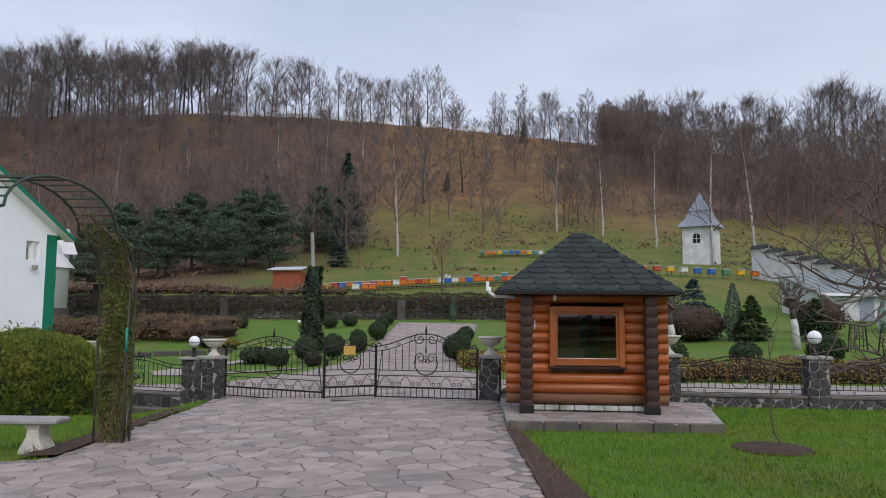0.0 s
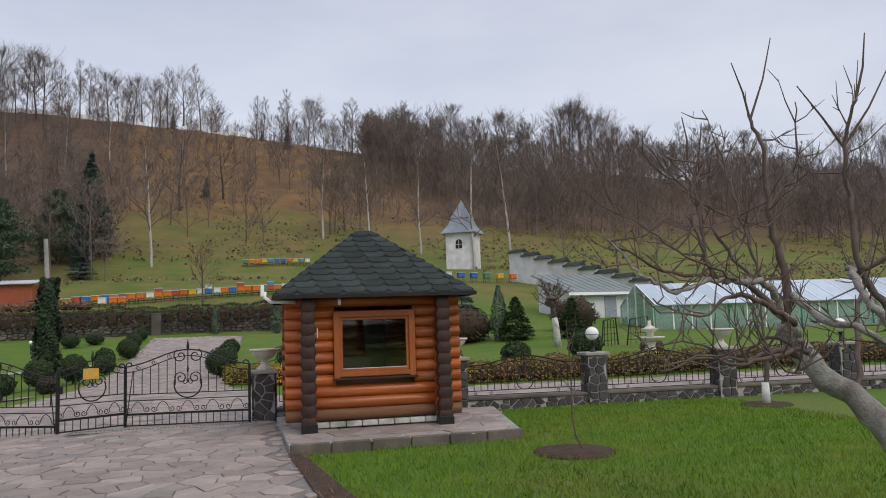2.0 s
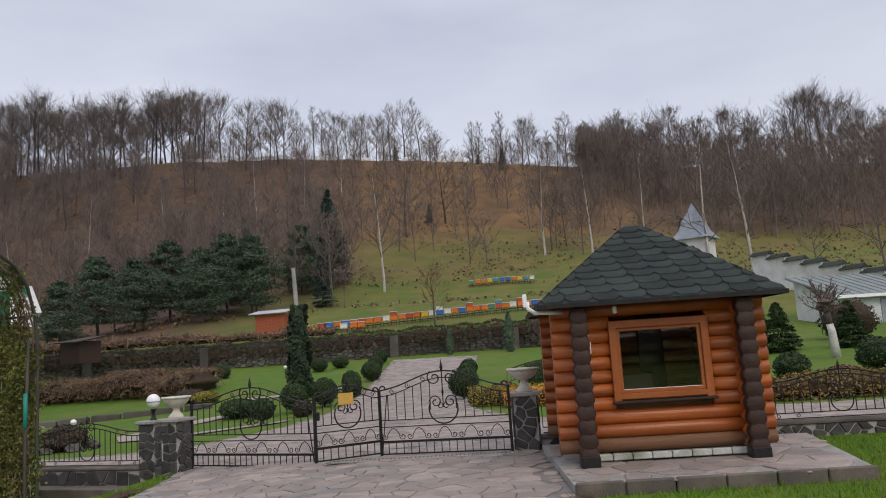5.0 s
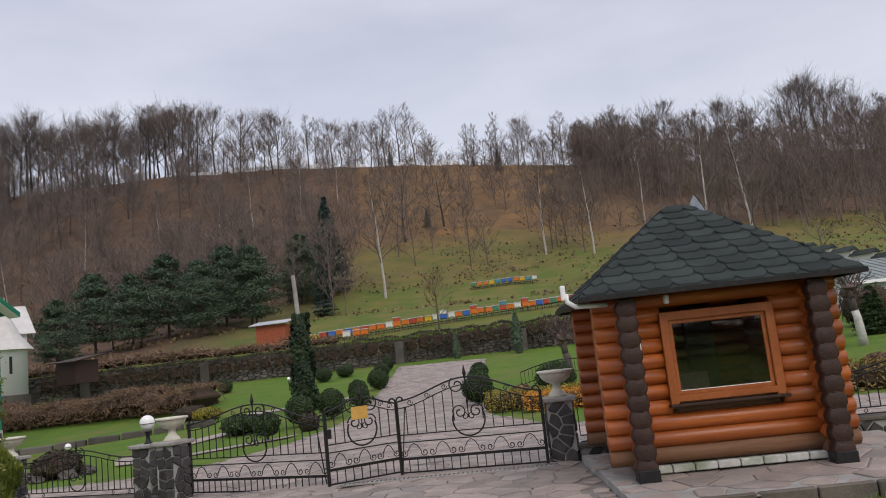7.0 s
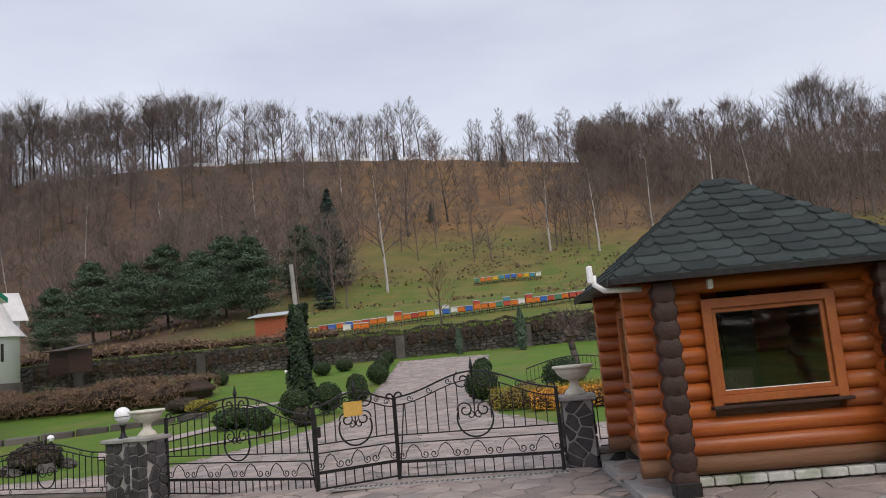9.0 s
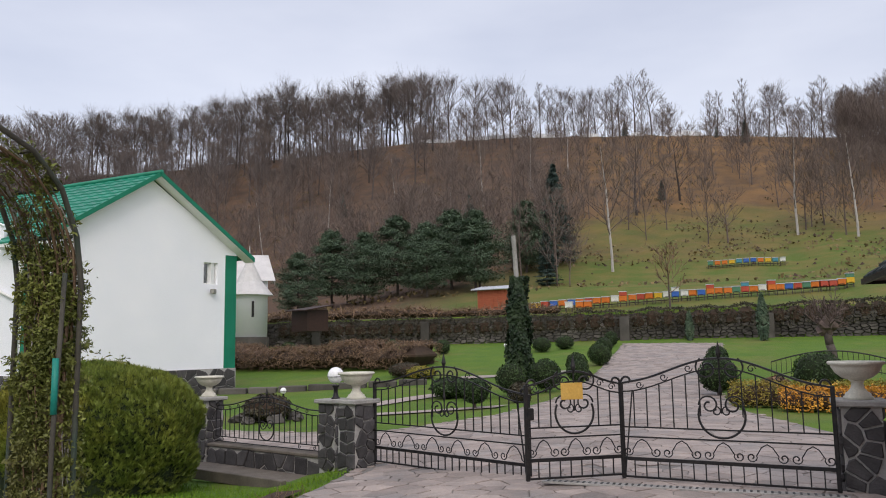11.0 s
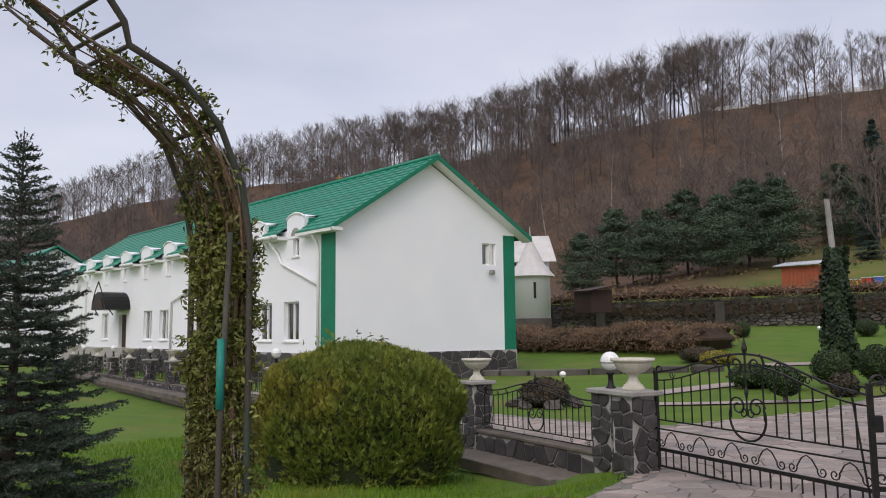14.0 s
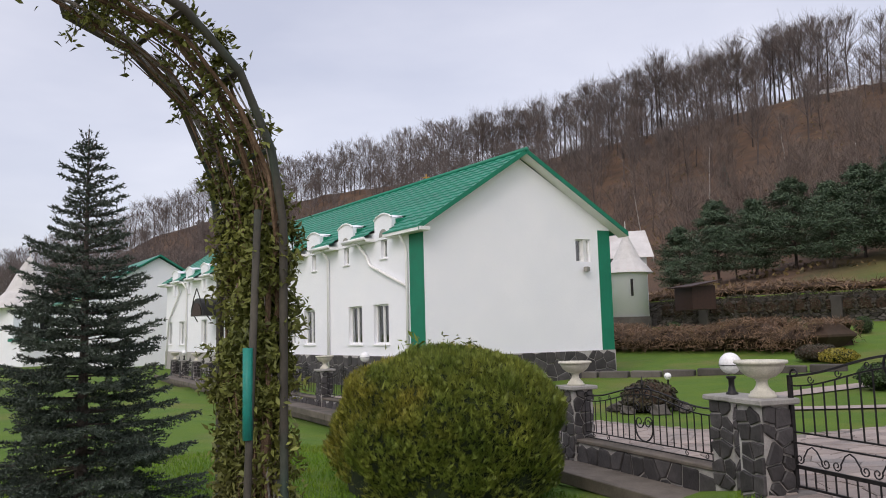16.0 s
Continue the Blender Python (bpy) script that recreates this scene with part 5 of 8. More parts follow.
def single(kind, var, az, r, s, label, mt, mb, name="bare_tree", group="bare trees on the slope"):
    x, y = polar(az, r)
    t = thing(name, x, y, land(x, y), label, "tree", group, rz=az * 41 % 360)
    tm, bb = KINDS[kind, var]
    for nm, m, mat in (("trunk", tm, mt), ("crown", bb, mb)):
        o = new(nm, MESHES.setdefault((kind, var, nm, mat.name), m.data(nm, mat)))
        o.parent, o.scale = t, (s, s, s)
    return t


MESHES = {}
for kind, var, az, r, s, mt, mb, lab in (
        ("birch", 0, 6.0, 112, 1.0, BIRCH, BARK_FAR, "bare pale birch standing on the pasture slope"),
        ("birch", 1, -6.2, 92, 1.05, BIRCH, BARK_FAR, "tall bare birch with pale trunk on the slope"),
        ("open", 0, -4.4, 128, 1.1, BARK_DARK, BARK_FAR, "dark bare tree with a rounded crown on the slope"),
        ("open", 1, -1.4, 138, 0.95, BARK_DARK, BARK_FAR, "dark bare tree on the tawny slope"),
        ("open", 2, 1.6, 108, 0.55, BARK_FAR, BARK_FAR, "small bare tree on the pasture"),
        ("birch", 2, 9.5, 108, 0.95, BIRCH, BARK_FAR, "slender bare birch at the wood's edge"),
        ("birch", 0, 13.5, 100, 0.9, BIRCH, BARK_FAR, "pale bare birch behind the kiosk"),
        ("birch", 1, 17.8, 78, 0.95, BIRCH, BARK_FAR, "pale bare birch beside the bell tower"),
        ("birch", 2, 20.5, 84, 1.0, BIRCH, BARK_FAR, "pale bare birch beside the bell tower"),
        ("birch", 0, -27, 130, 0.9, BIRCH, BARK_FAR, "pale bare birch on the brown slope"),
        ("birch", 2, -22, 138, 0.85, BIRCH, BARK_FAR, "pale bare birch on the brown slope"),
        ("birch", 1, -15.5, 140, 0.9, BIRCH, BARK_FAR, "pale forked birch on the brown slope"),
        ("birch", 0, -18, 128, 0.7, BIRCH, BARK_FAR, "pale bare birch above the pines"),
        ("birch", 2, -12, 150, 0.8, BIRCH, BARK_FAR, "pale bare birch on the brown slope"),
        ("birch", 1, -9.2, 158, 0.8, BIRCH, BARK_FAR, "pale bare birch high on the slope"),
        ("birch", 1, 3.4, 150, 0.75, BARK_FAR, BARK_FAR, "slender bare tree on the tawny slope"),
        ("open", 1, 24.5, 88, 0.5, BARK_FAR, BARK_FAR, "small bare fruit tree on the upper meadow"),
        ("open", 2, 28.5, 80, 0.6, BARK_FAR, BARK_FAR, "small bare fruit tree on the upper meadow"),
        ("open", 0, 31.5, 74, 0.5, BARK_FAR, BARK_FAR, "small bare fruit tree on the upper meadow"),
        ("birch", 2, -31.5, 122, 0.85, BIRCH, BARK_FAR, "pale bare birch on the brown slope")):
    single(kind, var, az, r, s * 1.28, lab, mt, mb)


# conifers
def needle_tree(seed, h, radius, tiers, per, n_needle, mat, needle=0.35, bare=0.1, droop=0.25, ragged=0.3, round_top=False):
    """Trunk and tufts of needles along drooping boughs."""
    rg, rnd_ = np.random.default_rng(seed), random.Random(seed)
    tm = Mesh().tube([(0, 0, -0.2), (0, 0, h * 0.5), (0, 0, h * 0.97)], [h * 0.018, h * 0.012, h * 0.002], 7)
    pts, nrm = [], []
    for i in range(tiers):
        s = bare + (1 - bare) * (i + rnd_.random() * 0.6) / tiers
        q = (s - bare) / (1 - bare)
        reach = radius * (math.sin(math.pi * (0.3 + 0.66 * q)) if round_top else (1 - q) ** 0.8 * (1 if s > bare + 0.06 else 0.7)) + 0.03 * h * (1 - s)
        for j in range(per):
            a = rnd_.uniform(0, 6.283)
            ln = reach * rnd_.uniform(1 - ragged, 1.05)
            tm.tube([(0, 0, s * h), (math.cos(a) * ln * 0.9, math.sin(a) * ln * 0.9, s * h - ln * droop)], h * 0.004, 3, r1=h * 0.001, cap=False)
            u = rg.uniform(0.15, 1, n_needle) ** 0.7
            w = rg.normal(0, 0.17, n_needle) * ln
            x = np.cos(a) * ln * u - np.sin(a) * w
            y = np.sin(a) * ln * u + np.cos(a) * w
            z = s * h - ln * u * droop + rg.normal(0, 0.018 * h if round_top else 0.007 * h, n_needle)
            pts.append(np.stack([x, y, z], 1))
            nrm.append(np.stack([np.cos(a) * np.ones(n_needle) * 0.4, np.sin(a) * np.ones(n_needle) * 0.4, np.ones(n_needle)], 1))
    v, f = leaf_arrays(np.concatenate(pts), np.concatenate(nrm), needle, seed, 2.4, 0.5)
    return tm, (v, f)


CONIFERS = {}


def conifer(kind, x, y, s, label, name="pine_tree", group="dark conifers on the slope", turn=0.0):
    t = thing(name, x, y, land(x, y), label, "tree", group, rz=turn)
    tm, (v, f), mat = CONIFER_KINDS[kind]
    if kind not in CONIFERS:
        CONIFERS[kind] = (tm.data("trunk", BARK), np_mesh("crown", v, f, mat))
    for nm, me in zip(("trunk", "crown"), CONIFERS[kind]):
        o = new(nm, me)
        o.parent, o.scale = t, (s, s, s)
    return t


CONIFER_KINDS = {
    "pine": (*needle_tree(1, 9, 3.9, 18, 10, 120, PINE, 0.19, 0.12, -0.12, 0.6, True), PINE),
    "pine2": (*needle_tree(2, 9, 4.2, 17, 10, 125, PINE, 0.19, 0.14, -0.06, 0.6, True), PINE),
    "fir": (*needle_tree(3, 10, 2.5, 26, 9, 60, BLUE_FIR, 0.22, 0.05, 0.12, 0.4), BLUE_FIR),
    "blue": (*needle_tree(4, 3.0, 1.5, 16, 9, 40, BLUE_SPRUCE, 0.13, 0.04, 0.15), BLUE_SPRUCE),
    "yew": (*needle_tree(6, 2.6, 1.2, 16, 12, 60, BOX_LEAF, 0.14, 0.02, 0.05, 0.25), BOX_LEAF)}
rnd = random.Random(21)
for x, y, s in ((6.5, -26, 1.3), (11, -29, 1.5), (15.5, -27, 1.3), (20, -32, 1.5)):
    conifer("fir", x, y, s, "tall dark spruce behind the forecourt", "spruce_tree", "spruces behind the forecourt", turn=rnd.uniform(0, 360))
for az, r, s, k in ((-28.6, 78, 0.70, "pine"), (-26.3, 84, 0.9, "pine2"), (-23.9, 80, 0.8, "pine"), (-21.6, 86, 0.98, "pine2"), (-19.4, 78, 0.82, "pine"), (-17.7, 86, 0.98, "pine2"), (-15.9, 80, 0.92, "pine"), (-16.4, 108, 0.85, "fir")):
    conifer(k, *polar(az, r), s, "dark green pine with a spreading crown above the stone wall", turn=rnd.uniform(0, 360))
for az, r, s, k, lab in ((-10.2, 98, 1.25, "fir", "tall dense dark spruce on the slope"), (-12.3, 94, 0.95, "pine", "tall dark pine on the slope"), (-10.8, 84, 0.62, "fir", "dark young spruce behind the hut"), (-2.6, 138, 0.36, "fir", "small lone fir on the tawny slope"), (3.2, 186, 0.55, "fir", "small dark fir on the ridge"), (1.3, 190, 0.28, "fir", "small round fir on the ridge"), (-5.0, 190, 0.4, "fir", "small dark fir on the ridge"), (-26, 150, 0.5, "fir", "olive young spruce on the brown slope"), (16.0, 96, 0.6, "fir", "dark spruce behind the bell tower")):
    conifer(k, *polar(az, r), s, lab, "spruce_tree", turn=rnd.uniform(0, 360))


# ---- the garden beyond the gate ----
for x, y, rx, rz, lift, sd in ((-5.75, 26.3, 0.33, 0.32, 0.15, 1), (-5.6, 29.6, 0.48, 0.46, 0.1, 2), (-4.75, 30.4, 0.47, 0.46, 0.1, 3), (-4.2, 33.0, 0.38, 0.37, 0.06, 4), (-4.75, 36.2, 0.40, 0.40, 0.05, 5), (-4.35, 39.6, 0.48, 0.46, 0.04, 6), (-4.75, 44.2, 0.44, 0.42, 0.03, 7), (-4.9, 48.4, 0.36, 0.40, 0.03, 8),
                               (0.1, 27.6, 0.47, 0.45, 0.12, 9), (0.18, 30.6, 0.40, 0.36, 0.08, 10), (0.12, 33.8, 0.40, 0.36, 0.08, 11), (0.2, 37.4, 0.38, 0.36, 0.08, 12), (2.45, 28.4, 0.62, 0.52, 0.05, 13), (-8.2, 46.5, 0.5, 0.4, 0.0, 14), (-9.4, 47.5, 0.45, 0.36, 0.0, 15), (-7.2, 47.6, 0.5, 0.36, 0.0, 16), (-13.6, 46.5, 0.42, 0.4, 0.0, 17), (-16.8, 47, 0.42, 0.42, 0.0, 18), (-23, 46.5, 0.45, 0.42, 0.0, 19)):
    topiary(x, y, rx, rz, "clipped boxwood ball beside the garden road", sd, lift=lift, n=1500 if y < 41 else 700, leaf=0.055)
for x, y, rx, rz, sd, lab, mt in ((-7.6, 30.2, 0.75, 0.33, 30, "low spreading dark green bush on the lawn", BOX_LEAF), (-6.6, 29.2, 0.42, 0.3, 31, "low dark bush on the lawn", BOX_LEAF), (-4.95, 27.9, 0.3, 0.28, 32, "low reddish-brown bush beside the road", HEDGE_DARK), (1.35, 27.0, 0.4, 0.26, 33, "low reddish-brown bush beside the road", HEDGE_BROWN),
                                  (9.6, 26.6, 0.5, 0.44, 34, "rounded dark green bush on the lawn", BOX_LEAF), (12.6, 27.6, 0.62, 0.5, 35, "rounded dark green bush on the lawn", BOX_LEAF), (10.6, 25.6, 0.4, 0.22, 36, "low reddish-brown bush on the lawn", HEDGE_BROWN), (14.9, 27.0, 0.4, 0.24, 37, "low reddish-brown bush on the lawn", HEDGE_BROWN), (7.3, 26.8, 0.5, 0.45, 38, "rounded dark green bush on the lawn", BOX_LEAF),
                                  (-12.2, 37.8, 0.8, 0.3, 39, "low grey-green bush at the shrub bed's edge", HEDGE_DARK), (-11.2, 36.9, 0.6, 0.26, 40, "low grey-green bush at the shrub bed's edge", HEDGE_OLIVE), (-10.6, 24.4, 0.62, 0.34, 41, "grey heather mound among rocks", HEDGE_DARK), (11.2, 38.5, 1.5, 0.9, 43, "dark green hedge bush", HEDGE_DARK), (17.2, 38.8, 1.2, 0.9, 44, "dark green hedge bush", HEDGE_DARK)):
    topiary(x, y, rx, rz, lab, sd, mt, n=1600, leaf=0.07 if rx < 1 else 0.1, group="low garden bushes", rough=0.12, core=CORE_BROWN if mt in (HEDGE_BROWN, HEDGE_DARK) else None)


def hedge(name, pts, w, h, mat, label, seed, core=CORE_BROWN, leaf=0.07, dens=260, lift=0.0, wild=0.25, long=2.0):
    """A hedge along a line: an inner body, coloured as in shade, and leaves or twigs over it."""
    t = thing(name, pts[0][0], pts[0][1], land(*pts[0]), label, "hedge", "garden hedges")
    rg, m, vs, ns = np.random.default_rng(seed), Mesh(), [], []
    x0, y0, z0 = pts[0][0], pts[0][1], land(*pts[0])
    for (ax, ay), (bx, by) in zip(pts, pts[1:]):
        ln = math.dist((ax, ay), (bx, by))
        dx, dy = (bx - ax) / ln, (by - ay) / ln
        k = max(2, int(ln / 0.8))
        for i in range(k):
            px, py = ax + dx * ln * (i + 0.5) / k, ay + dy * ln * (i + 0.5) / k
            hh = h * (1 + wild * noise.noise((px * 0.8, py * 0.8, seed)))
            m.box((px - x0, py - y0, land(px, py) - z0 + lift + hh * 0.45), (ln / k * 1.1, w * 0.86, hh * 0.86), math.degrees(math.atan2(dy, dx)), w * 0.2)
        n = int(ln * (w + 2 * h) * dens)
        u, c = rg.uniform(0, ln, n), rg.uniform(-1, 1, n)
        s = rg.uniform(0, w + 2 * h, n)
        for uu, ss in zip(u, s):
            px, py = ax + dx * uu, ay + dy * uu
            hh = h * (1 + wild * noise.noise((px * 0.8, py * 0.8, seed)))
            if ss < h:
                o, z, nn = -w / 2, ss / h * hh, (dy, -dx, 0.3)
            elif ss < h + w:
                o, z, nn = ss - h - w / 2, hh, (0, 0, 1)
            else:
                o, z, nn = w / 2, (ss - h - w) / h * hh, (-dy, dx, 0.3)
            vs.append((px - dy * o - x0, py + dx * o - y0, land(px, py) - z0 + lift + z))
            ns.append(nn)
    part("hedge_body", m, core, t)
    vs = np.array(vs) + rg.normal(0, 0.03 + 0.05 * wild, (len(vs), 3))
    v, f = leaf_arrays(vs, np.array(ns), leaf, seed, long, 0.9)
    o = new("foliage", np_mesh("foliage", v, f, mat))
    o.parent = t
    return t


hedge("clipped_hedge", [(5.2, 21.3), (12, 20.9), (20, 20.6), (30, 20.2)], 0.6, 0.48, HEDGE_RUST, "long low clipped hedge of brown and olive leaves", 1, dens=400)
hedge("clipped_hedge", [(5.3, 20.6), (6.2, 20.6)], 0.5, 0.4, HEDGE_OLIVE, "short clipped olive-green hedge block", 2)
hedge("clipped_hedge", [(0.3, 24.9), (3.4, 24.7), (5.5, 24.6)], 0.55, 0.46, HEDGE_OLIVE, "low clipped olive hedge beside the drive", 3, dens=1100, leaf=0.045, wild=0.08, long=1.6)
hedge("clipped_hedge", [(1.2, 24.0), (5.6, 23.7)], 0.55, 0.40, HEDGE_ORANGE, "low clipped hedge of bright orange leaves", 4, dens=1100, leaf=0.045, wild=0.08, long=1.6)
hedge("shrub_bed", [(-25, 41.6), (-18, 41.8), (-12.6, 41.2)], 3.6, 0.95, HEDGE_BROWN, "wide bed of bare brown shrubs below the stone wall", 5, leaf=0.10, dens=230, wild=0.6, long=4.0)
hedge("wall_hedge", [(-27, 52.25), (-14, 52.25), (4, 52.3), (12, 52.4)], 1.3, 1.15, HEDGE_DARK, "dark dense hedge along the top of the stone wall", 6, leaf=0.11, dens=130, lift=-0.75, wild=0.2)
hedge("bare_hedge", [(-30, 55.0), (-16, 55.5), (-9, 56)], 1.6, 0.5, HEDGE_BROWN, "bare brown brush above the stone wall", 7, leaf=0.22, dens=50, wild=0.7, long=4.5)

# retaining wall of rough stones
GREY_STONE = material("grey_fieldstone", (0.045, 0.040, 0.035), (0.095, 0.086, 0.076), 0.8, 0.9, 0.4, 20, third=(0.17, 0.155, 0.14), spread=0.35, space="World")
MOSS_WALL = material("dark_mossy_wall", (0.045, 0.04, 0.034), (0.08, 0.07, 0.058), 3, 0.95, 0.3, 20, space="World")
rw = thing("retaining_wall", -28, 52.0, 0, "long low retaining wall of rough grey fieldstones", "wall", kind="structure")
part("core", Mesh().box((20, 0.1, 1.9), (40, 0.3, 2.0)), MOSS_WALL, rw)
stones = Mesh()
for poly in rag_stones(20, 1.5, 77, 0.19, 0.022):
    th = 0.06 + 0.16 * random.random()
    stones.add(*(lambda q: (q.v, q.f))(stone_piece(poly, th, lambda u, v, o: (u * 2, -0.05 - o, 1.25 + v))))
o = part("fieldstones", stones, GREY_STONE, rw)
tagged(o, kind="stuff")
for x in (4, 11.5, 17.4, 23.5, 31):
    part("buttress", Mesh().box((x, -0.25, 1.9), (0.55, 0.5, 1.7), bevel=0.03), GREY_STONE, rw, "grey concrete buttress")

# pole wrapped in ivy
pole = thing("ivy_pole", -6.63, 35.0, land(-6.45, 35), "grey wooden pole wrapped in dark green ivy", "pole")
part("pole", Mesh().tube([(0, 0, -0.2), (0.02, 0, 2.5), (-0.12, 0, 5.3)], 0.12, 9, r1=0.08), CONCRETE, pole, "weathered grey pole")
rg = np.random.default_rng(3)
hh = rg.uniform(0, 1, 5200)
aa = rg.uniform(0, 6.283, 5200)
rr = (0.50 - 0.2 * hh + 0.09 * np.sin(aa * 3 + hh * 14)) * rg.uniform(0.75, 1.05, 5200)
pv = np.stack([np.cos(aa) * rr, np.sin(aa) * rr, hh * 3.75], 1)
v, f = leaf_arrays(pv, np.stack([np.cos(aa), np.sin(aa), 0.3 + 0 * aa], 1), 0.12, 4, 1.2, 0.5)
o = new("ivy", np_mesh("ivy", v, f, IVY))
o.parent = pole
# Near-black tube inside the ivy; its colour stands for shade among the leaves.
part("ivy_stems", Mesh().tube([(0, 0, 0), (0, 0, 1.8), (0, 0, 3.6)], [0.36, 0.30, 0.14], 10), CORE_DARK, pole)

# wooden hut with a tin roof
HUT_RED = material("red_brown_boards", (0.27, 0.065, 0.03), (0.35, 0.10, 0.045), 2, 0.7, 0.15, 20, stretch=(1, 1, 8))
TIN = material("pale_tin_sheet", (0.45, 0.47, 0.50), (0.58, 0.60, 0.63), 1.4, 0.5, 0.1, 20, metal=0.2, third=(0.38, 0.40, 0.42))
hz = 3.6
hut = thing("hut", -15.75, 65.6, hz, "small red-brown board hut with a pale tin roof", "hut", rz=-4)
for i in range(9):
    part("board", Mesh().box((-1.2 + 0.15 + i * 0.265, -0.9, 1.0), (0.255, 0.03, 1.7), bevel=0.008), HUT_RED, hut)
part("body", Mesh().box((0, 0, 1.0), (2.36, 1.76, 1.7)), HUT_RED, hut)
part("base", Mesh().box((0, -0.1, 0.08), (2.6, 2.1, 0.16), bevel=0.02), CONCRETE, hut, "pale concrete footing")
part("tin_roof", Mesh().slab([(-1.6, -1.3, 1.86), (1.45, -1.3, 1.90), (1.45, 1.2, 2.3), (-1.6, 1.2, 2.25)], (0, 0, 0.05)), TIN, hut, "pale tin roof")
for i in range(11):
    part("seam", Mesh().slab([(-1.55 + i * 0.3, -1.3, 1.915), (-1.52 + i * 0.3, -1.3, 1.915), (-1.52 + i * 0.3, 1.2, 2.31), (-1.55 + i * 0.3, 1.2, 2.31)], (0, 0, 0.03)), TIN, hut)

# beehives on stands
HIVE = [material("hive_paint_" + n, c, tuple(min(1, q * 1.25) for q in c), 4, 0.6, 0.1, 30) for n, c in (("orange", (0.50, 0.13, 0.015)), ("blue", (0.03, 0.10, 0.36)), ("yellow", (0.55, 0.33, 0.02)), ("red", (0.36, 0.055, 0.03)), ("white", (0.55, 0.56, 0.52)), ("green", (0.06, 0.17, 0.10)), ("teal", (0.05, 0.20, 0.26)))]
HIVE_NAMES = ("orange", "blue", "yellow", "red", "white", "green", "teal")


def beehive(x, y, c, turn=0.0, tall=False, lift=0.35):
    z = land(x, y)
    h = thing("beehive", x, y, z, HIVE_NAMES[c] + " painted wooden beehive box on a low stand", "beehive", "row of beehives", rz=turn)
    part("box", Mesh().box((0, 0, lift + 0.22), (0.56, 0.5, 0.42), bevel=0.015), HIVE[c], h)
    if tall:
        part("upper_box", Mesh().box((0, 0, lift + 0.58), (0.55, 0.49, 0.28), bevel=0.015), HIVE[(c + 3) % 7], h)
    part("lid", Mesh().box((0, 0, lift + (0.75 if tall else 0.46)), (0.62, 0.58, 0.06), bevel=0.012), TIN, h, "tin lid")
    part("entrance", Mesh().box((0, -0.255, lift + 0.06), (0.3, 0.02, 0.03)), IRON, h)
    for sx in (-1, 1):
        for sy in (-1, 1):
            part("leg", Mesh().tube([(sx * 0.22, sy * 0.18, -0.1), (sx * 0.22, sy * 0.18, lift + 0.02)], 0.025, 5), BARK, h)


rnd = random.Random(8)
for i in range(36):
    s = i / 35
    beehive(-11.9 + 22.4 * s, 66.2 + 7.0 * s + rnd.uniform(-0.2, 0.2), rnd.choice((0, 0, 0, 1, 1, 2, 3, 3, 4, 5)), rnd.uniform(-10, 10), rnd.random() < 0.2)
for x, y, c in ((-12.5, 65.3, 2), (-9.9, 65.2, 4), (-8.5, 65.3, 0), (-9.1, 65.3, 0)):
    beehive(x, y, c)
for i in range(11):
    beehive(0.6 + 0.74 * i, 96.2 + 0.1 * i, (5, 0, 0, 2, 6, 1, 1, 0, 2, 6, 4)[i], 0, False)
for i in range(9):
    beehive(15.2 + 1.05 * i, 70 - 0.5 * i, (0, 3, 2, 4, 1, 1, 5, 2, 0)[i], 10)
for s0, s1, zz in (((-12.2, 66.1), (10.8, 73.2), 0.2), ((0.1, 96.2), (8.6, 97.2), 0.2)):
    rail = Mesh().tube([(s0[0], s0[1] + 0.4, land(*s0) + zz), ((s0[0] + s1[0]) / 2, (s0[1] + s1[1]) / 2 + 0.4, land((s0[0] + s1[0]) / 2, (s0[1] + s1[1]) / 2) + zz), (s1[0], s1[1] + 0.4, land(*s1) + zz)], 0.05, 4)
    solid("hive_rail", rail, BARK, "long timber rail behind the hives", "rail", group="hive rails")

# small trees of the garden
x, y = -2.6, 66.0
rowan = thing("young_tree", x, y, land(x, y), "young bare tree with brownish buds below the hives", "tree")
tm, bb = branch_mesh(300, 4.6, 0.09, 0.25, 1.9, 12, 5, 6, 0.8, 0, 0, 0.02)
part("trunk", tm, BARK, rowan)
part("crown", bb, HEDGE_BROWN, rowan)


def pollard(x, y, h, seed, lower=None):
    z = land(x, y)
    t = thing("pollard_tree", x, y, z, "pollarded tree with a knobbly brown head" if lower else "pollarded tree with limewashed trunk and knobbly brown head", "tree", "pollarded trees on the lawn")
    part("limewashed_trunk", Mesh().tube([(0.08, 0, -0.1), (0.02, 0, h * 0.5), (-0.03, 0, h * 0.62)], [0.17, 0.13, 0.12], 9), lower or LIME, t, "" if lower else "limewashed lower trunk", True)
    part("trunk", Mesh().tube([(-0.03, 0, h * 0.62), (-0.08, 0, h * 0.9)], [0.12, 0.11], 9), BARK, t, "", True)
    tm_, bb_ = branch_mesh(seed, 0.9, 0.1, 0.1, 0.75, 14, 6, 6, 0.5, 0, 0, 0.012)
    o_ = part("head", bb_, TWIG, t, "knobbly head of cut twigs")
    o_.location = (-0.08, 0, h * 0.75)
    k_ = part("knob", lumpy_core(0.32, 0.3, 0.3, seed, 0.4), TWIG, t)
    k_.location = (-0.08, 0, h * 1.0)


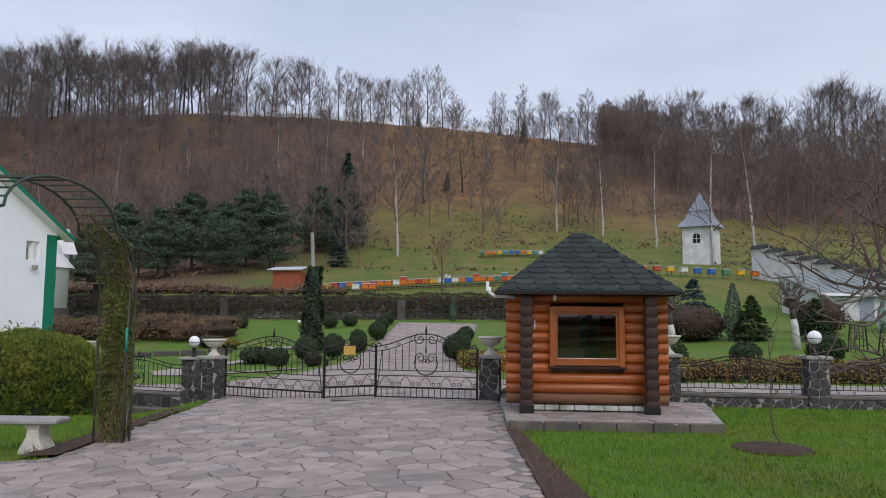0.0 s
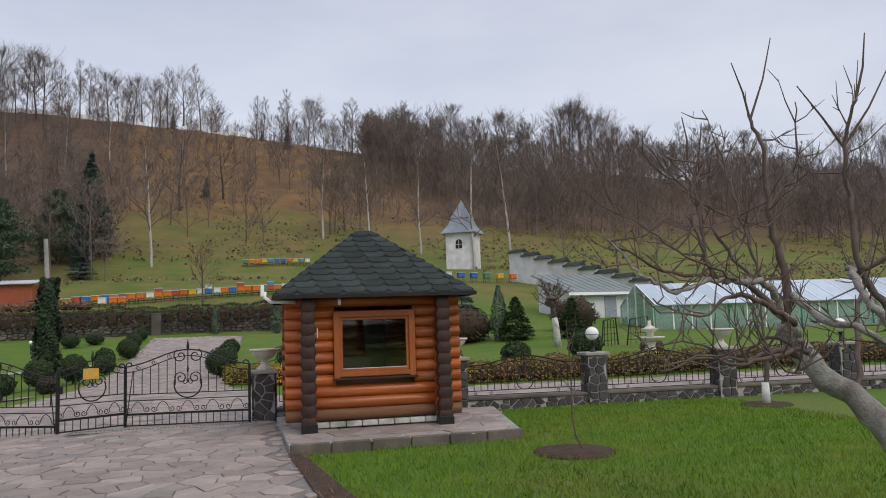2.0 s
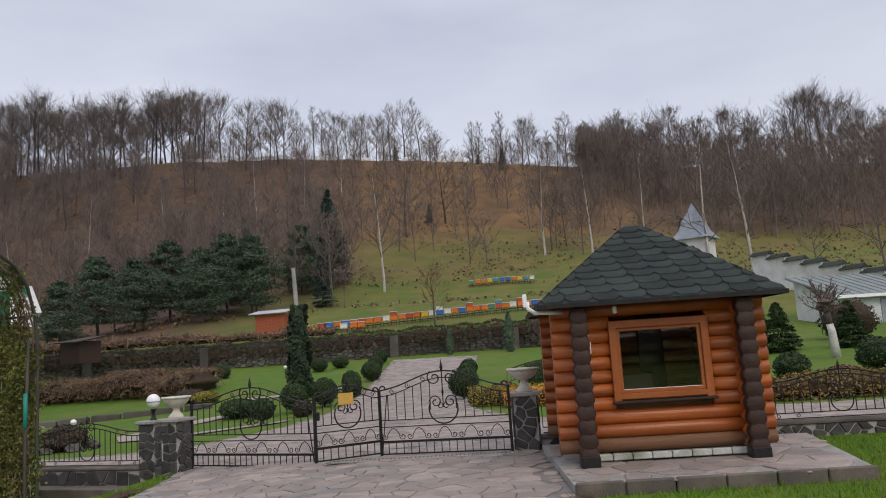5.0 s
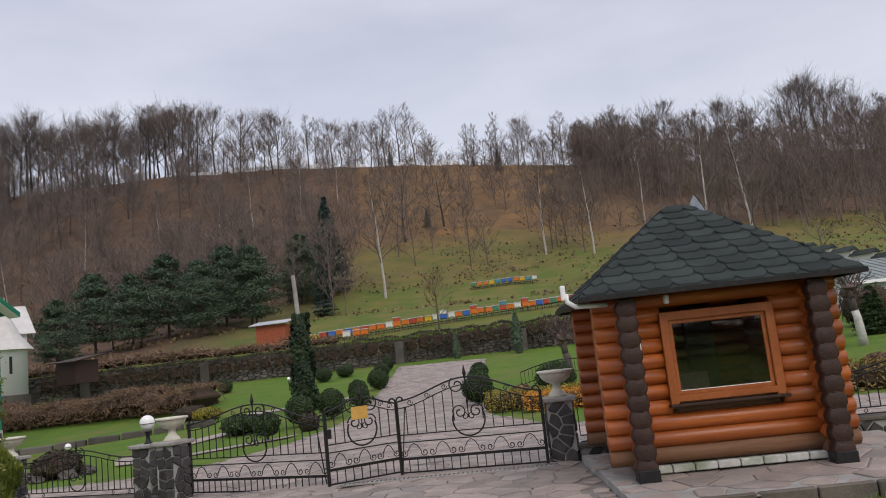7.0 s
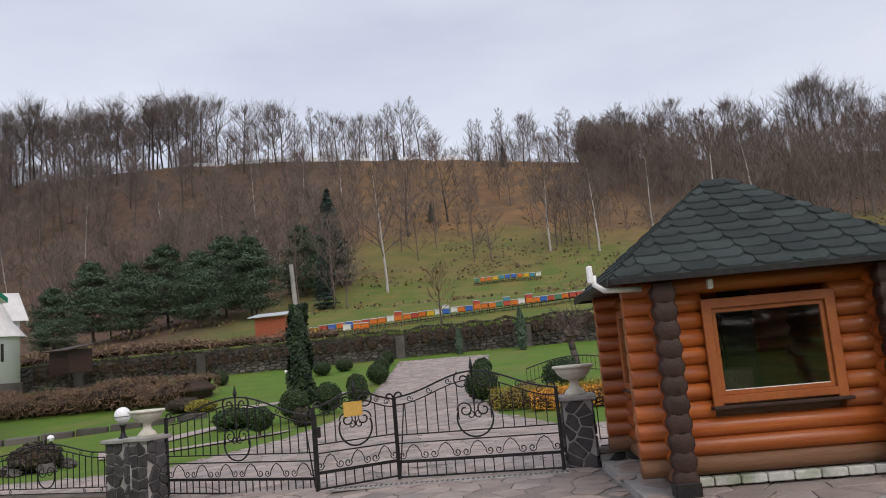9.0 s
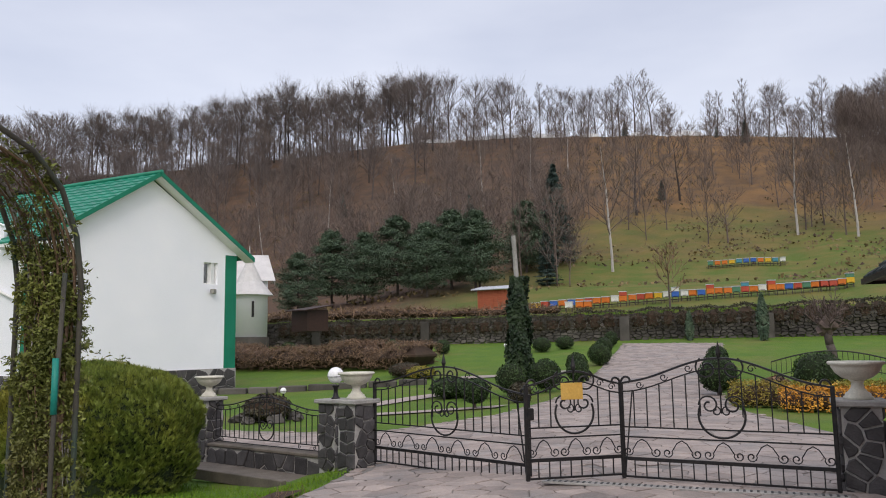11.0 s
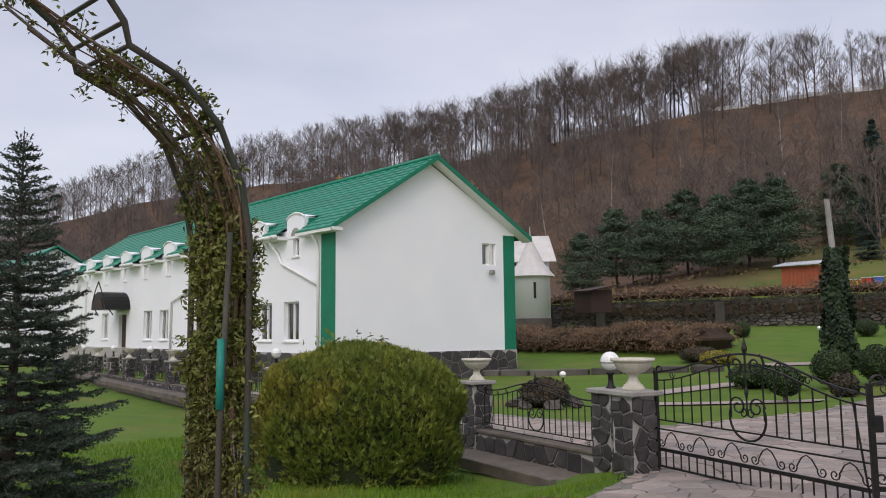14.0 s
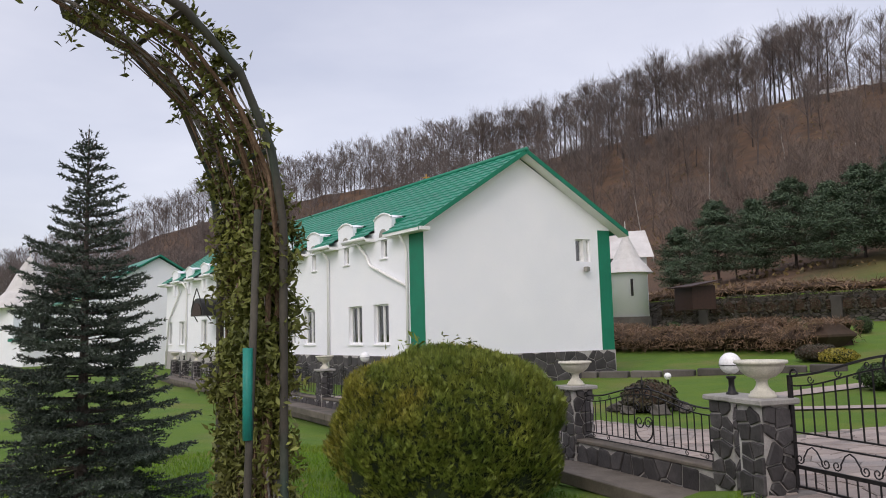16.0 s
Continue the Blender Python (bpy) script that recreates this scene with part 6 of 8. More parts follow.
pollard(13.4, 32.2, 1.9, 310)
pollard(8.4, 31.5, 1.9, 311)
pollard(3.45, 33.5, 1.5, 312, BARK)
conifer("blue", 11.4, 39.5, 1.0, "dense blue-grey spruce on the lawn", "blue_spruce", "garden conifers")
conifer("yew", 15.4, 35.0, 0.7, "broad cone-shaped dark green yew", "yew_bush", "garden conifers")
conifer("yew", 13.2, 36.5, 0.78, "narrow cone-shaped green thuja", "thuja_tree", "garden conifers")


def column_thuja(x, y, h, r, seed):
    t = thing("columnar_thuja", x, y, land(x, y), "narrow columnar dark green thuja", "tree", "columnar thujas")
    rg_ = np.random.default_rng(seed)
    u, a = rg_.uniform(0, 1, 1500), rg_.uniform(0, 6.283, 1500)
    q = r * np.sin(np.pi * (0.18 + 0.8 * u)) * rg_.uniform(0.8, 1.05, 1500)
    v_, f_ = leaf_arrays(np.stack([np.cos(a) * q, np.sin(a) * q, u * h], 1), np.stack([np.cos(a), np.sin(a), 0.8 + 0 * a], 1), 0.12, seed, 2.0, 0.4)
    o_ = new("foliage", np_mesh("foliage", v_, f_, PINE))
    o_.parent = t
    part("trunk", Mesh().tube([(0, 0, -0.1), (0, 0, h * 0.9)], [0.05, 0.01], 6), BARK, t)


column_thuja(12.6, 37.2, 2.6, 0.38, 1)
column_thuja(2.6, 49.8, 2.4, 0.3, 2)
column_thuja(-1.0, 50.6, 1.5, 0.2, 3)
column_thuja(9.4, 42.0, 2.2, 0.35, 4)

# paths on the lawns, kerb line, low lamps, rocks
strip("garden_path", [(-8.6, 25.2), (-5.2, 26.2), (-5.0, 26.9), (-8.8, 25.9), (-9.6, 27.6), (-8.2, 30.6), (-7.4, 32.0), (-8.1, 32.2), (-9.2, 30.6), (-10.6, 27.4), (-9.6, 25.4)], FLAG, "narrow pale stone path curving over the lawn", 0.004)
strip("garden_path", [(-9.4, 36.2), (-4.9, 37.4), (-5.0, 38.2), (-9.6, 37.2)], FLAG, "narrow pale stone path across the lawn", 0.004)
kerb = Mesh()
for i in range(14):
    x0_, y0_ = -25 + i * 1.1, 30.5 + i * 0.32
    kerb.box((x0_, y0_, land(x0_, y0_) + 0.06), (1.05, 0.35, 0.26), 16, 0.03)
solid("bed_edging", kerb, GREY_STONE, "row of dark edging stones along the lawn", "edging", "structure")
for x_, y_ in ((-12.0, 27.5), (4.3, 29.5), (-9.6, 44.5)):
    g = globe_lamp(x_, y_, land(x_, y_) + 0.28, 0.85)
    part("stake", Mesh().tube([(0, 0, -0.5), (0, 0, 0.02)], 0.025, 6), BARK, g, "thin wooden stake")
rnd = random.Random(14)
for i in range(7):
    a_ = i * 0.9
    rx_ = rnd.uniform(0.14, 0.26)
    rk = solid("rock", lumpy_core(rx_, rx_ * 0.8, rx_ * 0.6, 50 + i, 0.4, 2, 1.0, 10), GREY_STONE, "grey rock edging the heather mound", "rock", group="rocks of the mound")
    px_, py_ = -10.6 + 0.85 * math.cos(a_), 24.4 + 0.6 * math.sin(a_)
    rk.location = (px_, py_, land(px_, py_) + 0.04)

# arched footbridge railing
br = thing("bridge_railing", 1.6, 31.6, land(1.6, 31.6), "black iron railing with an arched top beside the road", "railing")
part("top_rail", Mesh().tube([(3.2 * i / 16, 0, 0.55 + 0.3 * math.sin(math.pi * i / 16)) for i in range(17)], 0.02, 5), IRON, br)
part("lower_rail", Mesh().tube([(3.2 * i / 16, 0, 0.12 + 0.3 * math.sin(math.pi * i / 16)) for i in range(17)], 0.014, 5), IRON, br)
for i in range(25):
    u = 3.2 * i / 24
    part("bar", bar(u, -0.05 + 0.12 + 0.3 * math.sin(math.pi * u / 3.2) if 0 < i < 24 else -0.1, 0.55 + 0.3 * math.sin(math.pi * u / 3.2), 0.010), IRON, br)


def fountain(x, y):
    z = land(x, y)
    t = thing("tiered_fountain", x, y, z, "cream cast-stone tiered basin on a pedestal", "fountain")
    part("pedestal", Mesh().lathe((0, 0, 0), [(0.4, -0.05), (0.4, 0.1), (0.22, 0.14), (0.15, 0.4), (0.2, 0.5)], 18), URN, t, "", True)
    part("basin", Mesh().lathe((0, 0, 0.5), [(0.15, 0), (0.42, 0.1), (0.5, 0.16), (0.46, 0.18), (0.3, 0.1)], 20), URN, t, "", True)
    part("upper_basin", Mesh().lathe((0, 0, 0.62), [(0.12, 0), (0.12, 0.2), (0.25, 0.28), (0.3, 0.33), (0.2, 0.34), (0.06, 0.45), (0.05, 0.6)], 18), URN, t, "", True)


fountain(14.0, 25.5)
for i, (x_, y_, rz_) in enumerate(((14.6, 30.4, 20), (15.6, 30.2, -25))):
    t = thing("iron_trellis", x_, y_, land(x_, y_), "black iron trellis panel leaning on the lawn", "trellis", "iron trellises", rz=rz_)
    part("frame", Mesh().tube([(0, 0, -0.05), (0.15, 0, 1.0), (0.85, 0, 1.1), (0.95, 0, -0.05)], 0.03, 5), IRON, t)
    for k in range(4):
        part("bar", Mesh().tube([(0.15 + 0.2 * k, 0, 0.0), (0.2 + 0.18 * k, 0, 1.03)], 0.014, 4), IRON, t)
    for k in range(3):
        part("cross_bar", Mesh().tube([(0.06, 0, 0.25 * k + 0.2), (0.9, 0, 0.25 * k + 0.22)], 0.014, 4), IRON, t)

# molehills and clods over the pasture
clods = Mesh()
rn = random.Random(41)
for i in range(190):
    a_, r_ = rn.uniform(-9, 27), rn.uniform(76, 150)
    x_, y_ = polar(a_, r_)
    q = rn.uniform(0.15, 0.4)
    z_ = land(x_, y_)
    clods.add([(x_ + q * math.cos(k), y_ + q * math.sin(k), z_ - 0.1) for k in (0, 1.26, 2.5, 3.77, 5.0)] + [(x_ + rn.uniform(-0.1, 0.1), y_, z_ + q * 0.7)], [(0, 1, 5), (1, 2, 5), (2, 3, 5), (3, 4, 5), (4, 0, 5)])
solid("molehills", clods, SOIL, "dark molehills scattered over the pasture", "molehill", "stuff")
# the last snow along the ridge
SNOW = material("old_snow", (0.74, 0.76, 0.80), (0.86, 0.87, 0.90), 0.3, 0.8, 0.2, 4)
for az0, az1, thick in ((-20.5, -17.6, 0.54), (-17.0, -12.6, 0.81), (-11.6, -9.4, 0.63), (-8.2, -6.9, 0.54), (-4.6, -3.6, 0.54), (-2.1, 0.4, 0.90)):
    m = Mesh()
    n = max(3, int((az1 - az0) / 0.3))
    vs, fs = [], []
    for i in range(n + 1):
        a_ = az0 + (az1 - az0) * i / n
        wd = math.sin(math.pi * (0.04 + 0.92 * i / n)) ** 0.5
        r_ = lerp_table(RIDGE_R, a_) - 1.5 + 1.2 * noise.noise((a_ * 2, 3, 0))
        x_, y_ = polar(a_, r_)
        x2, y2 = polar(a_, r_ + 4.5)
        z_ = land(x_, y_)
        hgt = 0.45 + 0.8 * thick * wd * (1 + 0.5 * noise.noise((a_ * 3, 0, 7)))
        vs += [(x_, y_, z_ - 0.3), (x_, y_, z_ + hgt), (x2, y2, land(x2, y2) + hgt), (x2, y2, land(x2, y2) - 0.3)]
    for i in range(n):
        k = i * 4
        fs += [(k, k + 4, k + 5, k + 1), (k + 1, k + 5, k + 6, k + 2), (k + 2, k + 6, k + 7, k + 3)]
    fs += [(0, 1, 2, 3), (4 * n + 3, 4 * n + 2, 4 * n + 1, 4 * n)]
    m.add(vs, fs)
    solid("snow_patch", m, SNOW, "thin strip of old melting snow along the wooded ridge", "snow", group="snow on the ridge")

# tufts and low brush over the slope
tuft_p, tuft_n = [], []
for i in range(9500):
    a_ = rn.uniform(-44, 46)
    r_ = 76 + 120 * rn.random() ** 0.8
    x_, y_ = polar(a_, r_)
    if noise.noise((x_ * 0.07, y_ * 0.07, 5)) < -0.05:
        continue
    for k in range(3):
        tuft_p.append((x_ + rn.gauss(0, 0.35), y_ + rn.gauss(0, 0.35), land(x_, y_) + rn.uniform(0.0, 0.25)))
        tuft_n.append((rn.gauss(0, 0.5), -0.6, 0.6))
v, f = leaf_arrays(np.array(tuft_p), np.array(tuft_n), 0.36, 12, 1.2, 0.6)
TUFT = leaf_material("rank_grass", (0.075, 0.062, 0.026), (0.19, 0.130, 0.052), 0.5)
tagged(new("grass_tufts", np_mesh("grass_tufts", v, f, TUFT)), "rank dead grass tufts over the hillside", "grass", "", "stuff")


# ---- dormers, pipes and fittings of the house ----
DOR_HW, DOR_Z0, DOR_Z1 = 0.62, H_EAVE - 0.75, H_EAVE + 0.42


def dormer(k):
    c = DORMER0 + k * DORMER_S
    face = []
    for i in range(9):
        q = -1 + 2 * i / 8
        face.append((c + q * DOR_HW, DOR_Z1 + (0.18 * math.cos(q * math.pi / 2 * 0.9) if abs(q) < 0.8 else 0.0)))
    m = Mesh()
    pts = [(c - DOR_HW, H_EAVE - 0.32)] + face + [(c + DOR_HW, H_EAVE - 0.32)]
    n = len(pts)
    m.add([hf(u, 0.03, z) for u, z in pts] + [hf(u, -1.6, z) for u, z in pts], [tuple(range(n)), tuple(range(2 * n - 1, n - 1, -1))] + [(i, n + i, n + (i + 1) % n, (i + 1) % n) for i in range(n)])
    d = part("dormer", m, WHITE, house, "white shaped dormer front")
    # Flat grey half-round above the window: a recess's shade given as colour.
    arch_pts = [(c + 0.30 * math.cos(radians(a)), 4.92 + 0.30 * math.sin(radians(a))) for a in range(0, 181, 15)]
    m2 = Mesh()
    m2.add([hf(u, 0.036, z) for u, z in arch_pts] + [hf(c, 0.036, 4.92)], [(i, i + 1, len(arch_pts)) for i in range(len(arch_pts) - 1)])
    part("arched_niche", m2, CONCRETE, d, "flat grey half-round standing for an arched niche's shade")
    trim = Mesh().tube([hf(u, 0.05, z + 0.02) for u, z in face], 0.035, 6)
    part("top_moulding", trim, WHITE_TRIM, d)
    part("dormer_roof", Mesh().add([hf(c - DOR_HW, 0.0, DOR_Z1), hf(c + DOR_HW, 0.0, DOR_Z1), hf(c + DOR_HW + 0.1, -1.9, DOR_Z1 + 0.30), hf(c - DOR_HW - 0.1, -1.9, DOR_Z1 + 0.30)], [(0, 1, 2, 3)]), GREEN_TILE, d, "green dormer roof")
    for sg in (-1, 1):
        uu = c + sg * (DOR_HW + 0.03)
        part("cheek", Mesh().slab([hf(uu, -0.12, H_EAVE - 0.05), hf(uu, -0.12, DOR_Z1 - 0.04), hf(uu, -1.2, DOR_Z1 + 0.1), hf(uu, -1.2, H_EAVE + 0.5)], (H_DIR * 0.03 * sg).to_3d()), GREEN_PAINT, d, "green dormer cheek")


for k in range(10):
    dormer(k)


def pipe_f(pts, name="downpipe"):
    part(name, Mesh().tube([hf(*p) for p in pts], 0.055, 8), WHITE_TRIM, house, "white rain pipe", True)


E0 = H_EAVE - 0.32
for u in (0.98,):
    pipe_f([(u, 0.35, E0), (u + 0.05, 0.1, E0 - 0.35), (u, 0.07, E0 - 0.6), (u, 0.07, 0.0)])
pipe_f([(DORMER0 + 0.5 * DORMER_S, 0.35, E0), (DORMER0 + 0.5 * DORMER_S - 0.25, 0.08, E0 - 0.5), (DORMER0 + 0.45 * DORMER_S - 0.4, 0.08, E0 - 0.9), (1.0, 0.08, E0 - 1.8)])
pipe_f([(DORMER0 + 1.5 * DORMER_S, 0.35, E0), (DORMER0 + 1.5 * DORMER_S, 0.08, E0 - 0.4), (DORMER0 + 1.5 * DORMER_S, 0.08, -0.6)])
pipe_f([(DORMER0 + 2.6 * DORMER_S, 0.35, E0), (DORMER0 + 2.65 * DORMER_S, 0.08, E0 - 0.5), (DORMER0 + 3.2 * DORMER_S, 0.08, E0 - 1.6), (DORMER0 + 3.8 * DORMER_S, 0.08, E0 - 2.0), (DORMER0 + 3.8 * DORMER_S, 0.08, -0.6)])
pipe_f([(DORMER0 + 8.1 * DORMER_S, 0.35, E0), (DORMER0 + 8.1 * DORMER_S, 0.08, E0 - 0.4), (DORMER0 + 8.1 * DORMER_S, 0.08, -0.6)])
pipe_f([(DORMER0 + 8.5 * DORMER_S, 0.35, E0), (DORMER0 + 8.6 * DORMER_S, 0.08, E0 - 0.6), (DORMER0 + 9.4 * DORMER_S, 0.08, E0 - 2.2), (DORMER0 + 9.62 * DORMER_S, 0.08, -0.6)])
# gutters between dormers, with a strip of tiled eave
for k in range(10):
    a = DORMER0 + k * DORMER_S + DOR_HW
    b = DORMER0 + (k + 1) * DORMER_S - DOR_HW
    part("gutter", Mesh().tube([hf(a, o_e + 0.05, zo - 0.03), hf(b, o_e + 0.05, zo - 0.03)], 0.07, 8), WHITE_TRIM, house, "", True)
# entrance canopy
cu = (DOOR_U[0] + DOOR_U[1]) / 2
canopy = part("canopy", Mesh().slab([hf(cu + 1.1 * math.cos(radians(a)), 0.0, 2.6 + 0.95 * math.sin(radians(a))) for a in range(0, 181, 15)], (h_out * 1.3).to_3d()), IRON, house, "dark domed canopy over the entrance")
part("canopy_face", Mesh().slab([hf(cu + 0.8 * math.cos(radians(a)), 1.31, 2.62 + 0.68 * math.sin(radians(a))) for a in range(0, 181, 15)], (h_out * 0.02).to_3d()), LOG_END, canopy)
for sg in (-1, 1):
    part("canopy_scroll", Mesh().tube([hf(cu + sg * 1.15, 0.9, 2.3), hf(cu + sg * 1.0, 1.3, 2.9), hf(cu + sg * 0.5, 1.32, 3.6), hf(cu, 1.32, 4.1)], 0.03, 5), IRON, canopy)
part("entrance_door", box_f(Mesh(), DOOR_U[0] + 0.05, DOOR_U[1] - 0.05, -0.22, -0.16, -0.2, DOOR_U[3]), LOG_END, house, "brown wooden entrance door")
# gable window with a small floodlight
gw = part("window", Mesh().slab([p + inw * 0.6 for p in r4], H_DIR.to_3d() * 0.02), GLASS_DARK, house, "small white-framed gable window")
# Dark plate added behind the pane, coloured as an unlit room.
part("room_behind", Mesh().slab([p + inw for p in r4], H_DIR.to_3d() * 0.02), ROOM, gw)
mid = [(r4[0] + r4[1]) / 2, (r4[3] + r4[2]) / 2]
for a, b in ((r4[0], r4[1]), (r4[1], r4[2]), (r4[2], r4[3]), (r4[3], r4[0])):
    part("frame", Mesh().tube([a + inw * 0.5, b + inw * 0.5], 0.06, 4), WHITE_TRIM, gw)
part("mullion", Mesh().tube([r4[0].lerp(r4[1], 0.68) + inw * 0.5, r4[3].lerp(r4[2], 0.68) + inw * 0.5], 0.13, 4), WHITE_TRIM, gw)
fl = (r4[0] + r4[1]) / 2 - Vector((0, 0, 0.28)) - H_DIR.to_3d() * 0.15
part("floodlight", Mesh().box(fl, (0.16, 0.24, 0.18), 10, 0.02), CONCRETE, house, "small grey floodlight")
part("floodlight_arm", Mesh().tube([fl, fl + H_DIR.to_3d() * 0.16], 0.02, 5), IRON, house)
GOLD = material("gilt_metal", (0.35, 0.20, 0.05), (0.45, 0.28, 0.08), 8, 0.35, 0, 40, metal=0.7)


def cross_at(name, x, y, z, h, mat, label, rz=0, thick=0.06):
    c = thing(name, x, y, z, label, "cross", rz=rz)
    part("upright", Mesh().box((0, 0, h / 2), (thick, thick, h), bevel=thick * 0.1), mat, c)
    part("arm", Mesh().box((0, 0, h * 0.72), (h * 0.55, thick * 0.9, thick), bevel=thick * 0.1), mat, c)
    part("small_arm", Mesh().box((0, 0, h * 0.88), (h * 0.25, thick * 0.85, thick * 0.8), bevel=thick * 0.1), mat, c)
    return c


rcx = rp(7.5, 0.62)
cross_at("roof_cross", HA.x + rcx.x, HA.y + rcx.y, H_BASE + rcx.z, 1.3, GOLD, "small gilt cross standing behind the roof ridge", 30, 0.05)

# ---- chapel with a round apse ----
CH = (-26.15, 47.15)
ch_z = 1.2
PALE_METAL = material("pale_sheet_metal", (0.50, 0.48, 0.46), (0.62, 0.60, 0.58), 1.2, 0.45, 0.05, 20, third=(0.42, 0.38, 0.35))
chapel = thing("chapel", CH[0], CH[1], ch_z, "white chapel with a round apse and pale metal roof", "chapel", rz=32)
part("stone_base", Mesh().lathe((0, 0, 0), [(1.2, -0.3), (1.2, 0.75), (1.1, 0.76)], 24), GREY_STONE, chapel, "grey stone base")
part("apse", Mesh().lathe((0, 0, 0.7), [(1.1, 0), (1.1, 2.55), (1.2, 2.6)], 28), WHITE, chapel, "round white apse", True)
part("apse_roof", Mesh().lathe((0, 0, 3.3), [(1.45, -0.05), (1.4, 0.02), (0.8, 0.75), (0.3, 1.8), (0.04, 2.4), (0.02, 3.0)], 16), PALE_METAL, chapel, "flared conical roof")
part("slit_window", Mesh().box((0.25, -1.09, 2.4), (0.14, 0.06, 0.95), bevel=0.01), IRON, chapel)
part("nave", Mesh().box((-1.2, 2.9, 2.2), (4.6, 4.0, 4.6), bevel=0.02), WHITE, chapel, "white nave wall")
part("nave_roof", Mesh().slab([(-4.0, 0.5, 4.2), (1.55, 0.5, 4.2), (1.1, 2.9, 6.0), (-3.4, 2.9, 6.0)], (0, 0.05, 0.06)), PALE_METAL, chapel, "pale metal hip roof")
part("nave_roof", Mesh().slab([(1.55, 0.5, 4.2), (1.55, 5.3, 4.2), (1.1, 2.9, 6.0)], (0, 0, 0.06)), PALE_METAL, chapel)
part("round_window", Mesh().tube([(-1.25, 0.88, 3.95), (-1.25, 0.80, 3.95)], 0.38, 16), LOG_END, chapel, "dark round window")
shed = thing("lean_to_shed", -23.1, 49.1, 2.2, "dark lean-to shed beside the chapel", "shed", rz=-32)
part("body", Mesh().box((0, 0, 0.7), (2.0, 1.4, 1.3)), LOG_END, shed)
part("roof", Mesh().slab([(-1.3, -1.0, 1.3), (1.4, -1.0, 1.25), (1.4, 0.9, 1.6), (-1.3, 0.9, 1.6)], (0, 0, 0.06)), LOG_END, shed)
px_, py_ = polar(-37.3, 172)
PINKISH = material("pale_pink_stone", (0.48, 0.36, 0.30), (0.58, 0.45, 0.38), 1, 0.8, 0, 10)
cross_at("hill_cross", px_, py_, land(px_, py_), 6.0, PINKISH, "tall pale stone cross on the wooded slope", 38, 0.6)

# ---- the second house and the church tower beyond ----
h2 = thing("house", -57.7, 32.7, -0.6, "white gabled house with a green roof behind the long house", "house", rz=math.degrees(math.atan2(-H_DIR.y, -H_DIR.x)))
part("wall", Mesh().slab([(0, -5, 0), (0, 5, 0), (0, 5, 5.2), (0, 0, 8.1), (0, -5, 5.2)], (-14, 0, 0)), WHITE, h2)
for sg in (-1, 1):
    part("roof_slope", Mesh().slab([(0.4, sg * 5.5, 4.95), (0.4, 0, 8.2), (-14.4, 0, 8.2), (-14.4, sg * 5.5, 4.95)], (0, 0, 0.12)), GREEN_TILE, h2)
ct = thing("church_tower", -76.5, 28.6, -1.0, "white church tower with a flared pale metal roof and spire", "church", rz=12)
part("wall", Mesh().box((0, 0, 2.8), (4.8, 4.8, 5.6)), WHITE, ct)
part("roof", Mesh().lathe((0, 0, 5.5), [(3.7, -0.1), (3.55, 0.0), (2.0, 1.4), (1.2, 2.9), (0.25, 4.4), (0.05, 4.6), (0.04, 6.0)], 8), PALE_METAL, ct)
part("belfry", Mesh().box((0, 0, 7.2), (2.2, 2.2, 0.9)), WHITE, ct)
for yy in (-2, 0.5):
    part("window", Mesh().box((2.42, yy * 0.6, 3.6), (0.06, 0.9, 1.5), bevel=0.01), IRON, ct, "dark window")
part("porch", Mesh().box((3.4, -1, 1.2), (2.0, 3.0, 2.6)), WHITE, ct)
part("porch_roof", Mesh().box((3.5, -1, 2.6), (2.6, 3.5, 0.25), bevel=0.04), GREEN_TILE, ct)

# ---- bell tower among the birches ----
bt = thing("bell_tower", 23.3, 80.6, land(23.3, 80.6) - 2.3, "white square bell tower with a two-tier grey metal roof", "tower", rz=-33)
bt.scale = (1.1, 1.1, 1.06)
WORN_WHITE = material("worn_limewash", (0.55, 0.55, 0.54), (0.72, 0.72, 0.71), 1.2, 0.9, 0.2, 12, third=(0.38, 0.37, 0.36), space="World")
GREY_METAL = material("blue_grey_sheet_metal", (0.22, 0.25, 0.29), (0.32, 0.35, 0.39), 1.4, 0.5, 0.05, 14, metal=0.2)
part("wall", Mesh().box((0, 0, 2.9), (2.7, 2.7, 5.8), bevel=0.03), WORN_WHITE, bt)


def square_cone(prof):
    m = Mesh()
    vs = [(sx * r, sy * r, z) for r, z in prof for sx, sy in ((-1, -1), (1, -1), (1, 1), (-1, 1))]
    m.add(vs, [(i * 4 + j, i * 4 + (j + 1) % 4, i * 4 + 4 + (j + 1) % 4, i * 4 + 4 + j) for i in range(len(prof) - 1) for j in range(4)] + [(3, 2, 1, 0), tuple(range(len(vs) - 4, len(vs)))])
    return m


part("lower_roof", square_cone([(1.72, 5.65), (1.68, 5.75), (1.15, 6.5), (0.85, 7.3)]), GREY_METAL, bt)
part("upper_roof", square_cone([(0.95, 7.25), (0.9, 7.35), (0.45, 8.2), (0.02, 9.2)]), GREY_METAL, bt)
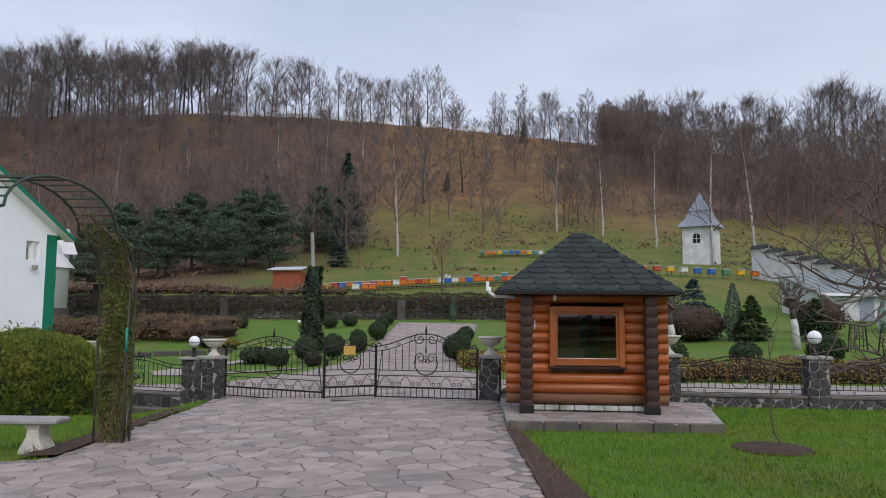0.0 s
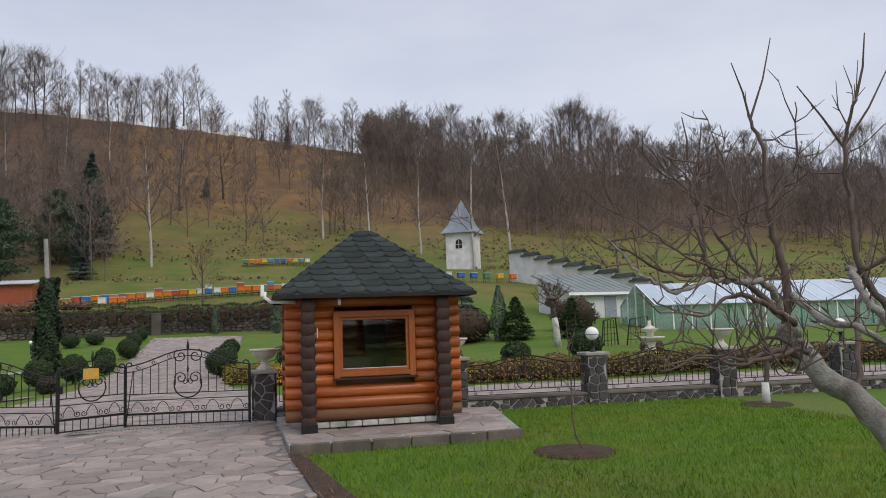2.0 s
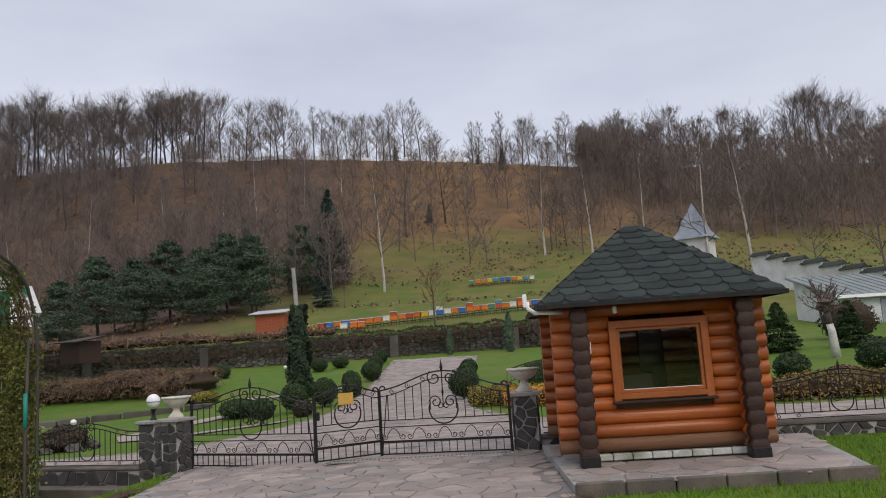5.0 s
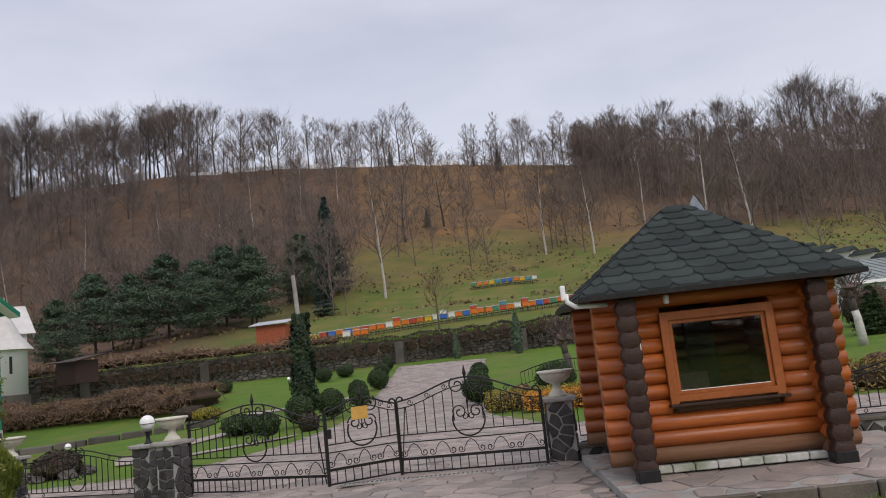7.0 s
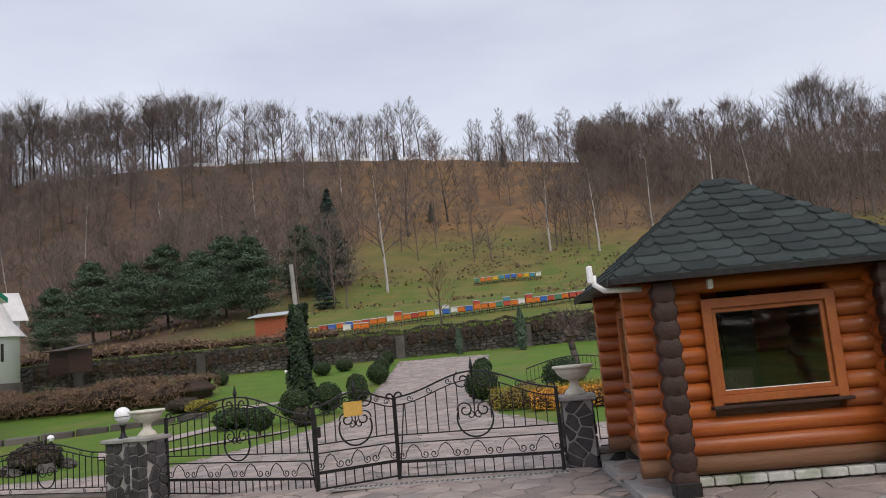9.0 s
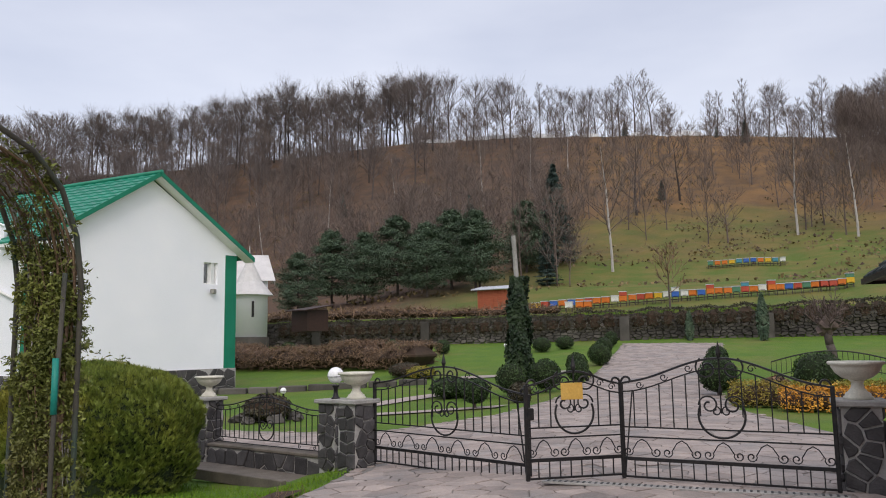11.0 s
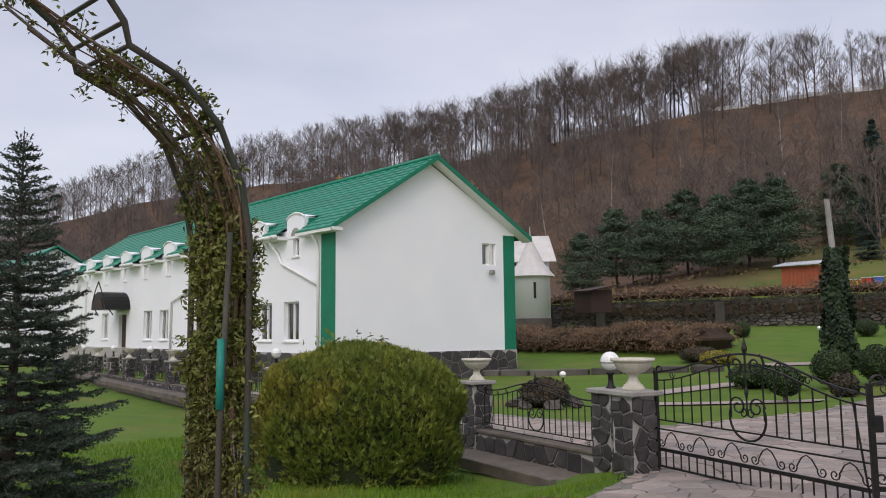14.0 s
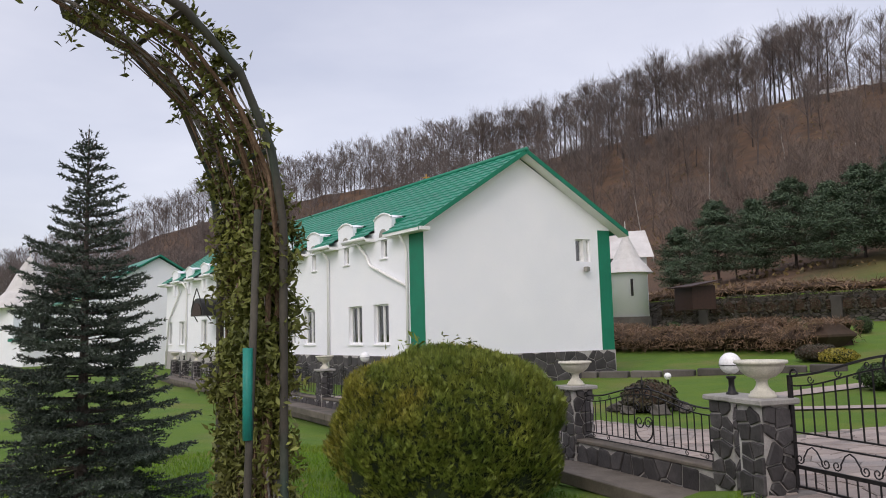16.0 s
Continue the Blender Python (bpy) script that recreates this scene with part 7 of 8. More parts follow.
for sg, rzz in ((-1, 0),):
    wdw = part("window", Mesh().slab([(-0.32 + 0.0, -1.36, 4.1), (0.32, -1.36, 4.1)] + [(0.32 * math.cos(radians(a)), -1.36, 4.7 + 0.32 * math.sin(radians(a))) for a in range(0, 181, 30)], (0, -0.03, 0)), IRON, bt, "dark arched window")
    part("glazing_bar", Mesh().box((0, -1.40, 4.55), (0.04, 0.02, 0.9)), WORN_WHITE, wdw)
    part("glazing_bar", Mesh().box((0, -1.40, 4.5), (0.6, 0.02, 0.04)), WORN_WHITE, wdw)

# ---- stepped white wall with capped piers ----
sw = thing("stepped_wall", 20.5, 62.5, 0, "white boundary wall stepping downhill under small dark roofs", "wall", kind="structure")
S0, S1, NS = Vector((24.2, 68.0, 7.7)), Vector((32.2, 49.0, 2.5)), 12
for i in range(NS):
    a, b = S0.lerp(S1, i / NS), S0.lerp(S1, (i + 1) / NS)
    c = (a + b) / 2
    n = (b - a).to_2d().length
    rz = math.degrees(math.atan2((b - a).y, (b - a).x))
    part("wall_bay", Mesh().box((c.x - 20.5, c.y - 62.5, a.z - 1.6), (n, 0.4, 3.2), rz), WORN_WHITE, sw)
    cm = Mesh()
    d2 = (b - a).to_2d().normalized()
    nrm = Vector((-d2.y, d2.x))
    base = Vector((c.x - 20.5, c.y - 62.5))
    prof = [(-0.42, 0.0), (0.42, 0.0), (0.0, 0.32)]
    pts = [((base + d2 * (sg * (n / 2 + 0.15)) + nrm * o_).to_3d() + Vector((0, 0, a.z + z_))) for sg in (-1, 1) for o_, z_ in prof]
    cm.add(pts, [(0, 1, 2), (5, 4, 3), (0, 3, 4, 1), (1, 4, 5, 2), (2, 5, 3, 0)])
    part("cap_roof", cm, SHINGLE, sw, "small dark cap roof")

# ---- white outbuilding with a metal lean-to roof ----
ob_ = thing("outbuilding", 20.3, 46.3, 1.1, "low white outbuilding with a grey-green metal roof and a door", "outbuilding", rz=6)
part("wall", Mesh().slab([(0, 0, -0.4), (0, 4.2, -0.4), (0, 4.2, 3.32), (0, 0, 2.12)], (4.9, 0, 0)), WORN_WHITE, ob_)
ROOF_GG = material("grey_green_metal", (0.16, 0.19, 0.18), (0.24, 0.27, 0.255), 1.2, 0.5, 0.05, 20, metal=0.15)
part("roof", Mesh().slab([(-0.35, -0.5, 2.0), (5.2, -0.5, 2.0), (5.2, 4.5, 3.43), (-0.35, 4.5, 3.43)], (0, 0, 0.08)), ROOF_GG, ob_)
for i in range(11):
    u = -0.3 + i * 0.53
    part("seam", Mesh().slab([(u, -0.5, 2.08), (u + 0.03, -0.5, 2.08), (u + 0.03, 4.5, 3.51), (u, 4.5, 3.51)], (0, 0, 0.035)), ROOF_GG, ob_)
part("fascia", Mesh().box((2.43, -0.51, 1.99), (5.55, 0.05, 0.17), bevel=0.01), WHITE_TRIM, ob_)
dd_ = part("door", Mesh().box((2.9, -0.02, 0.85), (0.85, 0.06, 1.95), bevel=0.01), GREY_METAL, ob_, "grey-blue door")
part("handle", Mesh().box((3.2, -0.08, 0.9), (0.1, 0.05, 0.03), bevel=0.005), IRON, dd_)
part("downpipe", Mesh().tube([(4.7, -0.08, 2.0), (4.7, -0.08, 0)], 0.04, 6), IRON, ob_)

# ---- greenhouse ----
GH_GLASS = bpy.data.materials.new("greenhouse_glass")
GH_GLASS.use_nodes = True
g_ = GH_GLASS.node_tree.nodes["Principled BSDF"]
g_.inputs["Base Color"].default_value, g_.inputs["Roughness"].default_value = (0.55, 0.75, 0.68, 1), 0.12
g_.inputs["Transmission Weight"].default_value, g_.inputs["IOR"].default_value = 0.75, 1.45
GH_ROOF = material("frosted_blue_roof_panel", (0.36, 0.44, 0.52), (0.48, 0.56, 0.63), 0.8, 0.35, 0.03, 20, spread=0.1)
gh = thing("greenhouse", 21.1, 37.6, 0.55, "long glass greenhouse with a pale blue panel roof", "greenhouse", rz=-8)
GW_, GL_ = 5.0, 20.0
part("floor", Mesh().box((GL_ / 2, GW_ / 2, 0.0), (GL_, GW_, 0.15)), SOIL, gh)
part("sill", Mesh().box((GL_ / 2, 0, 0.1), (GL_, 0.14, 0.3)), CONCRETE, gh)
part("back_wall", Mesh().box((GL_ / 2, GW_, 0.85), (GL_, 0.1, 1.6)), GH_GLASS, gh)
for i in range(20):
    part("glass_pane", Mesh().box((0.5 + i, 0, 0.9), (0.94, 0.012, 1.3)), GH_GLASS, gh)
    part("post", Mesh().box((float(i), 0, 0.85), (0.06, 0.07, 1.45)), GREEN_PAINT if i % 4 == 0 else WHITE_TRIM, gh)
    part("roof_panel", Mesh().slab([(i + 0.02, -0.25, 1.55), (i + 0.97, -0.25, 1.55), (i + 0.97, GW_ / 2, 2.75), (i + 0.02, GW_ / 2, 2.75)], (0, 0, 0.02)), GH_ROOF, gh)
    part("roof_bar", Mesh().slab([(i - 0.03, -0.25, 1.575), (i + 0.02, -0.25, 1.575), (i + 0.02, GW_ / 2, 2.775), (i - 0.03, GW_ / 2, 2.775)], (0, 0, 0.03)), WHITE_TRIM, gh)
part("back_roof", Mesh().slab([(0, GW_ / 2, 2.75), (GL_, GW_ / 2, 2.75), (GL_, GW_ + 0.2, 1.6), (0, GW_ + 0.2, 1.6)], (0, 0, 0.02)), GH_ROOF, gh)
part("end_wall", Mesh().slab([(0, 0, 0.2), (0, GW_, 0.2), (0, GW_, 1.6), (0, GW_ / 2, 2.7), (0, 0, 1.6)], (0.012, 0, 0)), GH_GLASS, gh)
for yy, zz in ((0, 1.6), (1.25, 2.15), (2.5, 2.72), (3.75, 2.15), (5.0, 1.6)):
    part("end_post", Mesh().box((-0.02, yy, zz / 2 + 0.05), (0.06, 0.06, zz - 0.1)), WHITE_TRIM, gh)
part("eave_rail", Mesh().box((GL_ / 2, -0.02, 1.57), (GL_, 0.07, 0.07)), WHITE_TRIM, gh)


# ---- plants and things close to the walk ----
gz_ = land(-8.05, 16.0)
bush = thing("thuja_bush", -8.05, 16.0, gz_, "large rounded golden-green thuja bush on the lawn", "bush")
# Near-black core and skirt carry the shade inside the bush as colour.
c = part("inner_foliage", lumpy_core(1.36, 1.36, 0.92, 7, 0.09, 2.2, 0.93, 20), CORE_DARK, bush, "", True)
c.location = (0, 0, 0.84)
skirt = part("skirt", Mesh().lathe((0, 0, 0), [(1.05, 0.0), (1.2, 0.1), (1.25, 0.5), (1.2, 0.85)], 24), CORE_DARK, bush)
rg = np.random.default_rng(17)


def sprays(n, rx, rz, cz, seed, rough, size):
    """Upright fans of scale leaves: each spray is a few narrow leaves from one point."""
    p, d = blob_points(n, rx, rx, rz, seed, rough, 0.88, 2.2)
    lump = np.array([noise.noise((q[0] * 5, q[1] * 5, q[2] * 5)) for q in p])
    p = p * (1 + 0.05 * lump[:, None])
    low_ = d[:, 2] < 0
    p[low_, :2] /= np.sqrt(np.maximum(0.25, 1 - d[low_, 2:3] ** 2)) ** 0.85
    pts, nr = [], []
    up_ = np.array([0, 0, 1.0])
    vs = []
    rg_ = np.random.default_rng(seed + 91)
    side = np.cross(d, rg_.normal(0, 1, (n, 3)))
    side /= np.linalg.norm(side, axis=1, keepdims=True) + 1e-9
    axis = d * 0.55 + up_ * 0.75 + rg_.normal(0, 0.25, (n, 3))
    axis /= np.linalg.norm(axis, axis=1, keepdims=True)
    for k in range(5):
        a = (k - 2) * 0.42
        dr = axis * math.cos(a) + side * math.sin(a)
        w = np.cross(dr, np.cross(axis, side)) * 0.0045
        ln = size * rg_.uniform(0.6, 1.2, (n, 1)) * (1 - 0.12 * abs(k - 2))
        base = p - axis * 0.03
        v = np.stack([base - w * 0.5, base + dr * ln * 0.5 - w * 1.4, base + dr * ln, base + dr * ln * 0.5 + w * 1.4], 1)
        vs.append(v)
    v = np.concatenate(vs).reshape(-1, 3)
    return v + np.array([0, 0, cz]), np.arange(len(v)).reshape(-1, 4)


v, f = sprays(26000, 1.36, 0.92, 0.84, 7, 0.09, 0.085)
o = new("foliage", np_mesh("foliage", v, f, THUJA))
o.parent = bush
topk = np.array([(0.35 * math.cos(i * 2.1), 0.35 * math.sin(i * 2.1), 1.70 + 0.02 * (i % 3)) for i in range(90)]) + rg.normal(0, 0.12, (90, 3)) * np.array([1.6, 1.6, 0.6])
v, f = leaf_arrays(topk, np.tile([0, 0, 1.0], (90, 1)), 0.07, 5, 2.2, 0.9)
o = new("stray_shoots", np_mesh("stray_shoots", v, f, THUJA))
o.parent = bush


def near_spruce(x, y, h, radius, seed):
    """A young spruce: whorls of boughs carrying side twigs set with short needles."""
    rn, rg_ = random.Random(seed), np.random.default_rng(seed)
    t = thing("spruce_tree", x, y, land(x, y), "young dark blue-green spruce with layered boughs on the lawn", "tree")
    wood_m = Mesh().tube([(0, 0, -0.1), (0.01, 0, h * 0.4), (0, 0, h * 0.99)], [0.075, 0.045, 0.006], 8)
    segs = []
    tiers = 30
    for i in range(tiers):
        s = 0.035 + 0.93 * (i / tiers) ** 0.95
        reach = radius * (1 - s) ** 0.88 + 0.05
        n = 9 if i < 18 else 6
        for j in range(n):
            a = 2 * math.pi * (j + rn.random() * 0.7) / n + i
            ln = reach * rn.uniform(0.55, 1.22)
            rise = -0.16 + 0.55 * s
            p0 = Vector((0, 0, s * h + rn.uniform(-0.03, 0.03)))
            d = Vector((math.cos(a), math.sin(a), rise))
            p1 = p0 + d * ln * 0.6
            p2 = p0 + d * ln + Vector((0, 0, 0.10 * ln))
            wood_m.tube([p0, p1, p2], [0.012 * (1 - s) + 0.004, 0.007, 0.003], 4, cap=False)
            segs.append((p1, p2))
            segs.append((p0.lerp(p1, 0.35), p1))
            k = max(2, int(ln / 0.065))
            for q in range(k):
                u = 0.25 + 0.72 * q / k
                b = p0.lerp(p1, u / 0.6) if u < 0.6 else p1.lerp(p2, (u - 0.6) / 0.4)
                for sg in (-1, 1):
                    tl = ln * 0.42 * (1.05 - u) + 0.07
                    dd = (d.normalized() * 0.75 + Vector((-math.sin(a), math.cos(a), 0)) * sg * 0.75 + Vector((0, 0, rn.uniform(-0.25, 0.15)))).normalized()
                    segs.append((b, b + dd * tl))
    for k in range(4):
        a = k * 1.6
        segs.append((Vector((0, 0, h * 0.93)), Vector((0.09 * math.cos(a), 0.09 * math.sin(a), h * 0.985))))
    segs.append((Vector((0, 0, h * 0.85)), Vector((0, 0, h))))
    part("trunk", wood_m, BARK, t)
    A, B = np.array([tuple(s_[0]) for s_ in segs]), np.array([tuple(s_[1]) for s_ in segs])
    L = np.linalg.norm(B - A, axis=1)
    cnt = np.maximum(4, (L / 0.0072).astype(int))
    idx = np.repeat(np.arange(len(segs)), cnt)
    u = rg_.random(len(idx))[:, None]
    base = A[idx] * (1 - u) + B[idx] * u
    dr = (B[idx] - A[idx]) / L[idx][:, None]
    rv = rg_.normal(0, 1, dr.shape) + np.array([0, 0, 0.5])
    nd_ = dr * 0.8 + rv / np.linalg.norm(rv, axis=1, keepdims=True)
    nd_ /= np.linalg.norm(nd_, axis=1, keepdims=True)
    w = np.cross(nd_, rg_.normal(0, 1, dr.shape))
    w /= np.linalg.norm(w, axis=1, keepdims=True)
    ln = rg_.uniform(0.028, 0.044, (len(idx), 1))
    v_ = np.stack([base - w * 0.0080, base + w * 0.0080, base + nd_ * ln], 1).reshape(-1, 3)
    o_ = new("needles", np_mesh("needles", v_, np.arange(len(v_)).reshape(-1, 3), SPRUCE))
    o_.parent = t
    return t


near_spruce(-9.56, 12.28, 4.13, 1.15, 31)

TEAL_PAINT = material("teal_gloss_paint", (0.004, 0.17, 0.13), (0.008, 0.24, 0.19), 3, 0.45, 0.05, 60)
BROWN_STEM = material("brown_climber_stem", (0.11, 0.07, 0.042), (0.20, 0.135, 0.085), 9, 0.95, 0.6, 50)

# ---- the climber-clad garden arch ----
arch = thing("garden_arch", -3.82, 11.07, land(-3.82, 11.07), "green steel garden arch overgrown with a shrubby climber", "garden arch")
arch.scale = (0.85, 0.79, 0.88)


def hoop_yz():
    half_ = [(0.0, -0.3), (0.0, 1.2), (0.0, 2.25), (-0.06, 2.55), (-0.22, 2.85), (-0.48, 3.05), (-0.78, 3.14)]
    top_ = [(-0.78 - 1.45 * (1 - math.cos(radians(a))) / 1.0, 3.14 + 0.52 * math.sin(radians(a))) for a in range(12, 91, 13)]
    left_ = half_ + top_
    mirror = [(-4.46 - a, b) for a, b in left_[::-1]]
    return left_ + mirror


for dx in (0.29, -0.29):
    part("hoop", Mesh().tube([(dx, a, b) for a, b in hoop_yz()], 0.019, 8), RUSTY_GREEN, arch, "weathered green steel hoop", True)
HY = hoop_yz()
for i in range(1, len(HY) - 1):
    a, b = HY[i]
    part("rung", Mesh().tube([(-0.29, a, b), (0.29, a, b)], 0.013, 5), RUSTY_GREEN, arch)
rn = random.Random(77)
part("post", Mesh().tube([(0.24, -0.15, -0.2), (0.24, -0.15, 1.2), (0.24, -0.1, 2.3)], 0.017, 8), RUSTY_GREEN, arch, "weathered green steel post", True)
part("sleeve", Mesh().tube([(0.24, -0.15, 1.38), (0.24, -0.15, 1.5), (0.24, -0.15, 1.74)], 0.022, 10), TEAL_PAINT, arch, "bare green painted length of the post", True)
# winding stems up the column and over the shoulder
stem_pts = []


def column_axis(s):
    """The climber's spine: up the column, then along the shoulder."""
    if s < 0.72:
        return Vector((0, 0.02, -0.1 + 2.5 * s / 0.72)), 0.26
    q = (s - 0.72) / 0.28
    tab = [(0.0, 2.4), (-0.14, 2.72), (-0.42, 2.98), (-0.85, 3.12), (-1.25, 3.3)]
    i = min(3, int(q * 4))
    g = q * 4 - i
    return Vector((0, tab[i][0] + (tab[i + 1][0] - tab[i][0]) * g, tab[i][1] + (tab[i + 1][1] - tab[i][1]) * g)), 0.30 * (1 - 0.35 * q)


for k in range(64):
    s0 = rn.choice((0.0, 0.0, 0.0, rn.uniform(0, 0.5)))
    s1 = min(1.0, s0 + rn.uniform(0.35, 1.0))
    ph, tw = rn.uniform(0, 6.28), rn.uniform(-3.5, 3.5)
    rad = rn.uniform(0.35, 1.0)
    pts = []
    for i in range(15):
        s = s0 + (s1 - s0) * i / 14
        c_, w_ = column_axis(s)
        a = ph + tw * s
        pts.append(c_ + Vector((math.cos(a) * w_ * rad, math.sin(a) * 0.075 * rad, rn.uniform(-0.03, 0.03))) + Vector((rn.uniform(-1, 1), rn.uniform(-1, 1), 0)) * 0.025)
    r0 = rn.choice((0.007, 0.009, 0.012, 0.02))
    part("stem", Mesh().tube(pts, r0, 5, r1=r0 * 0.4), BROWN_STEM if k % 3 else LICHEN, arch)
    stem_pts += pts[2:]
tw_m = Mesh()
tips = []
for k in range(2300):
    p = rn.choice(stem_pts)
    d = Vector((rn.gauss(0, 0.7), rn.gauss(0, 0.5), rn.gauss(0.45, 0.6)))
    d = d.normalized() * rn.uniform(0.04, 0.13)
    q = p + d
    tw_m.tube([p, p + d * 0.5 + Vector((0, 0, 0.01)), q], 0.0035, 3, r1=0.0015, cap=False)
    tips.append((p, q))
tw = part("twig_tangle", tw_m, TWIG, arch, "tangle of fine dead twigs")
tagged(tw, kind="stuff")
lp, lnm = [], []
for p, q in tips:
    patch = noise.noise((p.x * 2.3, p.y * 2.3, p.z * 1.6))
    n_ = 46 if patch > 0.06 else (22 if patch > -0.12 else 8)
    if p.z > 2.9:
        n_ = n_ * 2 // 3
    for _ in range(n_):
        lp.append(tuple(p.lerp(q, rn.uniform(0.4, 1.05)) + Vector((rn.gauss(0, 0.02), rn.gauss(0, 0.02), rn.gauss(0, 0.02)))))
        lnm.append((rn.gauss(0, 0.5), rn.gauss(0, 0.5), 0.8))
v, f = leaf_arrays(np.array(lp), np.array(lnm), 0.029, 9, 1.8, 0.8)
o = new("foliage", np_mesh("foliage", v, f, ARCH_LEAF))
o.parent = arch

# ---- stone bench beside the arch ----
bench = thing("stone_bench", -5.2, 10.75, land(-5.2, 10.75), "grey concrete garden bench with flared legs on the lawn", "bench", rz=2)
part("seat", Mesh().box((0, 0, 0.40), (1.75, 0.42, 0.07), bevel=0.02), CONCRETE, bench, "weathered seat slab")
for sx in (-0.55, 0.55):
    m = Mesh()
    rings = [(0.16, 0.18, -0.05), (0.15, 0.17, 0.05), (0.085, 0.13, 0.2), (0.075, 0.13, 0.30), (0.12, 0.16, 0.37)]
    m.add([(sx + a * q, b * w, z) for q, w, z in rings for a, b in ((-1, -1), (1, -1), (1, 1), (-1, 1))], [(i * 4 + j, i * 4 + (j + 1) % 4, i * 4 + 4 + (j + 1) % 4, i * 4 + 4 + j) for i in range(4) for j in range(4)] + [(3, 2, 1, 0), (16, 17, 18, 19)])
    part("leg", m, URN, bench, "flared cast leg")

# ---- sapling in a ring of soil ----
sx_, sy_ = 4.66, 10.75
ring_m = Mesh()
ring_m.lathe((0, 0, 0), [(0.5, -0.04), (0.45, 0.015), (0.3, 0.035), (0.15, 0.03), (0.0, 0.04)], 26)
soil_ring = solid("mulch_ring", ring_m, SOIL, "flat ring of bare brown soil in the lawn", "soil", "structure", smooth=True)
soil_ring.location = (sx_, sy_, land(sx_, sy_) - 0.01)
sap = thing("sapling", sx_, sy_, land(sx_, sy_), "thin bare sapling planted in a ring of soil", "sapling")
part("stem", Mesh().tube([(0.12, 0, 0.0), (0.03, 0, 0.18), (0.0, 0, 0.35), (0.01, 0, 0.9), (-0.02, 0, 1.5)], [0.012, 0.011, 0.01, 0.008, 0.004], 6), TWIG, sap)
for i in range(9):
    zz = 0.6 + 0.1 * i
    a = i * 2.2
    part("twig", Mesh().tube([(0, 0, zz), (0.14 * math.cos(a), 0.14 * math.sin(a), zz + 0.16), (0.2 * math.cos(a), 0.2 * math.sin(a), zz + 0.34)], 0.005, 4, r1=0.002), TWIG, sap)

# ---- old fruit tree with a leaning, lichened trunk ----
FT = Vector((5.75, 6.45, 0))
fruit = thing("fruit_tree", FT.x, FT.y, land(FT.x, FT.y), "old bare fruit tree with leaning lichened trunk and pruned limbs", "tree")
rn = random.Random(5)
tw_parts = []


def ft(*p):
    return Vector(p) - FT


def limb(name, pts, r0, r1, mat, n=8):
    sm = []
    P = [ft(*p) for p in pts]
    for i in range(len(P) - 1):
        p0, p1, p2, p3 = P[max(0, i - 1)], P[i], P[i + 1], P[min(len(P) - 1, i + 2)]
        for k in range(5):
            t = k / 5
            sm.append(0.5 * ((2 * p1) + (p2 - p0) * t + (2 * p0 - 5 * p1 + 4 * p2 - p3) * t * t + (3 * p1 - p0 - 3 * p2 + p3) * t ** 3))
    sm.append(P[-1])
    sm = [q + Vector((rn.gauss(0, 1), rn.gauss(0, 1), rn.gauss(0, 1))) * 0.010 for q in sm]
    k = len(sm) - 1
    slim = 1.0 if name == "trunk" else 0.78
    part(name, Mesh().tube(sm, [slim * (r0 + (r1 - r0) * i / k) * rn.uniform(0.9, 1.12) for i in range(k + 1)], n), mat, fruit, "", True)
    return sm


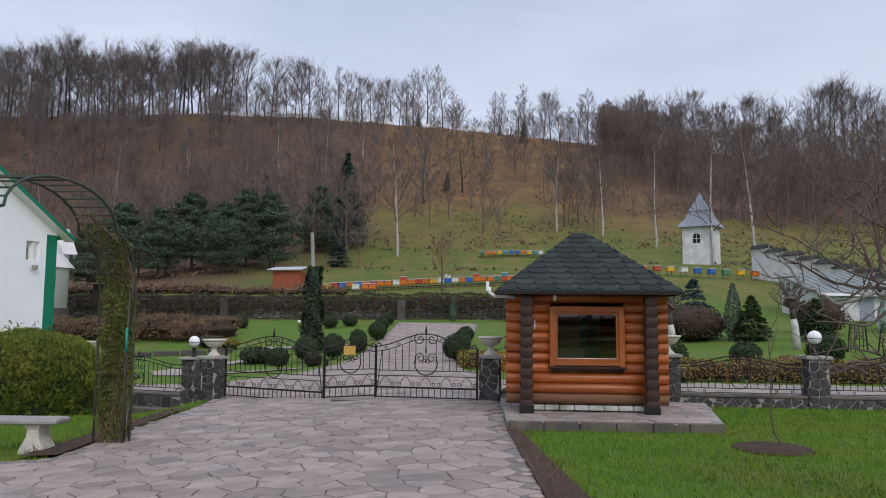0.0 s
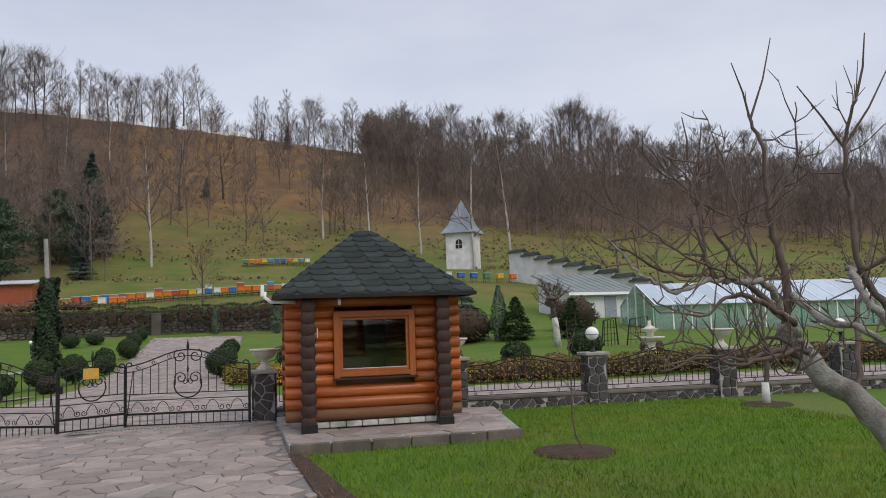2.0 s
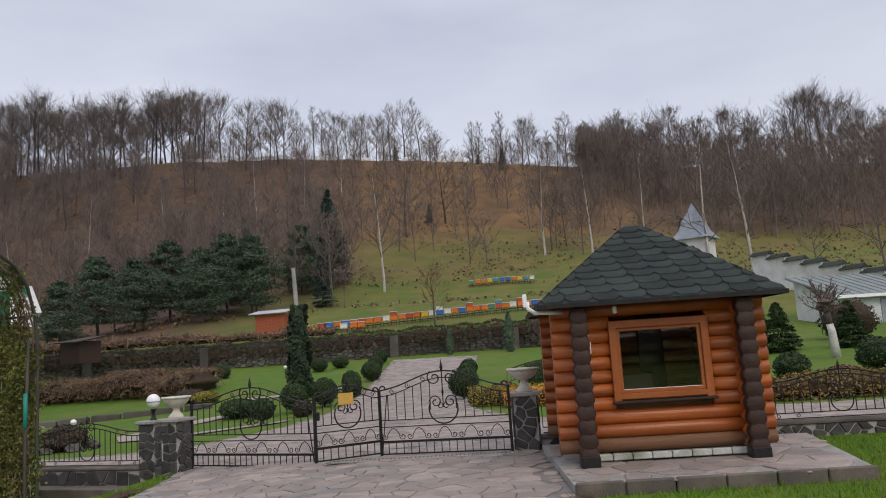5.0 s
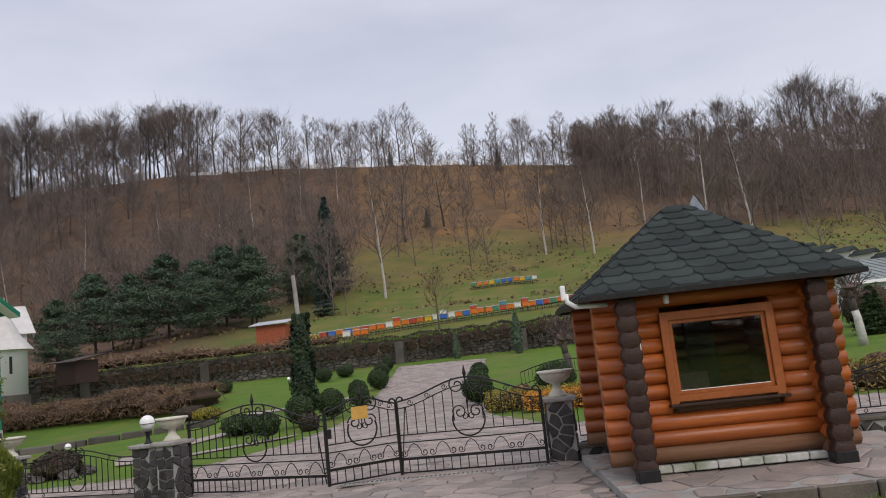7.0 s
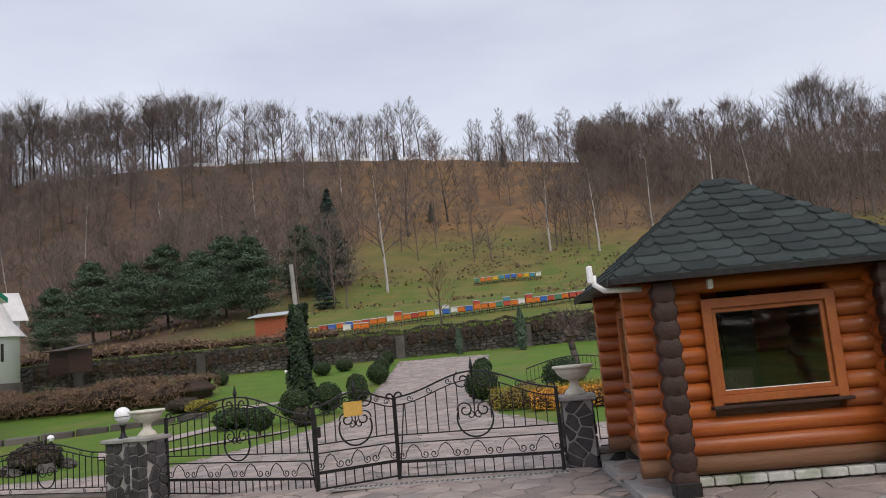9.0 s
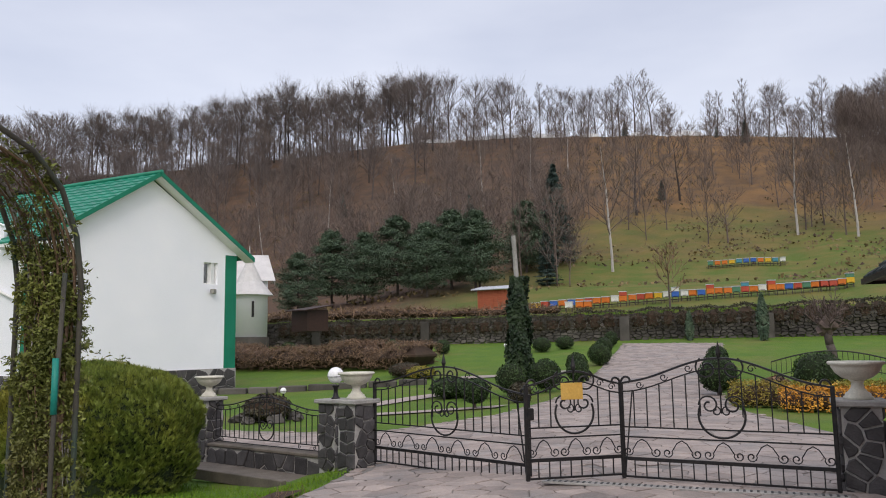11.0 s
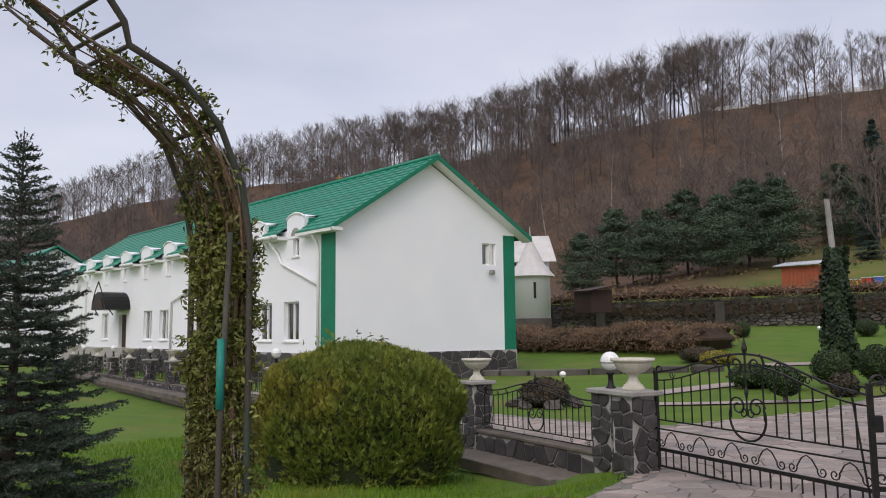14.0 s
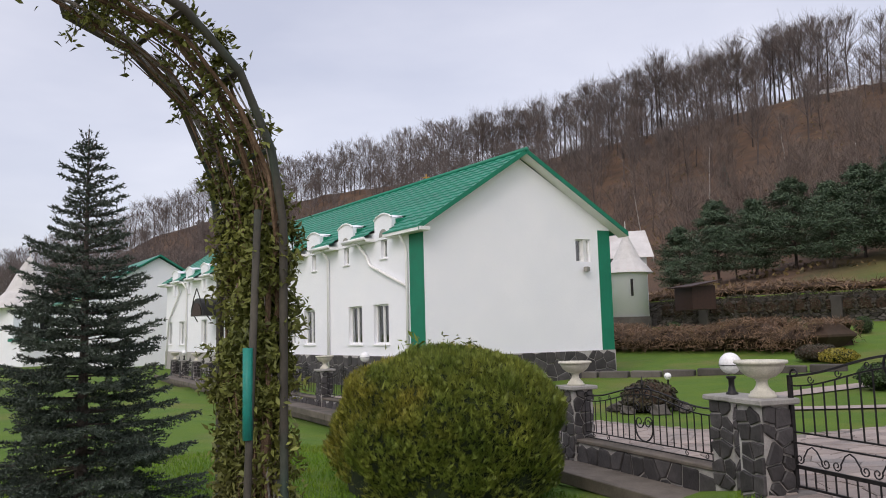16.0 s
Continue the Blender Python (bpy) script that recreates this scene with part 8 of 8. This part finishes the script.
trunk_p = limb("trunk", [(5.75, 6.45, -0.15), (5.5, 6.7, 0.38), (5.25, 6.98, 0.86), (5.03, 7.17, 1.13), (4.96, 7.33, 1.42)], 0.098, 0.075, LICHEN, 12)
second = limb("trunk", [(5.72, 6.3, -0.15), (5.55, 6.35, 0.6), (5.3, 6.42, 1.1), (5.18, 6.5, 1.47)], 0.075, 0.05, LICHEN, 12)
boughs = [
    limb("limb", [(4.96, 7.33, 1.40), (4.99, 7.33, 1.85), (4.92, 7.38, 2.31), (4.92, 7.38, 2.80), (4.86, 7.43, 3.05)], 0.046, 0.0144, TWIG),
    limb("limb", [(5.18, 6.5, 1.45), (4.97, 6.56, 1.79), (4.95, 6.58, 2.3), (4.94, 6.58, 2.63), (5.0, 6.5, 2.95)], 0.036, 0.0112, TWIG),
    limb("limb", [(4.97, 7.32, 1.45), (4.72, 7.36, 1.72), (4.41, 7.37, 1.80), (4.0, 7.42, 1.86), (3.57, 7.40, 2.08)], 0.036, 0.0080, TWIG),
    limb("limb", [(5.0, 7.2, 1.15), (4.75, 7.12, 1.25), (4.45, 7.1, 1.20), (4.1, 7.08, 1.23), (3.75, 7.1, 1.12)], 0.033, 0.0072, TWIG),
    limb("limb", [(4.41, 7.37, 1.80), (4.34, 7.4, 2.1), (4.28, 7.4, 2.5), (4.1, 7.45, 2.75)], 0.017, 0.0064, TWIG),
    limb("limb", [(4.98, 7.33, 1.6), (4.66, 7.5, 1.95), (4.5, 7.6, 2.4), (4.4, 7.62, 2.75)], 0.022, 0.0072, TWIG),
    limb("limb", [(4.97, 6.56, 1.79), (5.2, 6.3, 1.95), (5.5, 6.1, 2.25), (5.75, 6.0, 2.7)], 0.026, 0.0096, TWIG),
    limb("limb", [(5.0, 7.25, 1.3), (4.8, 6.9, 1.2), (4.5, 6.7, 1.12), (4.2, 6.6, 1.3)], 0.020, 0.0064, TWIG),
    limb("limb", [(5.25, 6.98, 0.9), (5.5, 7.2, 1.4), (5.8, 7.4, 1.8), (6.1, 7.5, 2.4)], 0.033, 0.0096, TWIG),
    limb("limb", [(4.92, 7.38, 2.31), (5.15, 7.4, 2.55), (5.25, 7.42, 2.75), (5.28, 7.42, 3.2)], 0.015, 0.0064, TWIG),
    limb("limb", [(4.92, 7.15, 1.35), (4.75, 7.1, 1.56), (4.6, 7.05, 1.72), (4.35, 7.0, 1.75), (4.12, 7.0, 1.76), (3.84, 7.0, 1.69), (3.65, 7.05, 1.8), (3.53, 7.1, 1.92), (3.34, 7.1, 2.13)], 0.042, 0.006, LICHEN),
    limb("limb", [(4.84, 7.05, 1.43), (4.54, 6.95, 1.57), (4.23, 6.9, 1.65), (3.91, 6.85, 1.52), (3.54, 6.8, 1.63)], 0.032, 0.005, TWIG),
    limb("limb", [(4.89, 7.0, 1.24), (4.53, 6.85, 1.24), (4.13, 6.75, 1.18), (3.84, 6.7, 1.27), (3.54, 6.7, 1.18)], 0.024, 0.005, TWIG),
    limb("limb", [(4.9, 7.1, 1.26), (4.71, 7.2, 1.35), (4.52, 7.3, 1.21), (4.17, 7.35, 1.33), (3.71, 7.4, 1.26)], 0.022, 0.004, TWIG),
    limb("limb", [(4.14, 7.0, 1.78), (4.07, 7.0, 1.99), (4.02, 7.05, 2.2), (4.03, 7.1, 2.44), (3.85, 7.15, 2.56)], 0.02, 0.005, TWIG),
    limb("limb", [(4.6, 7.05, 1.74), (4.53, 7.1, 2.0), (4.46, 7.15, 2.39), (4.44, 7.2, 2.62), (4.3, 7.2, 3.02)], 0.016, 0.004, TWIG),
    limb("limb", [(4.02, 7.1, 2.4), (4.27, 7.1, 2.26), (4.54, 7.15, 2.2), (4.88, 7.3, 2.16)], 0.01, 0.006, TWIG),
    limb("limb", [(5.04, 7.3, 1.65), (5.01, 7.0, 1.47), (5.13, 6.8, 1.4), (5.25, 6.6, 1.24)], 0.042, 0.03, LICHEN),
    limb("limb", [(4.9, 6.6, 1.82), (4.89, 6.5, 1.7), (4.89, 6.4, 1.54), (4.97, 6.3, 1.38)], 0.03, 0.036, LICHEN),
    limb("limb", [(4.35, 7.0, 1.75), (4.02, 6.9, 1.86), (3.73, 6.85, 1.98), (3.49, 6.8, 2.13), (3.25, 6.8, 2.29)], 0.014, 0.004, TWIG)]
shoots = Mesh()
for bi, sm in enumerate(boughs):
    n = 9
    for i in range(n):
        j = int((0.22 + 0.78 * (i + rn.random()) / n) * (len(sm) - 1))
        p = sm[min(j, len(sm) - 1)]
        d0 = Vector((rn.gauss(0, 0.8), rn.gauss(0, 0.6), rn.gauss(0.45, 0.55))).normalized()
        ln = rn.uniform(0.12, 0.5)
        q1 = p + d0 * ln * 0.5
        d1 = (d0 + Vector((rn.gauss(0, 0.3), rn.gauss(0, 0.3), 0.5))).normalized()
        q2 = q1 + d1 * ln * 0.5
        part("shoot", Mesh().tube([p, q1, q2], 0.0065, 5, r1=0.0028), TWIG, fruit)
        for _ in range(rn.randrange(1, 4)):
            b = q1.lerp(q2, rn.random())
            e_ = b + (d1 + Vector((rn.gauss(0, 0.6), rn.gauss(0, 0.6), rn.gauss(0.2, 0.4)))).normalized() * rn.uniform(0.06, 0.25)
            shoots.tube([b, e_], 0.0045, 4, r1=0.002, cap=False)
for a, b in (((4.86, 7.43, 3.05), (4.71, 7.41, 3.5)), ((4.86, 7.43, 3.05), (5.13, 7.46, 3.75)), ((5.0, 6.5, 2.95), (5.08, 6.46, 3.4)), ((4.94, 6.58, 2.63), (4.62, 6.6, 3.05)), ((4.94, 6.58, 2.63), (5.3, 6.5, 3.2)), ((4.4, 7.62, 2.75), (4.36, 7.6, 3.1)), ((4.28, 7.4, 2.5), (4.4, 7.4, 3.0))):
    A_, B_ = ft(*a), ft(*b)
    part("water_shoot", Mesh().tube([A_, A_.lerp(B_, 0.5) + Vector((0.02, 0, -0.01)), B_], 0.011, 5, r1=0.004), TWIG, fruit)
s_ = part("twig_tangle", shoots, TWIG, fruit)
tagged(s_, kind="stuff")

# ---- young limewashed tree by the fence ----
yt = thing("young_tree", 9.5, 13.7, land(9.5, 13.7), "young bare tree with a limewashed stem near the fence", "tree")
part("limewashed_trunk", Mesh().tube([(0, 0, -0.05), (0, 0, 0.35)], [0.075, 0.06], 9), LIME, yt, "limewashed base", True)
tm, bb = branch_mesh(330, 2.3, 0.055, 0.28, 1.1, 9, 4, 4, 0.7, 0, 0, 0.006, 4)
part("trunk", tm, BARK, yt)
part("crown", bb, TWIG, yt)
yt_ring = solid("mulch_ring", Mesh().lathe((0, 0, 0), [(0.45, -0.04), (0.4, 0.012), (0.0, 0.02)], 20), SOIL, "small ring of bare soil round a young tree", "soil", "structure", smooth=True)
yt_ring.location = (9.5, 13.7, land(9.5, 13.7) - 0.01)


# ---- pieces: cladding stones, shingles, flagstones, grass ----
def clad(parent, jobs, as_parts, size, thick, name="stone", gap=0.021):
    """Stones over panels. A job: origin, along, outwards, width, height, seed (in the parent's space)."""
    rest = Mesh()
    for org, along, out, w, h, seed in jobs:
        org, along, out = Vector(org), Vector(along), Vector(out)
        rn_ = random.Random(seed)
        for poly in rag_stones(w, h, seed, size, gap):
            th = thick * rn_.uniform(0.6, 1.25)
            m = stone_piece(poly, th, lambda u, v, o, org=org, along=along, out=out: org + along * u + Vector((0, 0, v)) + out * o)
            if as_parts:
                part(name, m, STONE, parent)
            else:
                rest.add(m.v, m.f)
    if not as_parts:
        tagged(part("cladding", rest, STONE, parent), kind="stuff")


for i, (p, w, h, seed) in enumerate(CLAD):
    hw = w / 2 - 0.012
    top = h - 0.06
    low = -0.1
    jobs = [((-hw, -hw, low), (1, 0, 0), (0, -1, 0), 2 * hw, top - low, seed * 4), ((hw, -hw, low), (0, 1, 0), (1, 0, 0), 2 * hw, top - low, seed * 4 + 1),
            ((hw, hw, low), (-1, 0, 0), (0, 1, 0), 2 * hw, top - low, seed * 4 + 2), ((-hw, hw, low), (0, -1, 0), (-1, 0, 0), 2 * hw, top - low, seed * 4 + 3)]
    near = math.hypot(p.location.x, p.location.y - 12) < 10.5
    clad(p, jobs, near, 0.19, 0.028)
for w, n, thick, z0, z1, seed in WALL_CLAD:
    ht = thick / 2 - 0.014
    near = math.hypot(w.location.x, w.location.y - 12) < 9.5
    clad(w, [((0, -ht, z0), (1, 0, 0), (0, -1, 0), n, z1 - z0, seed), ((n, ht, z0), (-1, 0, 0), (0, 1, 0), n, z1 - z0, seed + 500)], near, 0.24, 0.026)
clad(house, [(tuple(a), tuple(b), tuple(c), n, h, 900 + i) for i, (a, b, c, n, h) in enumerate(HOUSE_PLINTH)], False, 0.42, 0.03, gap=0.03)

rest = Mesh()
for i, m in enumerate(shingles()):
    if i < 300:
        part("shingle", m, SHINGLE, roof)
    else:
        rest.add(m.v, m.f)
if rest.v:
    tagged(part("shingle_rest", rest, SHINGLE, roof), kind="stuff")


def inside_poly(x, y, poly):
    n, hit = len(poly), False
    for i in range(n):
        (ax, ay), (bx, by) = poly[i], poly[(i + 1) % n]
        if (ay > y) != (by > y) and x < (bx - ax) * (y - ay) / (by - ay) + ax:
            hit = not hit
    return hit


def flagstones(poly, cell, seed, y0, y1, gap=0.014):
    """Irregular paving stones that fill a polygon between y0 and y1."""
    rn_ = random.Random(seed)
    xs = [p[0] for p in poly]
    nx, ny = int((max(xs) - min(xs)) / cell) + 2, int((y1 - y0) / (cell * 0.72)) + 2
    pts = {}
    for i in range(-1, nx + 1):
        for j in range(-1, ny + 1):
            pts[i, j] = (min(xs) + (i + 0.5 * (j % 2) + rn_.uniform(-0.4, 0.4)) * cell, y0 + (j + rn_.uniform(-0.42, 0.42)) * cell * 0.72)
    for (i, j), p in pts.items():
        if not (y0 <= p[1] < y1 and inside_poly(p[0], p[1], poly)):
            continue
        cellp = [(p[0] - cell * 1.6, p[1] - cell * 1.6), (p[0] + cell * 1.6, p[1] - cell * 1.6), (p[0] + cell * 1.6, p[1] + cell * 1.6), (p[0] - cell * 1.6, p[1] + cell * 1.6)]
        for di in (-2, -1, 0, 1, 2):
            for dj in (-2, -1, 0, 1, 2):
                q = pts.get((i + di, j + dj))
                if q and (di or dj):
                    cellp = clip(cellp, (p[0] + q[0]) / 2, (p[1] + q[1]) / 2, q[0] - p[0], q[1] - p[1], gap / 2)
        if len(cellp) < 3 or any(not inside_poly(p[0] + (x - p[0]) * 0.97, p[1] + (y - p[1]) * 0.97, poly) for x, y in cellp):
            k = 0.97
            while k > 0.45 and any(not inside_poly(p[0] + (x - p[0]) * k, p[1] + (y - p[1]) * k, poly) for x, y in cellp):
                k -= 0.08
            cellp = [(p[0] + (x - p[0]) * k, p[1] + (y - p[1]) * k) for x, y in cellp]
        if len(cellp) >= 3:
            th = rn_.uniform(0.010, 0.020)
            yield p, stone_piece(cellp, th, lambda u, v, o: (u, v, land(u, v) + o + 0.001))


count, joined = 0, Mesh()
for p, m in flagstones(DRIVE, 0.35, 3, 4.5, 16.6):
    if count < 300 and p[1] > 6.8 and -4.3 < p[0] < 1.8:
        part("flagstone", m, FLAG, drive_bed)
        count += 1
    else:
        joined.add(m.v, m.f)
for p, m in flagstones(DRIVE, 0.42, 4, 16.6, 49.5):
    joined.add(m.v, m.f)
for p, m in flagstones(DRIVE, 0.42, 5, -4, 4.5):
    joined.add(m.v, m.f)
tagged(part("paving_rest", joined, FLAG, drive_bed), kind="stuff")
for p, m in flagstones(slab_poly, 0.5, 6, 12.0, 15.4):
    m.v = [(x, y, z - land(x, y) + KZ - 0.018) for x, y, z in m.v]
    part("flagstone", m, FLAG, slab)
for i in range(6):
    t = i / 6
    part("edge_stone", Mesh().box((1.46 + 3.04 * (i + 0.5) / 6, 12.0 + 0.005 * i, 0.03), (0.49, 0.07, 0.16), 0.5, 0.012), LEDGE_STONE, slab, "long dark edge stone")

# drain grating across the gateway
drain = thing("drain_channel", -1.75, 15.42, 0.012, "narrow pale steel drain grating set in the paving", "drain", rz=-3)
part("channel", Mesh().box((1.4, 0, 0.002), (2.8, 0.13, 0.024), bevel=0.004), CONCRETE, drain)
for i in range(46):
    part("slot", Mesh().box((0.06 + i * 0.06, 0, 0.0155), (0.022, 0.09, 0.004)), IRON, drain)


def grass(name, label, region, n, seed, mats=GRASS, h0=0.03, h1=0.075):
    """Blades of mown grass over a stretch of lawn."""
    rg_ = np.random.default_rng(seed)
    x0, x1, y0, y1 = region[:4]
    x, y = rg_.uniform(x0, x1, n), rg_.uniform(y0, y1, n)
    ok = np.array([keep_grass(a, b) for a, b in zip(x, y)])
    x, y = x[ok], y[ok]
    z = np.array([land(a, b) - 0.032 for a, b in zip(x, y)])
    a = rg_.uniform(0, 6.283, len(x))
    h = rg_.uniform(h0, h1, len(x))
    w = 0.006
    lx, ly = rg_.normal(0, 0.022, len(x)), rg_.normal(0, 0.022, len(x))
    v_ = np.stack([np.stack([x - np.cos(a) * w, y - np.sin(a) * w, z], 1), np.stack([x + np.cos(a) * w, y + np.sin(a) * w, z], 1), np.stack([x + lx, y + ly, z + h], 1)], 1).reshape(-1, 3)
    return tagged(new(name, np_mesh(name, v_, np.arange(len(v_)).reshape(-1, 3), mats)), label, "grass", "", "stuff")


SOIL_L = [(-4.45, 15.3), (-4.75, 15.2), (-4.55, 10.2), (-4.05, 10.2)]
SOIL_R = [(1.6, 7.0), (2.12, 7.2), (1.62, 11.75), (1.3, 11.9)]


def keep_grass(x, y):
    if inside_poly(x, y, DRIVE) or inside_poly(x, y, slab_poly) or inside_poly(x, y, SOIL_L) or inside_poly(x, y, SOIL_R):
        return False
    if math.hypot(x - sx_, y - sy_) < 0.47 or math.hypot(x - 9.5, y - 13.7) < 0.4:
        return False
    if x < -5 and y > 17.0 + (-5.4 - x) * 0.3 - 0.35:
        return False
    return not (x > 1 and y > 15.2)


grass("grass", "short green lawn grass", (1.7, 9.5, 5.5, 15.3), 62000, 1)
grass("grass", "short green lawn grass", (-14, -4.1, 8.5, 19), 52000, 2, GRASS, 0.04, 0.09)
dead = Mesh()
rn = random.Random(90)
for i in range(260):
    t = rn.random()
    x, y = (1.95 - 0.42 * t + rn.uniform(-0.14, 0.14), 7.2 + 4.5 * t) if i < 130 else (-4.45 + rn.uniform(-0.16, 0.16), 10.4 + 4.8 * rn.random())
    z = land(x, y) + 0.01
    dead.tube([(x, y, z), (x + rn.gauss(0, 0.05), y + rn.gauss(0, 0.05), z + rn.uniform(0.03, 0.12))], 0.004, 3, r1=0.002, cap=False)
solid("dead_stems", dead, HEDGE_BROWN, "short dead stems standing in the soil beds", "stems", "stuff")
# stone drip on the drive
